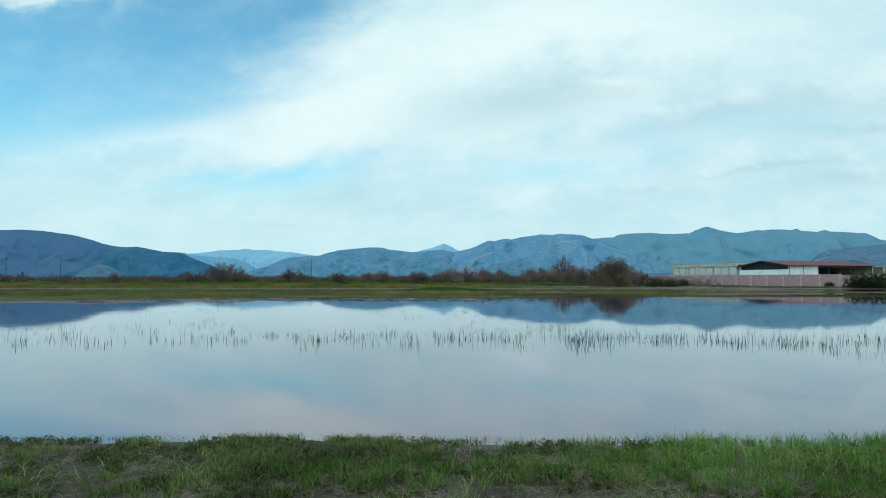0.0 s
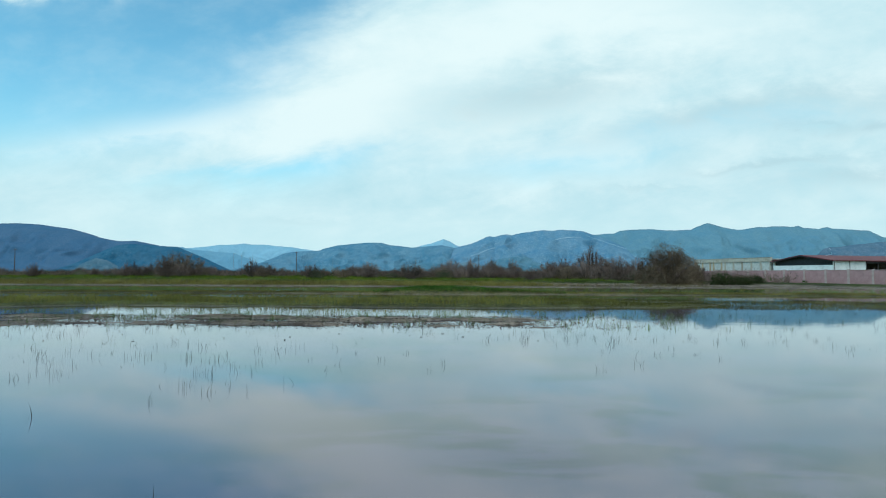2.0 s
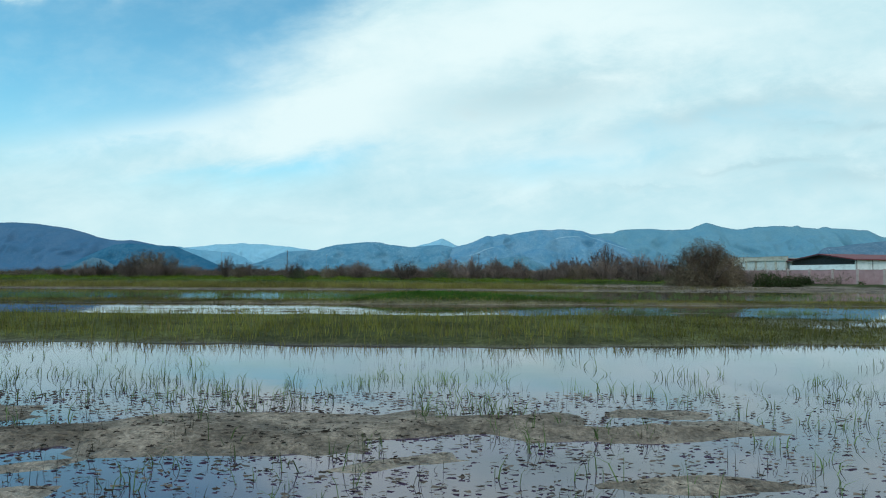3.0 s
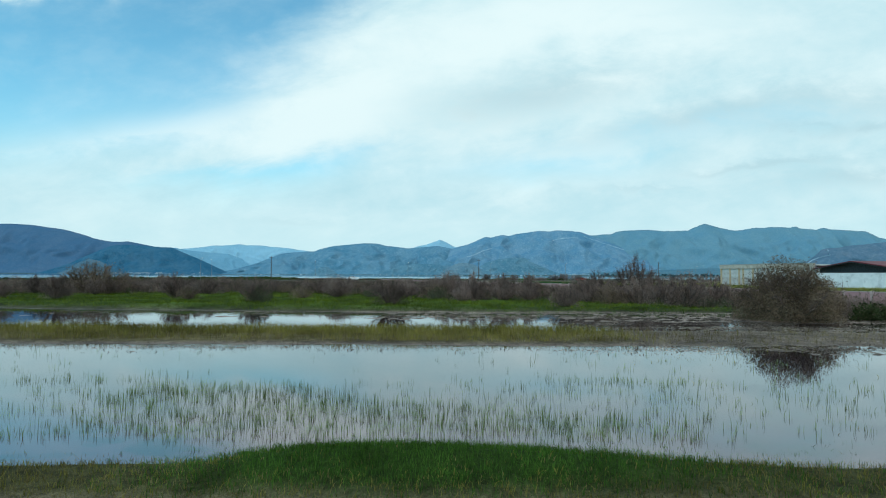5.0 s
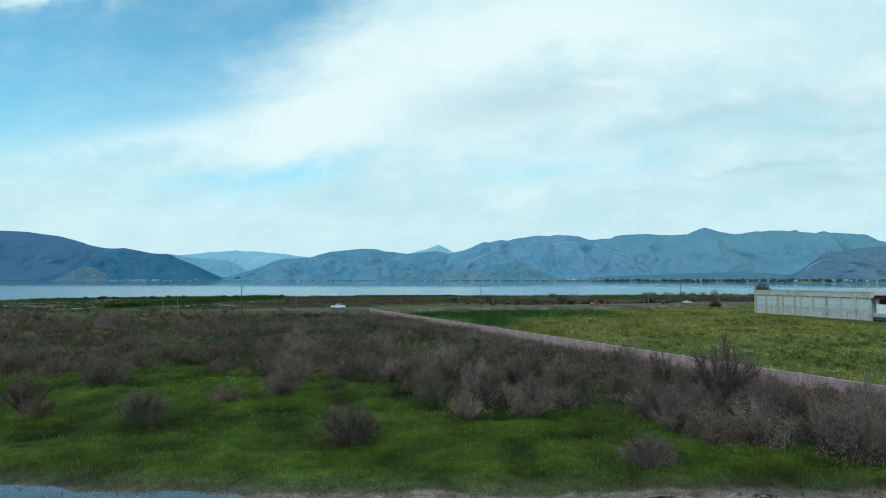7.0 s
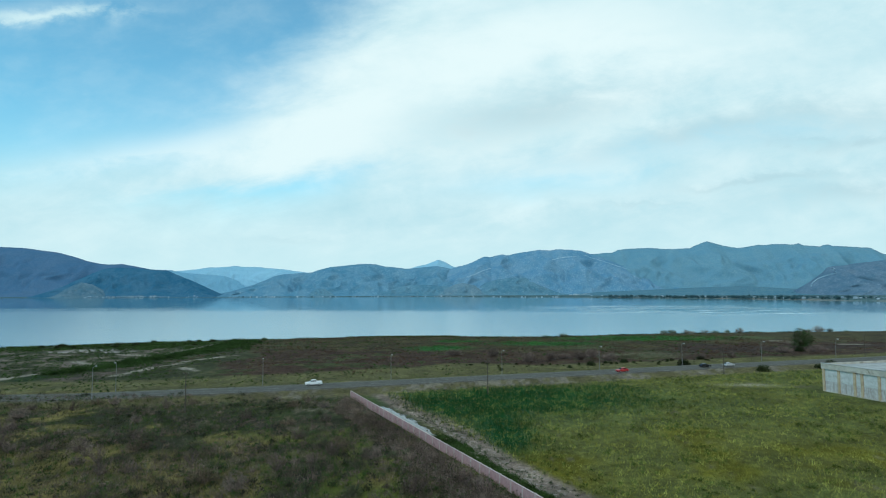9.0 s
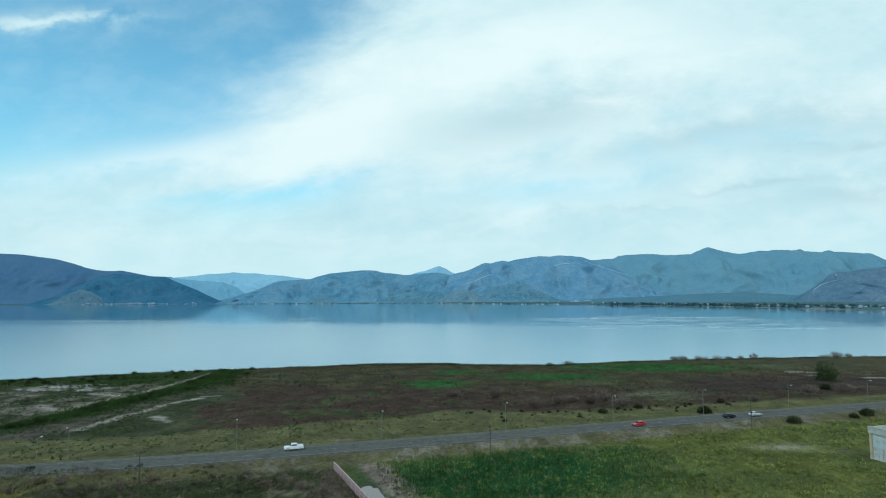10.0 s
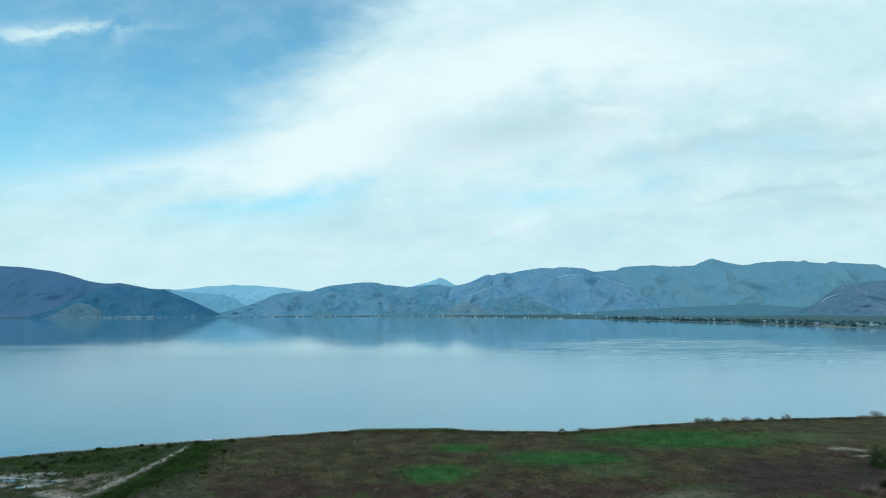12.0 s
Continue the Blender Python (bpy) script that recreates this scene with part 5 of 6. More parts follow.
turf("reed_bed", x, y, 0.10, 0.36, 0.007, 0.015, G_REED, "thin green reeds standing in shallow water", "reeds", 0.24, 0.25, 0.02, True)

# second strip
x, y = scatter(22000, -75, 26, 87.6, 98.6, lambda x, y: (0.30 + 0.78 * np.exp(-((x + 0.5) / 5) ** 2) + 0.4 * step(vnoise(x, y, 7, 2), 0.5, 0.6)) * band(y, 89.8, 96.2, 0.7) * (1 - 0.93 * step(x + 7 * (vnoise(x, y, 5, 2) - 0.5), 6, 14)))
x, y = clumped(x, y, 3, 0.10)
turf("second_strip_grass", x, y, 0.20, 0.58, 0.012, 0.024, G_GOLD, "olive grass strip between two sheets of water", "grass", 0.45)
x, y = scatter(9000, -80, 12, 92.5, 97.4, lambda x, y: band(y + 0.8 * (vnoise(x, y, 4, 2) - 0.5), 93.2, 96.8, 0.5) * (1 - step(x + 7 * (vnoise(x, y, 5, 2) - 0.5), 4, 12)))
x, y = clumped(x, y, 4, 0.12)
turf("second_strip_back", x, y, 0.35, 0.78, 0.012, 0.026, G_GOLD, "taller olive grass along the back of the strip", "grass", 0.35)
x, y = scatter(8000, -75, 30, 88.4, 97.0, lambda x, y: band(y + 1.5 * (vnoise(x, y, 3, 2) - 0.5), 89.4, 96.4, 0.8) * (1 - 0.7 * step(x, 8, 20)))
x, y = clumped(x, y, 3, 0.10)
turf("second_strip_straw", x, y, 0.18, 0.62, 0.010, 0.020, G_DRY, "dry straw among the olive grass", "grass", 0.4)


x, y = scatter(230000, -50, 40, 85.5, 120, lambda x, y: np.clip(step(y + 0.16 * x + 6 * (vnoise(x, y, 6, 2) - 0.5), 105.5, 112) + band(y, 97.5, 101.0, 1.0) + band(y, 86.5, 89.0, 0.8), 0, 1) * step(vnoise(x, y * 2.4, 3, 3) + 0.004 * x, 0.38, 0.64))
k = land(x, y)[0] < 0.03
flakes("floating_litter", x[k], y[k], 0.014, 0.050, G_LITTER, "brown plant litter floating near the bank", "plant litter")
x, y = scatter(30000, 2, 44, 85, 106, lambda x, y: step(x, 4, 16) * step(vnoise(x, y * 2, 3, 3), 0.40, 0.60))
flakes("mud_litter", x, y, 0.02, 0.07, G_LITTER, "brown litter and mud lumps in shallows", "plant litter")
x, y = scatter(30000, -24, 8, 37.6, 45, lambda x, y: (0.012 + 0.988 * step(y, 40.4, 41.4)) * (1 - step(x, -1, 7)))
flakes("bar_clods", x, y, 0.006, 0.026, G_CLOD, "dark mud clods by the mud bar", "mud clods")
x, y = scatter(1500, -17, 17, 56, 63, lambda x, y: step(vnoise(x, y, 2, 3), 0.44, 0.62))
flakes("shallows_clods", x, y, 0.004, 0.014, G_CLOD, "dark mud clods in the shallows", "mud clods")

x, y = scatter(52000, -62, 42, 84.5, 118.5, lambda x, y: np.clip(band(y + 2.5 * (vnoise(x, y * 2, 7, 2) - 0.5), 110.0, 118, 1.2) + 0.8 * band(y, 97.0, 101.5, 1.4) + 0.8 * band(y, 84.8, 89.0, 1.2) + 0.4 * step(x - 0.1 * (y - 100), 9, 18) * (y > 88), 0, 1)
               * step(vnoise(x, y * 2.2, 1.6, 3), 0.42, 0.60))
turf("flooded_stubble", x, y, 0.04, 0.16, 0.02, 0.07, leafy("wet_stubble", (0.055, 0.043, 0.034), (0.200, 0.160, 0.125), 0.9, 0.0), "brown dead plant stubble in shallow water", "plant litter", 1.3, 0.8, 0.0, True)

# lush bank and the grass under the scrub
def lush(x, y):
    return step(land(x, y)[0], 0.02, 0.22) * (1 - step(wall_side(x, y), -1.5, -0.5)) * (1 - 0.9 * step(y + 8 * (vnoise(x, y, 7, 2) - 0.5) - scrub_edge(x), -4, 8))


x, y = scatter(36000, -85, 40, 110.5, 172, lush)
x, y = clumped(x, y, 3, 0.16)
turf("lush_bank_grass", x, y, 0.16, 0.55, 0.018, 0.045, G_LUSH, "bright green lush grass on the bank", "grass", 0.6)
x, y = scatter(9000, -85, 40, 110.0, 120, lambda x, y: step(land(x, y)[0], -0.03, 0.05) * (1 - step(y, 116, 121)))
x, y = clumped(x, y, 3, 0.1)
turf("bank_edge_grass", x, y, 0.15, 0.5, 0.012, 0.03, G_MOUND, "dark green grass at the flooded edge", "grass", 0.5)


# ---------------------------------------------------------------- shrubs
def shrub_parts(seed, h, r, stems, twigs, leaves, leaf, droop=0.0, low=0.15, dome=0.0):
    """Number arrays for a many-stemmed shrub: stems as bars, twigs as blades, leaves as small triangles."""
    g = np.random.default_rng(seed)
    bars, lines = [], []
    for i in range(stems):
        a = 6.283 * (i + g.random()) / stems
        tilt = g.random() ** 0.6
        end = np.array([math.cos(a) * r * tilt, math.sin(a) * r * tilt, h * math.sqrt(max(0.03, 1 - (0.92 * tilt) ** 2)) * g.uniform(0.72, 1.0)])
        base = np.array([math.cos(a), math.sin(a), 0]) * r * 0.10 * g.random()
        mid = base * 0.3 + end * 0.6 * np.array([1, 1, 0.55]) + np.array([g.normal(0, 0.10 * r), g.normal(0, 0.10 * r), 0.10 * h])
        bars.append((base - [0, 0, 0.15], mid, end, 0.014 * h * g.uniform(0.7, 1.3)))
        lines.append((base, mid, end))
    lines = np.array(lines)
    k = g.integers(0, stems, twigs)
    t = low + (1 - low) * g.random(twigs) ** 0.8
    A, B, C = lines[k, 0], lines[k, 1], lines[k, 2]
    t_ = t[:, None]
    p = (1 - t_) ** 2 * A + 2 * t_ * (1 - t_) * B + t_ ** 2 * C
    d = (C - A) / (np.linalg.norm(C - A, axis=1)[:, None] + 1e-6) * 0.6 + g.normal(0, 0.55, (twigs, 3)) + [0, 0, 0.35 - droop]
    d /= np.linalg.norm(d, axis=1)[:, None]
    ln = h * g.uniform(0.10, 0.28, twigs)[:, None]
    q = p + d * ln
    q[:, 2] = np.maximum(q[:, 2], 0.05)
    s = np.cross(d, g.normal(0, 1, (twigs, 3)))
    s /= np.linalg.norm(s, axis=1)[:, None] + 1e-6
    wd = 0.0042 * h * g.uniform(0.6, 1.4, twigs)[:, None]
    tv = np.stack([p - s * wd, p + s * wd, q], 1).reshape(-1, 3)
    tf = np.arange(twigs * 3).reshape(-1, 3)
    j = g.integers(0, twigs, leaves)
    u = g.random(leaves)[:, None]
    c = p[j] * (1 - u) + q[j] * u + g.normal(0, 0.022 * h, (leaves, 3))
    c[:, 2] = np.maximum(c[:, 2], 0.04)
    if dome:                                   # fill an uneven dome down to the ground
        k = int(leaves * dome)
        u = g.normal(0, 1, (k, 3))
        u[:, 2] = np.abs(u[:, 2]) * 0.9
        u /= np.linalg.norm(u, axis=1)[:, None]
        lump = 0.78 + 0.5 * vnoise(u[:, 0] * 3 + seed, u[:, 1] * 3 + u[:, 2] * 2, 0.9, 3)
        rad = (g.random(k) ** 0.35) * lump * 0.95
        c[:k] = u * rad[:, None] * [r, r, h]
        c[:k, 2] += 0.03 * h
    e1 = d[j] * 0.8 + g.normal(0, 0.6, (leaves, 3))
    e2 = g.normal(0, 1, (leaves, 3))
    sz = leaf * g.uniform(0.5, 1.3, leaves)[:, None]
    e1 = e1 / np.linalg.norm(e1, axis=1)[:, None] * sz
    e2 = e2 / np.linalg.norm(e2, axis=1)[:, None] * sz * 0.38
    lv = np.stack([c - e2, c + e2, c + e1], 1).reshape(-1, 3)
    lf = np.arange(leaves * 3).reshape(-1, 3)
    return bars, (tv, tf), (lv, lf)


def shrub(name, label, category, seed, h, r, stems, twigs, leaves, leaf, twig_mat, leaf_mat, group="", **kw):
    bars, tw, lf = shrub_parts(seed, h, r, stems, twigs, leaves, leaf, **kw)
    e = thing(name, label, category, None, group)
    bm = bmesh.new()
    for a, b, c, rad in bars:
        tube([a, (np.array(a) + b) / 2 + [0, 0, 0.02 * h], b, c], [rad, rad * 0.8, rad * 0.55, rad * 0.15], 4, bm)
    part("trunk", bm, M_BARK, e)
    raw("branchwork", *tw, twig_mat, e)
    raw("crown", *lf, leaf_mat, e)
    return e


def plant(ob, x, y, s=1.0, turn=None, tall=1.0):
    m = Matrix.Translation((x, y, ground_z(x, y) - 0.05)) @ Matrix.Rotation(random.random() * 6.283 if turn is None else turn, 4, "Z")
    ob.scale = (s, s, s * tall)
    return m


big = shrub("large_bush", "large dense rusty brown-green bush at the water's edge", "bush", 3, 5.2, 4.5, 60, 2600, 50000, 0.125, G_TWIG, G_RUST, low=0.02, dome=0.82)
big.matrix_basis = Matrix.Translation((30.6, 107.0, -0.05))

# the single shrubs that stand out, then the scrub
T_GREY = shrub("tamarisk_shrub", "grey-mauve feathery tamarisk shrub with bare twigs", "shrub", 11, 2.9, 2.4, 30, 2600, 7000, 0.085, G_TWIG, G_FEATHER, "tamarisk scrub", dome=0.45)
T_BARE = shrub("bare_shrub", "nearly leafless brown shrub with thin upright branches", "shrub", 12, 3.0, 1.9, 26, 3000, 2600, 0.07, G_TWIG, G_FEATHER, "tamarisk scrub")
T_SAGE = shrub("sage_shrub", "low grey-green rounded shrub in the scrub", "shrub", 13, 1.6, 1.7, 18, 700, 3400, 0.10, G_TWIG, G_SAGE, "tamarisk scrub", low=0.05, dome=0.6)
T_RUST = shrub("rusty_shrub", "rusty brown dense shrub in the scrub", "shrub", 14, 2.3, 2.2, 24, 1500, 6500, 0.09, G_TWIG, G_RUST, "tamarisk scrub", low=0.06, dome=0.55)
L_GREY = shrub("tamarisk_shrub", "grey-mauve feathery tamarisk shrub with bare twigs", "shrub", 15, 2.9, 2.4, 14, 700, 1500, 0.19, G_TWIG, G_FEATHER, "tamarisk scrub", dome=0.6)
L_BARE = shrub("bare_shrub", "nearly leafless brown shrub with thin upright branches", "shrub", 16, 3.0, 1.9, 14, 1100, 500, 0.13, G_TWIG, G_FEATHER, "tamarisk scrub")
L_SAGE = shrub("sage_shrub", "low grey-green rounded shrub in the scrub", "shrub", 17, 1.6, 1.7, 10, 300, 1300, 0.17, G_TWIG, G_SAGE, "tamarisk scrub", low=0.05, dome=0.6)
L_RUST = shrub("rusty_shrub", "rusty brown dense shrub in the scrub", "shrub", 18, 2.3, 2.2, 12, 400, 1500, 0.19, G_TWIG, G_RUST, "tamarisk scrub", low=0.06, dome=0.55)
KINDS = (T_GREY, T_BARE, T_SAGE, T_RUST, L_GREY, L_BARE, L_SAGE, L_RUST)
lone = [(-6.0, 126.6, 0, 1.12), (-24.6, 133.5, 0, 0.95), (-20.2, 141, 3, 0.9), (-37.9, 151, 0, 1.2), (14.0, 121.2, 0, 0.85), (20.4, 126, 3, 1.1), (23.4, 125.5, 0, 1.0),
        (27.6, 125, 1, 1.1), (8.3, 134, 1, 1.15), (-0.4, 141, 2, 1.1), (-33.6, 134, 3, 0.8), (-15.6, 144, 0, 1.0), (-51.9, 135, 0, 0.9), (-36.3, 136, 1, 0.95),
        (-23.4, 132, 2, 1.0), (19.0, 134, 0, 1.1), (-60.5, 156, 3, 1.9), (-56.5, 155, 3, 2.1), (28, 140, 1, 1.7), (33, 128, 1, 1.35), (36.5, 122, 3, 1.1), (24, 146, 1, 1.5)]
used = set()
spots = list(lone)
while len(spots) < 92:
    x = random.uniform(-78, 44)
    y = float(scrub_edge(x)) + random.uniform(-5, 16)
    if float(wall_side(np.array(x), np.array(y))) > -1.8 or any((x - a) ** 2 + (y - b) ** 2 < 5 for a, b, _, _ in spots):
        continue
    spots.append((x, y, random.choices((0, 1, 2, 3), (5, 5, 2, 3))[0], random.uniform(0.65, 1.2) * (0.8 if x < -25 else 1.0)))
while len(spots) < 310:
    x = random.uniform(-190, 52)
    y = random.uniform(108, 283)
    sd = float(wall_side(np.array(x), np.array(y)))
    dens = float(step(vnoise(np.array([x]), np.array([y]), 22, 2), 0.36, 0.55)[0]) * (1.0 if y > scrub_edge(x) else 0.06) * (1.0 if y < 235 else 0.4)
    if y < max(122, scrub_edge(x) - 22) or sd > -1.6 or random.random() > dens + (0.5 if -14 < sd else 0) or any((x - a) ** 2 + (y - b) ** 2 < 4 for a, b, _, _ in spots):
        continue
    spots.append((x, y, random.choices((0, 1, 2, 3), (4, 4, 2, 2))[0] + (4 if y > 172 else 0), random.uniform(0.55, 1.05)))
for x, y, k, s in spots:
    tall = random.uniform(0.85, 1.28)
    if k in used:
        o = copy_thing(KINDS[k], Matrix())
        o.matrix_basis = plant(o, x, y, s, None, tall) @ Matrix.Diagonal((s, s, s * tall, 1))
    else:
        used.add(k)
        KINDS[k].matrix_basis = plant(KINDS[k], x, y, s, None, tall) @ Matrix.Diagonal((s, s, s * tall, 1))

# thin upright twigs and low plants between the shrubs
def scrubby(x, y):
    sd = wall_side(x, y)
    return (1 - step(sd, -1.2, -0.6)) * np.clip(step(y + 8 * (vnoise(x, y, 7, 2) - 0.5) - scrub_edge(x), -5, 6) * (0.25 + 0.75 * step(vnoise(x, y, 16, 2), 0.34, 0.56)), 0, 1) * (1 - 0.7 * step(y, 225, 268))


x, y = scatter(8200, -150, 52, 108, 284, lambda x, y: scrubby(x, y) * (1 - 0.55 * step(y, 165, 195)))
thicket("scrub_thicket", x, y, 0.6, 1.9, 60, 0.38, G_BRUSH, "grey-mauve twiggy low scrub", thin=0.22)
x, y = scatter(15000, -25, 62, 100, 284, lambda x, y: band(wall_side(x, y), -9, -1.8, 1.0) * step(y, 112, 122))
thicket("wall_thicket", x, y, 0.9, 2.1, 64, 0.44, G_BRUSH, "grey-mauve twiggy scrub along the wall", thin=0.2)
z_ = scatter(15000, -110, 52, 108, 284, scrubby)
x, y = clumped(*z_, 5, 0.35)
turf("upright_twigs", x, y, 0.8, 2.3, 0.012, 0.032, G_TWIG, "upright bare twigs rising from the scrub", "scrub", 0.5)
x, y = scatter(3400, -85, 50, 112, 176, lambda x, y: scrubby(x, y) * (1 - step(y - scrub_edge(x), 14, 26)))
x, y = clumped(x, y, 9, 0.22)
turf("tall_stems", x, y, 1.1, 2.9, 0.014, 0.040, leafy("tall_stem", (0.012, 0.008, 0.007), (0.200, 0.142, 0.124), 0.9, 0.0), "tall dark bare stems along the front of the scrub", "scrub", 0.45)
x, y = scatter(4600, -150, 52, 108, 284, scrubby)
thicket("scrub_leaves", x, y, 0.5, 1.7, 60, 0.26, G_BRUSH, "feathery grey-brown low scrub")
x, y = scatter(4200, -170, 52, 108, 284, scrubby)
thicket("sage_thicket", x, y, 0.25, 0.8, 50, 0.22, G_SAGE, "grey-green low plants between the shrubs")
x, y = scatter(13000, -170, 52, 108, 284, lambda x, y: scrubby(x, y) * (0.35 + 0.65 * step(y, 160, 185)))
thicket("dark_thicket", x, y, 0.3, 1.1, 46, 0.26, G_HEDGE, "dark green low plants between the shrubs")
x, y = scatter(16000, -190, 45, 150, 284, lambda x, y: (1 - step(wall_side(x, y), -1.2, -0.6)) * (0.25 + 0.75 * step(vnoise(x, y, 20, 2), 0.48, 0.62)))
x, y = clumped(x, y, 3, 0.25)
turf("scrub_grass", x, y, 0.15, 0.5, 0.03, 0.08, G_FIELD, "yellow-green grass between the shrubs", "grass", 0.7)

x, y = scatter(13000, -150, 52, 118, 284, scrubby)
x, y = clumped(x, y, 5, 0.5)
turf("scrub_stems", x, y, 0.9, 2.5, 0.025, 0.085, leafy("scrub_stem", (0.010, 0.008, 0.007), (0.155, 0.122, 0.106), 0.9, 0.0), "dark and pale bare stems standing in the scrub", "scrub", 0.7)
x, y = scatter(14000, -170, 48, 150, 284, lambda x, y: (1 - step(wall_side(x, y), -1.2, -0.6)) * step(vnoise(x, y, 13, 2), 0.38, 0.54))
x, y = clumped(x, y, 6, 0.45)
turf("scrub_tufts", x, y, 0.25, 0.8, 0.05, 0.12, leafy("scrub_tuft", (0.020, 0.032, 0.008), (0.125, 0.150, 0.030)), "dark green grass tufts in the scrub", "grass", 0.7)
x, y = scatter(13000, -190, 40, 168, 286, lambda x, y: (1 - step(wall_side(x, y), -1.2, -0.6)) * step(vnoise(x, y * 1.6, 17, 3) - 0.0012 * (x + 40), 0.50, 0.60))
x, y = clumped(x, y, 5, 0.4)
turf("dry_patches", x, y, 0.15, 0.45, 0.05, 0.12, leafy("dry_scrub_grass", (0.085, 0.064, 0.026), (0.310, 0.240, 0.115)), "tan dry grass patches in the scrub", "grass", 0.9)
x, y = scatter(2600, -190, 46, 165, 286, lambda x, y: (1 - step(wall_side(x, y), -1.6, -1.0)) * step(vnoise(x, y, 8, 3), 0.48, 0.60))
thicket("dark_scrub", x, y, 0.6, 1.5, 60, 0.34, leafy("dark_scrub_leaf", (0.010, 0.014, 0.009), (0.075, 0.078, 0.046), 0.9, 0.1), "dark olive low bushes in the scrub")
k_ = RNG.uniform(14, 180, 5000)
q_ = RNG.normal(8.6, 1.9, 5000) - 3.2 * step(k_, 45, 70)
x, y = WALL_A.x + WALL_D.x * k_ - WALL_D.y * q_, WALL_A.y + WALL_D.y * k_ + WALL_D.x * q_
thicket("track_weeds", x[:700], y[:700], 0.2, 0.7, 30, 0.22, G_SAGE, "grey-green weeds along the dirt track", "weeds")

k_ = RNG.uniform(48, 150, 2600)
q_ = RNG.uniform(0.9, 5.2, 2600) - 1.2 * step(k_, 60, 80)
x, y = WALL_A.x + WALL_D.x * k_ - WALL_D.y * q_, WALL_A.y + WALL_D.y * k_ + WALL_D.x * q_
thicket("ditch_plants", x, y, 0.3, 0.9, 34, 0.26, G_HEDGE, "dark green plants between wall and dirt track", "weeds")
k_, q_ = RNG.uniform(30, 120, 900), RNG.normal(8.2, 1.3, 900)
q_ = q_ - 3.2 * step(k_, 45, 70)
x, y = WALL_A.x + WALL_D.x * k_ - WALL_D.y * q_, WALL_A.y + WALL_D.y * k_ + WALL_D.x * q_
flakes("track_stones", x, y, 0.10, 0.34, leafy("track_stone", (0.16, 0.13, 0.11), (0.48, 0.42, 0.37), 0.95, 0.0), "pale stones and clods on the dirt track", "stones")

# field behind the wall
def in_field(x, y):
    return step(wall_side(x, y), 7, 12) * (1 - step(y - road_y(x), -14, -11)) * (1 - step(x, 104, 112) * band(y, 225, 300, 2))


x, y = scatter(46000, -15, 165, 130, 345, in_field)
x, y = clumped(x, y, 4, 0.26)
turf("field_grass", x, y, 0.25, 0.85, 0.04, 0.12, leafy("meadow_field_grass", (0.046, 0.054, 0.010), (0.375, 0.360, 0.090)), "rough yellow-green grass field", "grass", 0.8)
x, y = scatter(11000, 10, 165, 130, 290, lambda x, y: in_field(x, y) * step(vnoise(x, y, 16, 3) + 0.06 * step(220 - y, 0, 60), 0.50, 0.64))
x, y = clumped(x, y, 3, 0.25)
turf("field_flowers", x, y, 0.20, 0.60, 0.03, 0.07, G_YELLOW, "patches of yellow mustard flowers", "flowers", 0.6)


x, y = scatter(9000, -10, 165, 130, 345, lambda x, y: in_field(x, y) * step(vnoise(x, y, 6, 3), 0.46, 0.60))
thicket("field_weeds", x, y, 0.25, 0.85, 26, 0.30, leafy("field_weed", (0.026, 0.048, 0.010), (0.125, 0.165, 0.042)), "darker green weeds in the rough field", "weeds")


def reed_zone(x, y):
    return in_field(x, y) * np.clip(np.exp(-((x - 14.5) / 5.5) ** 2 - ((y - 246) / 17) ** 4) + 1.2 * np.exp(-((x - 18 + 10 * (vnoise(x, y, 7, 2) - 0.5)) / 36) ** 2 - ((y - 279 - 0.25 * (x - 10) + 10 * (vnoise(x, y, 7, 2) - 0.5)) / 19) ** 4), 0, 1)


x, y = scatter(17000, -14, 62, 226, 312, reed_zone)
x, y = clumped(x, y, 4, 0.25)
turf("reed_field", x, y, 0.7, 1.7, 0.03, 0.08, leafy("reed_field", (0.014, 0.058, 0.016), (0.042, 0.130, 0.040)), "dense dark green reeds below the road", "reeds", 0.35)

# heath and grass by the lake
x, y = scatter(30000, -110, 190, 336, 520, lambda x, y: step(shore_y(x) - y, 4, 10) * step(y - road_y(x) - heath_front(x), 0, 5) * step(x - heath_west(y), 0, 6))
x, y = clumped(x, y, 3, 0.35)
turf("heath", x, y, 0.15, 0.55, 0.06, 0.16, G_HEATH, "dark brown low heath by the lake", "heath", 0.9)
x, y = scatter(20000, -240, 260, 310, 530, lambda x, y: step(shore_y(x) - y, 3, 8) * step(y - road_y(x), 10, 14) * (0.08 + 0.92 * np.clip(1 - step(y - road_y(x) - heath_front(x), -5, 2) + 0.7 * step(vnoise(x, y, 18, 2), 0.55, 0.68), 0, 1)))
x, y = clumped(x, y, 3, 0.3)
turf("lakeside_grass", x, y, 0.15, 0.5, 0.05, 0.13, G_FIELD, "pale green grass beside the road and lake", "grass", 0.8)
def lake_reeds(x, y):
    beds = sum(1.3 * np.exp(-(((x - a) / c) ** 2 + ((y - b) / d) ** 2) ** 2.2) for a, b, c, d in GREEN_BEDS)
    return np.clip(beds, 0, 1) * step(shore_y(x) - y, 3, 8) * (0.3 + 0.7 * step(vnoise(x, y, 6, 2), 0.36, 0.56))


x, y = scatter(30000, -60, 200, 405, 530, lake_reeds)
x, y = clumped(x, y, 3, 0.35)
turf("lakeside_reeds", x, y, 0.5, 1.3, 0.05, 0.13, leafy("lakeside_reed", (0.014, 0.078, 0.016), (0.052, 0.195, 0.045)), "dark green reed beds by the lake", "reeds", 0.4)

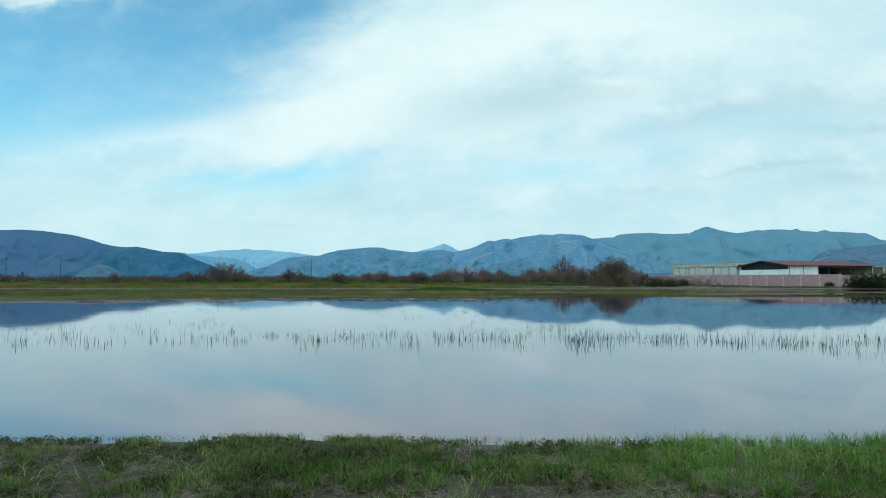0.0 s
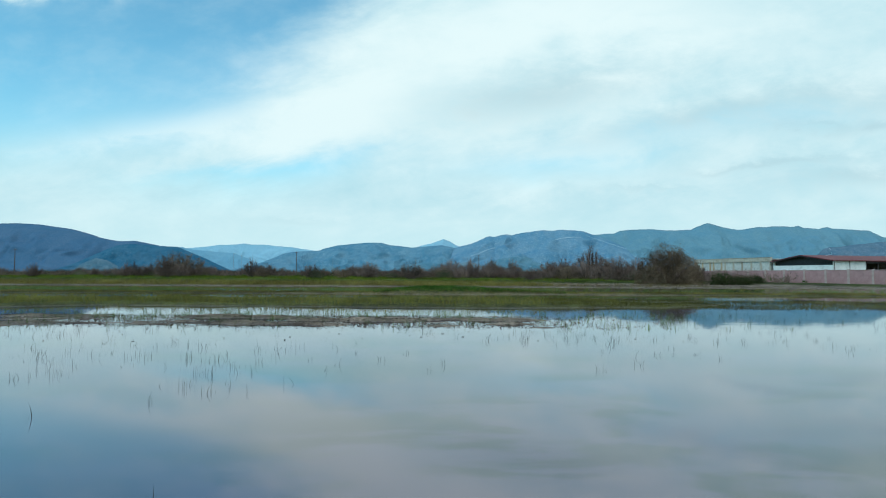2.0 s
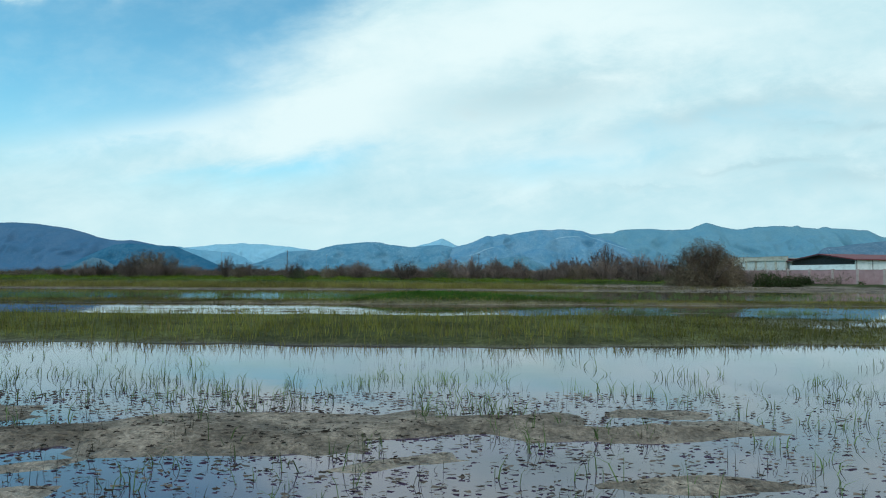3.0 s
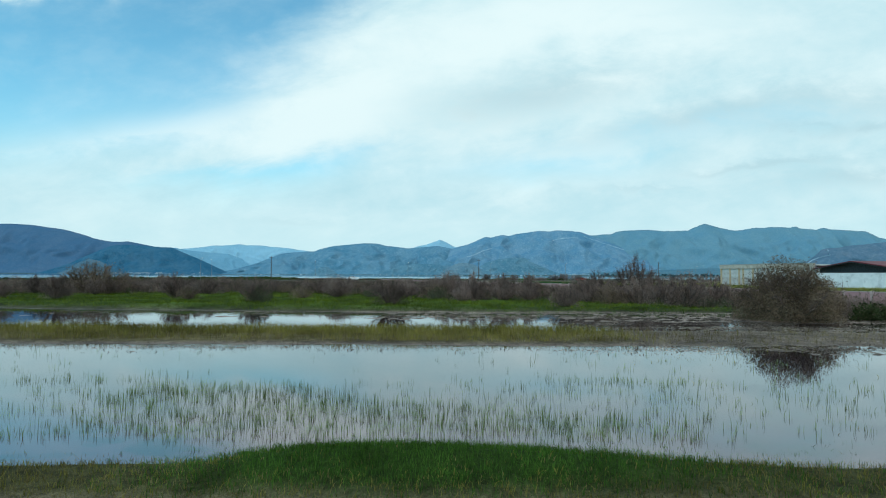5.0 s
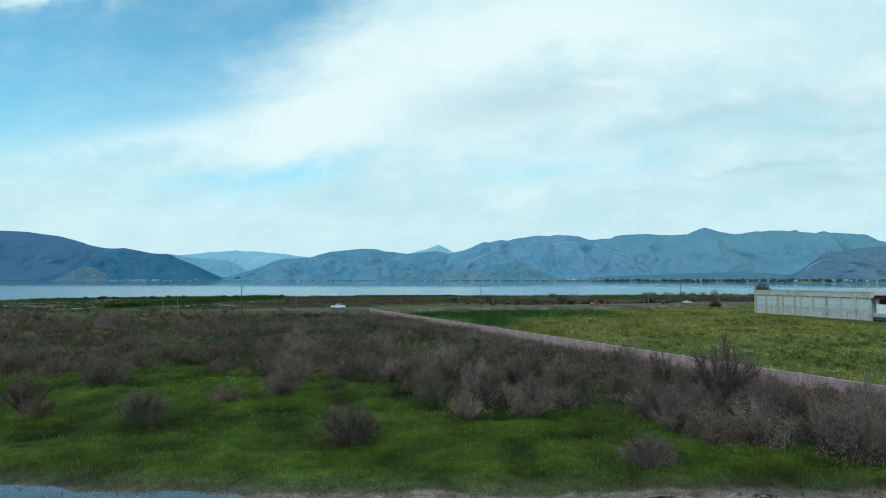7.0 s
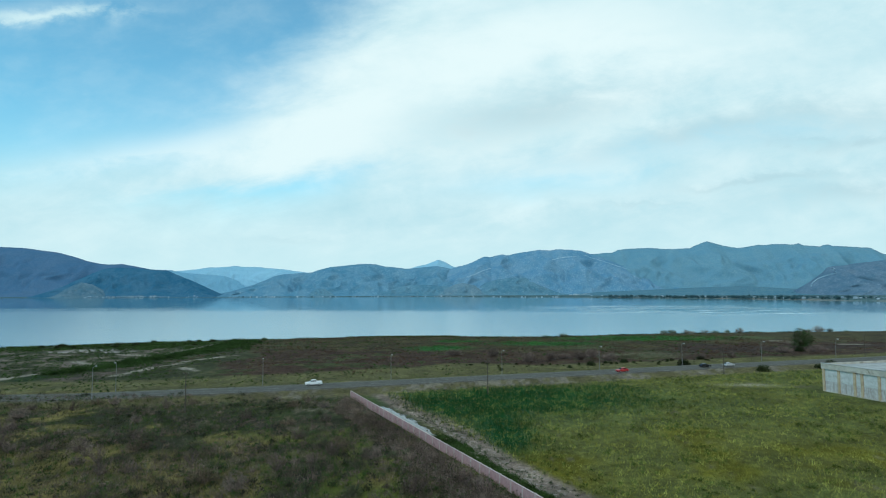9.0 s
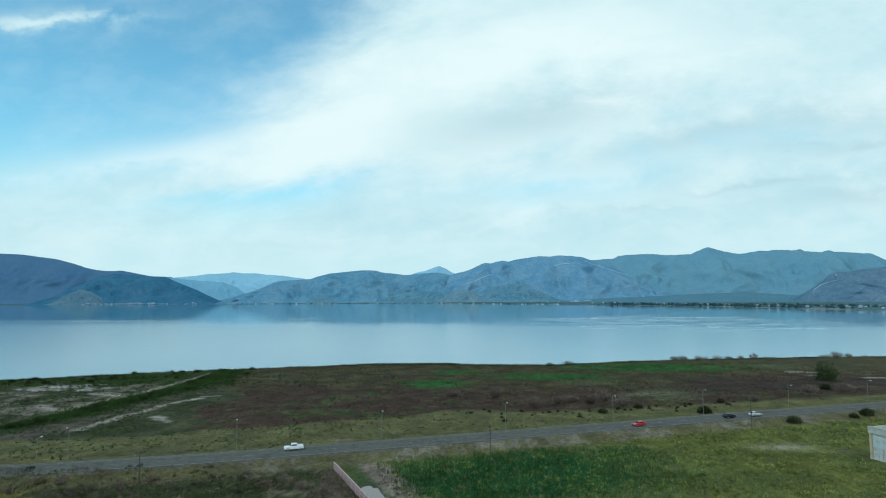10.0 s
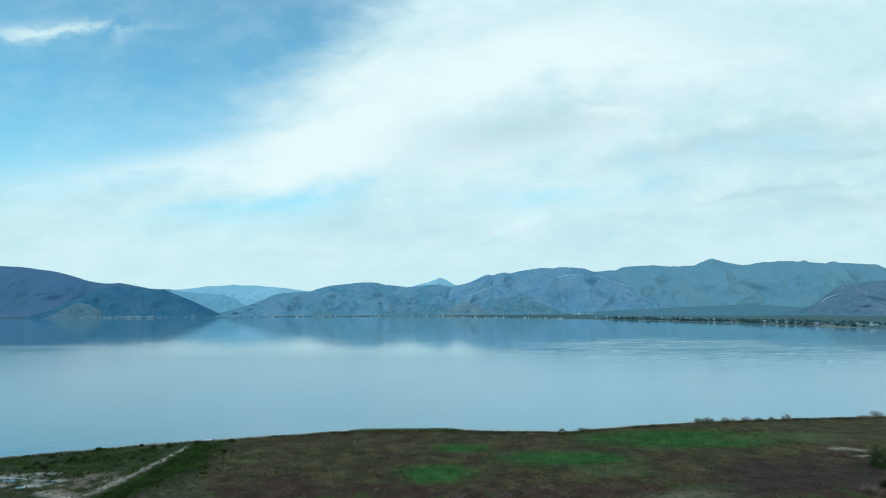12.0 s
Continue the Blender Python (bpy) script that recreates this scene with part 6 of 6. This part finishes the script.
y = 333 + 146 * RNG.random(3000)
x = np.interp(y, *HEDGE) + np.where(RNG.random(3000) < 0.6, RNG.uniform(-4.2, 4.2, 3000), RNG.normal(0, 6.0, 3000)) * (1.0 - 0.5 * step(-y, -345, -333)) + 3 * (vnoise(y, y * 0, 14, 2) - 0.5)
thicket("lakeside_hedge", x, y, 0.7, 2.0, 28, 0.44, G_HEDGE, "dark green hedge-like band beside a sandy track")
y = RNG.uniform(345, 486, 900)
x = np.interp(y, *HEDGE) + RNG.gamma(2.0, 4.0, 900) + 2
k = RNG.random(900) < step(vnoise(x, y, 7, 2), 0.40, 0.56)
thicket("hedge_side_bushes", x[k], y[k], 0.5, 1.7, 40, 0.36, G_HEDGE, "loose green bushes beside the hedge", "bushes")
x, y = scatter(14000, -240, -95, 320, 500, lambda x, y: step(shore_y(x) - y, 4, 12) * step(y - road_y(x), 26, 32) * (0.12 + 0.88 * np.clip((y > 420) + step(shore_y(x) - y, 45, 20), 0, 1)) * step(vnoise(x, y, 8, 2), 0.30, 0.46) * (x < heath_west(y) + 4) * (land(x, y)[0] > 0.1) * (np.abs(x + 127 - 0.1 * (440 - y)) > 3))
thicket("lakeside_scrub", x, y, 0.3, 1.2, 32, 0.40, G_HEDGE, "low dark green scrub between sandy tracks")
x, y = scatter(2600, -240, 60, 295, 360, lambda x, y: step(y - road_y(x), 9, 13) * (1 - step(y - road_y(x) - heath_front(x), -2, 4)) * step(vnoise(x, y, 7, 2) - 0.0012 * x, 0.50, 0.62))
thicket("verge_scrub", x, y, 0.2, 0.7, 22, 0.34, G_HEDGE, "low green scrub on the grass beside the road")
x, y = scatter(6500, -240, 250, 285, 400, lambda x, y: step(y - road_y(x), 9, 12) * (1 - step(y - road_y(x) - heath_front(x), -3, 3)) * step(vnoise(x, y, 5, 3), 0.42, 0.56))
thicket("verge_tussocks", x, y, 0.2, 0.55, 18, 0.26, leafy("verge_tussock", (0.060, 0.066, 0.024), (0.265, 0.250, 0.110)), "rough pale tussocks on the grass beside the road", "grass")
x, y = scatter(1500, -60, 230, 300, 430, lambda x, y: np.exp(-((y - road_y(x) - heath_front(x) + 1.5 + 5 * (vnoise(x, y, 12, 2) - 0.5)) / 1.6) ** 2) * step(vnoise(x, y, 6, 2), 0.40, 0.52))
thicket("heath_edge", x, y, 0.35, 0.9, 30, 0.30, G_DARK, "dark low bushes along the edge of the heath", "heath")
x, y = scatter(7000, -235, -96, 325, 470, lambda x, y: step(y - road_y(x), 20, 28) * step(heath_west(y) - x, -2, 3) * step(vnoise(x, y, 5, 3), 0.50, 0.60) * (land(x, y)[0] > 0.1))
thicket("sand_scrub", x, y, 0.2, 0.7, 22, 0.28, G_HEDGE, "low green clumps on the sandy flat")
x, y = scatter(6500, -110, 250, 330, 515, lambda x, y: step(shore_y(x) - y, 2, 6) * step(y - road_y(x), 26, 34) * step(vnoise(x, y, 14, 2), 0.46, 0.62))
thicket("heath_clumps", x, y, 0.25, 0.8, 22, 0.34, G_HEATH, "rough brown heath clumps by the lake", "heath")
x, y = scatter(3400, -125, 180, 335, 515, lambda x, y: step(shore_y(x) - y, 2, 6) * step(y - road_y(x) - heath_front(x), 0, 3) * step(x - heath_west(y), -4, 2) * step(vnoise(x, y, 9, 2) + 0.0012 * (y - 430), 0.50, 0.64))
thicket("heath_bushes", x, y, 0.3, 0.9, 28, 0.36, G_HEDGE, "dark green low bushes in the heath", "heath")
# fringe of low bushes and a pale reed point on the shore
x = RNG.uniform(-240, 260, 1500)
y = shore_y(x) - RNG.uniform(4.5, 11.0, 1500)
k = RNG.random(1500) < 0.25 + 0.75 * step(vnoise(x, y, 9, 2), 0.42, 0.58)
thicket("shore_fringe", x[k], y[k], 0.4, 1.1, 30, 0.34, G_DARK, "fringe of low dark bushes along the shore", "bushes")
x = RNG.uniform(-50, 14, 5000)
y = 519.5 - 12 * RNG.random(5000) - 5 * step(x, 4, 14) - 3 * step(-x, 42, 50)
x, y = clumped(x, y, 3, 0.3)
turf("shore_reeds", x, y, 0.3, 1.0, 0.05, 0.12, leafy("pale_reed", (0.060, 0.075, 0.030), (0.150, 0.155, 0.070)), "pale olive reeds on a point of the shore", "reeds", 0.4)
x, y = scatter(3500, 68, 108, 368, 392, lambda x, y: np.exp(-(((x - 88) / 17) ** 2 + ((y - 379 - 0.25 * (x - 88)) / 6) ** 2) ** 2))
x, y = clumped(x, y, 3, 0.3)
turf("straw_reeds", x, y, 0.6, 1.5, 0.05, 0.12, leafy("straw_reed", (0.085, 0.085, 0.050), (0.20, 0.19, 0.12)), "pale straw reeds in the heath", "reeds", 0.4)

x, y = scatter(6000, 50, 215, 398, 502, lambda x, y: np.clip(sum(np.exp(-(((x - a) / c) ** 2 + ((y - b) / d) ** 2) ** 2) for a, b, c, d in ((76, 428, 17, 10), (111, 403, 17, 5), (182, 488, 34, 12))), 0, 1) * (0.2 + 0.8 * step(vnoise(x, y, 5, 2), 0.42, 0.56)))
x, y = clumped(x, y, 3, 0.3)
turf("pale_rushes", x, y, 0.3, 1.0, 0.05, 0.11, leafy("pale_rush", (0.045, 0.075, 0.028), (0.150, 0.185, 0.085)), "pale green rushes in the heath by the lake", "reeds", 0.4)

# bushes along wall, road and shore
D_BUSH = shrub("dark_bush", "small dark green rounded bush", "bush", 21, 1.7, 1.7, 9, 250, 1300, 0.25, G_TWIG, G_DARK, "dark bushes", low=0.02, dome=0.75)
first = True
row = [(63.5 + 2.5 * i, 91.0 + random.uniform(-0.7, 0.7), random.uniform(1.15, 1.5)) for i in range(13)]
row += [(60.0, 92.5, 0.45), (38.0, 107.5, 1.0), (41.5, 109, 0.85), (45, 112, 0.7)]
row += [(3 + 2.9 * i + random.uniform(-1.2, 1.2), float(road_y(3 + 2.9 * i)) + float(heath_front(3 + 2.9 * i)) - 3 + random.uniform(-4, 4), random.uniform(0.22, 0.5)) for i in range(40)]
row += [(-40 + random.uniform(0, 150), 0, random.uniform(0.35, 0.6)) for i in range(10)]
row += [(118.7, 336, 1.5), (144, 344, 1.0), (150.2, 346.5, 1.5), (96.5, 352.5, 1.6), (75.8, 361, 1.0), (111, 371, 1.0), (172.7, 403, 1.5), (60, 352, 1.1)]
row += [(random.uniform(-215, -100), 0.0, random.uniform(0.6, 1.2)) for i in range(34)]
for x, y, s in row:
    if y == 0:
        y = float(shore_y(np.array([x]))[0]) - random.uniform(4, 42) if x < -95 else float(road_y(x)) + random.uniform(17, 30)
    if first:
        D_BUSH.matrix_basis = plant(D_BUSH, x, y, s) @ Matrix.Diagonal((s, s, s, 1))
        first = False
    else:
        o = copy_thing(D_BUSH, Matrix())
        o.matrix_basis = plant(o, x, y, s) @ Matrix.Diagonal((s, s, s, 1))
for x, y, s in ((156, 531, 1.3), (162, 532, 1.5), (172, 531, 1.4), (177, 532, 1.0), (186, 534, 1.2), (194, 535, 1.6), (202, 535, 1.3), (211, 535, 1.3), (219, 535, 0.9), (70, 511, 0.9), (81, 507, 1.3),
                (262, 540, 1.4), (270, 541, 1.5), (279, 542, 1.3), (290, 541, 1.4), (-50, 512, 0.6), (7, 387, 1.1), (25, 386, 1.5), (38, 366, 1.2), (48, 371, 1.1), (54, 376, 1.5), (60, 370, 1.5), (67, 378, 1.4), (71, 365, 1.2), (160, 394, 1.3), (178, 399, 1.5), (112, 372, 1.0), (125, 372, 1.1)):
    o = copy_thing(T_GREY if y < 500 else random.choice((T_SAGE, T_SAGE, L_RUST)), Matrix())
    s *= random.uniform(0.75, 1.25)
    tall = random.uniform(0.7, 1.35)
    o.matrix_basis = plant(o, x, y, s, None, tall) @ Matrix.Diagonal((s * random.uniform(1.0, 1.6), s, s * tall, 1))

tree = shrub("lakeside_tree", "dark green lakeside tree with a spreading crown", "tree", 31, 9.2, 5.4, 22, 2600, 8000, 0.42, G_TWIG, G_HEDGE, low=0.25, dome=0.35)
tree.matrix_basis = Matrix.Translation((190.5, 430, 0.2))


# ---------------------------------------------------------------- street lamps and wooden poles
def street_lamp():
    e = thing("street_lamp", "tall galvanised street lamp with a single arm", "street lamp", None, "street lamps along the road")
    part("base", tube([(0, 0, -0.4), (0, 0, 0.5)], [0.13, 0.13], 10), M_GALV, e)
    part("pole", tube([(0, 0, 0.5), (0, 0, 4), (0, 0, 8.2)], [0.075, 0.062, 0.045], 10), M_GALV, e)
    part("arm", tube([(0, 0, 8.15), (0, -0.25, 8.42), (0, -1.1, 8.55)], [0.045, 0.04, 0.035], 8), M_GALV, e)
    head = part("lamp_head", box((0.26, 0.75, 0.13), (0, -1.45, 8.56), 0.05), M_WHITE, e, "pale lamp head")
    part("lens", box((0.22, 0.6, 0.05), (0, -1.45, 8.47), 0.02), M_GALV, head)
    return e


lamp = street_lamp()
lamps = [(-92.6, 292.5), (-53.0, 302.0), (-14.9, 314.5), (22.5, 325.5), (59.0, 335.8), (93.8, 347.2), (132.0, 361.5), (170.0, 373.0), (209, 385)]
for i, (x, y) in enumerate(lamps):
    x_dir = math.atan2(float(road_y(x + 5) - road_y(x - 5)), 10)
    m = Matrix.Translation((x, y, ground_z(x, y))) @ Matrix.Rotation(x_dir, 4, "Z")
    if i:
        copy_thing(lamp, m)
    else:
        lamp.matrix_basis = m
copy_thing(lamp, Matrix.Translation((-91.5, 279.0, ground_z(-91.5, 279.0))) @ Matrix.Rotation(math.pi, 4, "Z"))


def wooden_pole():
    e = thing("utility_pole", "weathered wooden utility pole with a crossarm", "utility pole", None, "utility poles")
    part("pole", tube([(0, 0, -0.5), (0, 0, 5), (0, 0, 9.9)], [0.17, 0.14, 0.10], 10), M_WOOD, e)
    part("crossarm", box((1.3, 0.10, 0.12), (0, 0, 9.45), 0.01), M_WOOD, e)
    for k in (-0.55, 0.0, 0.55):
        part("insulator", tube([(k, 0, 9.5 if k else 9.85), (k, 0, 9.72 if k else 10.1)], [0.05, 0.04], 8), M_GALV, e)
    return e


pole = wooden_pole()
for i, (x, y) in enumerate([(-60.9, 265.7), (14.8, 290.0), (100.5, 328.0), (-161, 245), (-181, 241), (181.8, 372)]):
    m = Matrix.Translation((x, y, ground_z(x, y))) @ Matrix.Rotation(0.25 + 0.1 * i, 4, "Z")
    if i:
        copy_thing(pole, m)
    else:
        pole.matrix_basis = m

# ---------------------------------------------------------------- vehicles on the road
M_GLASS = surface("dark_car_glass", (0.015, 0.018, 0.02), (0.025, 0.028, 0.03), 2.0, 0.1, relief=0, spec=0.6)
M_TYRE = surface("tyre_rubber", (0.018, 0.018, 0.018), (0.03, 0.03, 0.03), 5.0, 0.9, relief=0)
M_RIM = surface("wheel_rim", (0.4, 0.4, 0.41), (0.5, 0.5, 0.51), 5.0, 0.4, 0.6, relief=0)
M_LIGHT = surface("headlight", (0.7, 0.7, 0.68), (0.8, 0.8, 0.78), 5.0, 0.2, relief=0)


def wheel(parent, x, y, r=0.36):
    w_ = part("wheel", tube([(x, y - 0.11, r), (x, y + 0.11, r)], [r, r], 18), M_TYRE, parent, "black tyre")
    s = 1 if y > 0 else -1
    part("rim", tube([(x, y + s * 0.10, r), (x, y + s * 0.125, r)], [r * 0.6, r * 0.55], 14), M_RIM, w_)


def body_shell(outline, width, tuck=0.12):
    """A side outline drawn out to a width, its top narrowed."""
    bm = extrude_outline(outline, width)
    bmesh.ops.translate(bm, verts=bm.verts, vec=(0, -width / 2, 0))
    top = max(z for _, z in outline)
    for v in bm.verts:
        k = max(0.0, (v.co.z - 0.95) / max(0.05, top - 0.95))
        v.co.y *= 1 - tuck * k
    bmesh.ops.bevel(bm, geom=list(bm.edges), offset=0.035, segments=2, affect="EDGES")
    return bm


def pickup(paint, label):
    e = thing("pickup_truck", label, "pickup truck")
    part("body", body_shell([(-2.55, 0.45), (2.45, 0.42), (2.55, 0.75), (2.45, 1.02), (1.15, 1.12), (-2.5, 1.10)], 1.80, 0.0), paint, e)
    cab = part("cab", body_shell([(1.2, 1.08), (0.55, 1.72), (-0.75, 1.76), (-1.05, 1.08)], 1.66, 0.14), paint, e)
    for s in (-1, 1):
        b = extrude_outline([(0.98, 1.15), (0.50, 1.62), (-0.10, 1.64), (-0.10, 1.15)], 0.02)
        o = part("side_window", b, M_GLASS, cab)
        o.location.y = s * 0.775 - 0.01
        o.rotation_euler.x = s * 0.0
        b = extrude_outline([(-0.18, 1.15), (-0.18, 1.64), (-0.68, 1.65), (-0.88, 1.15)], 0.02)
        part("side_window", b, M_GLASS, cab).location.y = s * 0.775 - 0.01
        part("headlight", box((0.12, 0.34, 0.16), (2.46, s * 0.68, 0.88), 0.03), M_LIGHT, e)
        part("bed_side", box((1.5, 0.07, 0.16), (-1.75, s * 0.85, 1.17), 0.02), paint, e)
        for x in (1.6, -1.6):
            wheel(e, x, s * 0.80)
    part("windscreen", box((0.03, 1.30, 0.74), (0, 0, 0), 0.01), M_GLASS, cab).matrix_basis = Matrix.Translation((0.93, 0, 1.42)) @ Matrix.Rotation(radians(-45), 4, "Y")
    part("bumper", box((0.16, 1.74, 0.2), (2.52, 0, 0.55), 0.04), M_DARK, e)
    part("bumper", box((0.16, 1.74, 0.2), (-2.56, 0, 0.6), 0.04), M_DARK, e)
    return e


def car(name, paint, label):
    e = thing(name, label, "car")
    part("body", body_shell([(-2.05, 0.35), (2.05, 0.33), (2.12, 0.62), (1.95, 0.82), (1.0, 0.95), (-1.95, 1.0), (-2.12, 0.7)], 1.72, 0.0), paint, e)
    top = part("roof", body_shell([(1.05, 0.92), (0.25, 1.43), (-1.05, 1.45), (-1.95, 0.96)], 1.56, 0.16), paint, e)
    for s in (-1, 1):
        b = extrude_outline([(0.82, 1.0), (0.22, 1.36), (-1.0, 1.38), (-1.6, 1.0)], 0.02)
        part("side_window", b, M_GLASS, top).location.y = s * 0.725 - 0.01
        part("headlight", box((0.14, 0.34, 0.14), (2.0, s * 0.62, 0.68), 0.03), M_LIGHT, e)
        for x in (1.3, -1.3):
            wheel(e, x, s * 0.76, 0.31)
    part("windscreen", box((0.03, 1.2, 0.82), (0, 0, 0), 0.01), M_GLASS, top).matrix_basis = Matrix.Translation((0.67, 0, 1.19)) @ Matrix.Rotation(radians(-57), 4, "Y")
    part("rear_window", box((0.03, 1.15, 0.8), (0, 0, 0), 0.01), M_GLASS, top).matrix_basis = Matrix.Translation((-1.52, 0, 1.22)) @ Matrix.Rotation(radians(61), 4, "Y")
    return e


def on_road(ob, x, off, back=False):
    a = math.atan2(float(road_y(x + 3) - road_y(x - 3)), 6)
    n = Vector((-math.sin(a), math.cos(a)))
    ob.matrix_basis = Matrix.Translation((x + n.x * off, float(road_y(x)) + n.y * off, 1.5)) @ Matrix.Rotation(a + (math.pi if back else 0), 4, "Z")


P_WHITE = surface("white_car_paint", (0.68, 0.69, 0.70), (0.74, 0.75, 0.76), 1.0, 0.3, relief=0, spec=0.5)
P_RED = surface("red_car_paint", (0.42, 0.02, 0.025), (0.5, 0.03, 0.035), 1.0, 0.3, relief=0, spec=0.5)
P_BLACK = surface("black_car_paint", (0.012, 0.012, 0.014), (0.02, 0.02, 0.022), 1.0, 0.25, relief=0, spec=0.5)
P_SILVER = surface("silver_car_paint", (0.5, 0.51, 0.52), (0.58, 0.59, 0.6), 1.0, 0.3, 0.3, relief=0, spec=0.5)
on_road(pickup(P_WHITE, "white double-cab pickup truck driving on the road"), -36.6, 1.9, True)
on_road(car("hatchback", P_RED, "small red hatchback on the asphalt road"), 64.1, -2.0, True)
on_road(car("sedan", P_BLACK, "black car on the asphalt road"), 98.4, -1.6)
on_road(car("sedan", P_SILVER, "pale silver car on the asphalt road"), 108.6, -2.0)

def rowing_boat():
    e = thing("boat", "small white wooden boat drawn up on the lake shore", "boat")
    bm = bmesh.new()
    rows = []
    for k in range(9):
        u = -1 + 2 * k / 8
        w_ = 0.85 * (1 - max(0.0, u) ** 3 * 0.95) * (1 - max(0.0, -u) ** 4 * 0.35)
        h_ = 0.62 + 0.22 * u * u
        rows.append([bm.verts.new((2.3 * u, s * w_ * q, z)) for s, q, z in ((-1, 1, h_), (-1, 0.75, 0.22), (-1, 0.15, 0.02), (1, 0.15, 0.02), (1, 0.75, 0.22), (1, 1, h_), (1, 0.9, h_), (1, 0.66, 0.27), (-1, 0.66, 0.27), (-1, 0.9, h_))])
    for a, b in zip(rows, rows[1:]):
        for i in range(10):
            j = (i + 1) % 10
            bm.faces.new((a[i], b[i], b[j], a[j]))
    bm.faces.new(rows[0])
    bm.faces.new(rows[-1][::-1])
    part("hull", bm, P_WHITE, e)
    for u in (-0.9, 0.4):
        part("thwart", box((0.28, 1.35, 0.05), (u, 0, 0.46), 0.01), M_WOOD, e, "brown wooden seat board")
    return e


boat = rowing_boat()
boat.matrix_basis = Matrix.Translation((-121.5, 488.6, ground_z(-121.5, 488.6) - 0.02)) @ Matrix.Rotation(0.5, 4, "Z") @ Matrix.Rotation(0.16, 4, "X")

# ---------------------------------------------------------------- far shore: villages and trees, too small to pick apart
def hamlet(name, n, spot, s0, s1, mat, label, category):
    verts, faces = [], []
    base = np.array([(-1, -1, 0), (1, -1, 0), (1, 1, 0), (-1, 1, 0), (-1, -1, 1), (1, -1, 1), (1, 1, 1), (-1, 1, 1), (0, -1, 1.45), (0, 1, 1.45)])
    tri = np.array([(0, 1, 5), (0, 5, 4), (1, 2, 6), (1, 6, 5), (2, 3, 7), (2, 7, 6), (3, 0, 4), (3, 4, 7), (4, 5, 8), (6, 7, 9), (5, 6, 9), (5, 9, 8), (7, 4, 8), (7, 8, 9)])
    for i in range(n):
        x, y, z = spot()
        s = random.uniform(s0, s1)
        a = random.random() * 3.14
        r = np.array([[math.cos(a), -math.sin(a), 0], [math.sin(a), math.cos(a), 0], [0, 0, 1]])
        verts.append((base * [s, s * random.uniform(0.7, 1.6), s * random.uniform(0.8, 1.5)]) @ r.T + [x, y, z])
        faces.append(tri + 10 * i)
    return tagged(raw(name, np.concatenate(verts), np.concatenate(faces), mat), label, category, kind="stuff")


def on_shore(x, back):
    y = float(far_shore_y(np.array([x]))[0]) + back
    return x, y, min(6.0, back * 0.03) - 0.5


# house walls dimmed and blued: haze put into their colour
M_HOUSE = surface("hazed_house", (0.20, 0.28, 0.34), (0.36, 0.44, 0.49), 0.02, 0.9, relief=0)
M_VILLAGE = surface("hazed_village_wall", (0.20, 0.29, 0.35), (0.36, 0.43, 0.48), 0.02, 0.9, relief=0)
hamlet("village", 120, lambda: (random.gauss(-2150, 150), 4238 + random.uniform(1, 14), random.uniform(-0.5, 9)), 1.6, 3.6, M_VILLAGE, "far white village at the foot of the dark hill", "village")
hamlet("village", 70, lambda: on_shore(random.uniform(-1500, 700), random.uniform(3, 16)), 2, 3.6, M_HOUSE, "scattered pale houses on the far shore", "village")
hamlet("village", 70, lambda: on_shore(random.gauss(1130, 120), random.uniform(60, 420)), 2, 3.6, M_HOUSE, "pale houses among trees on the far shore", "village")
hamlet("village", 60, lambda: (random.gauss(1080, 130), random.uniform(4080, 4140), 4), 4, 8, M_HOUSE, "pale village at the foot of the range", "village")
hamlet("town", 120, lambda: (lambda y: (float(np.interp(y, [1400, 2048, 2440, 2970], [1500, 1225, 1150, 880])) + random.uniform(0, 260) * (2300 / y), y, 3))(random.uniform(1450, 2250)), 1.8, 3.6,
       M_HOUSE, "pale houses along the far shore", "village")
# tree tones likewise blued by painted haze
G_FAR = leafy("hazed_tree", (0.040, 0.100, 0.120), (0.085, 0.155, 0.170), 0.9, 0.0)


def grove(name, n, spot, h0, h1, label):
    xs_, ys_, zs_ = np.array([spot() for _ in range(n)]).T
    k = 46
    h = np.repeat(np.random.uniform(h0, h1, n), k)
    u = RNG.normal(0, 1, (n * k, 3))
    u /= np.linalg.norm(u, axis=1)[:, None]
    u *= RNG.uniform(0.5, 1.0, n * k)[:, None]
    c = np.stack([np.repeat(xs_, k) + u[:, 0] * h * 0.6, np.repeat(ys_, k) + u[:, 1] * h * 0.5, np.repeat(zs_, k) + h * (0.5 + 0.5 * u[:, 2])], 1)
    e1, e2 = RNG.normal(0, 1, (n * k, 3)), RNG.normal(0, 1, (n * k, 3))
    e1, e2 = e1 * (h * 0.22)[:, None], e2 * (h * 0.16)[:, None]
    v = np.stack([c - e2, c + e2, c + e1], 1).reshape(-1, 3)
    return tagged(raw(name, v, np.arange(n * k * 3).reshape(-1, 3), G_FAR), label, "trees", kind="stuff")


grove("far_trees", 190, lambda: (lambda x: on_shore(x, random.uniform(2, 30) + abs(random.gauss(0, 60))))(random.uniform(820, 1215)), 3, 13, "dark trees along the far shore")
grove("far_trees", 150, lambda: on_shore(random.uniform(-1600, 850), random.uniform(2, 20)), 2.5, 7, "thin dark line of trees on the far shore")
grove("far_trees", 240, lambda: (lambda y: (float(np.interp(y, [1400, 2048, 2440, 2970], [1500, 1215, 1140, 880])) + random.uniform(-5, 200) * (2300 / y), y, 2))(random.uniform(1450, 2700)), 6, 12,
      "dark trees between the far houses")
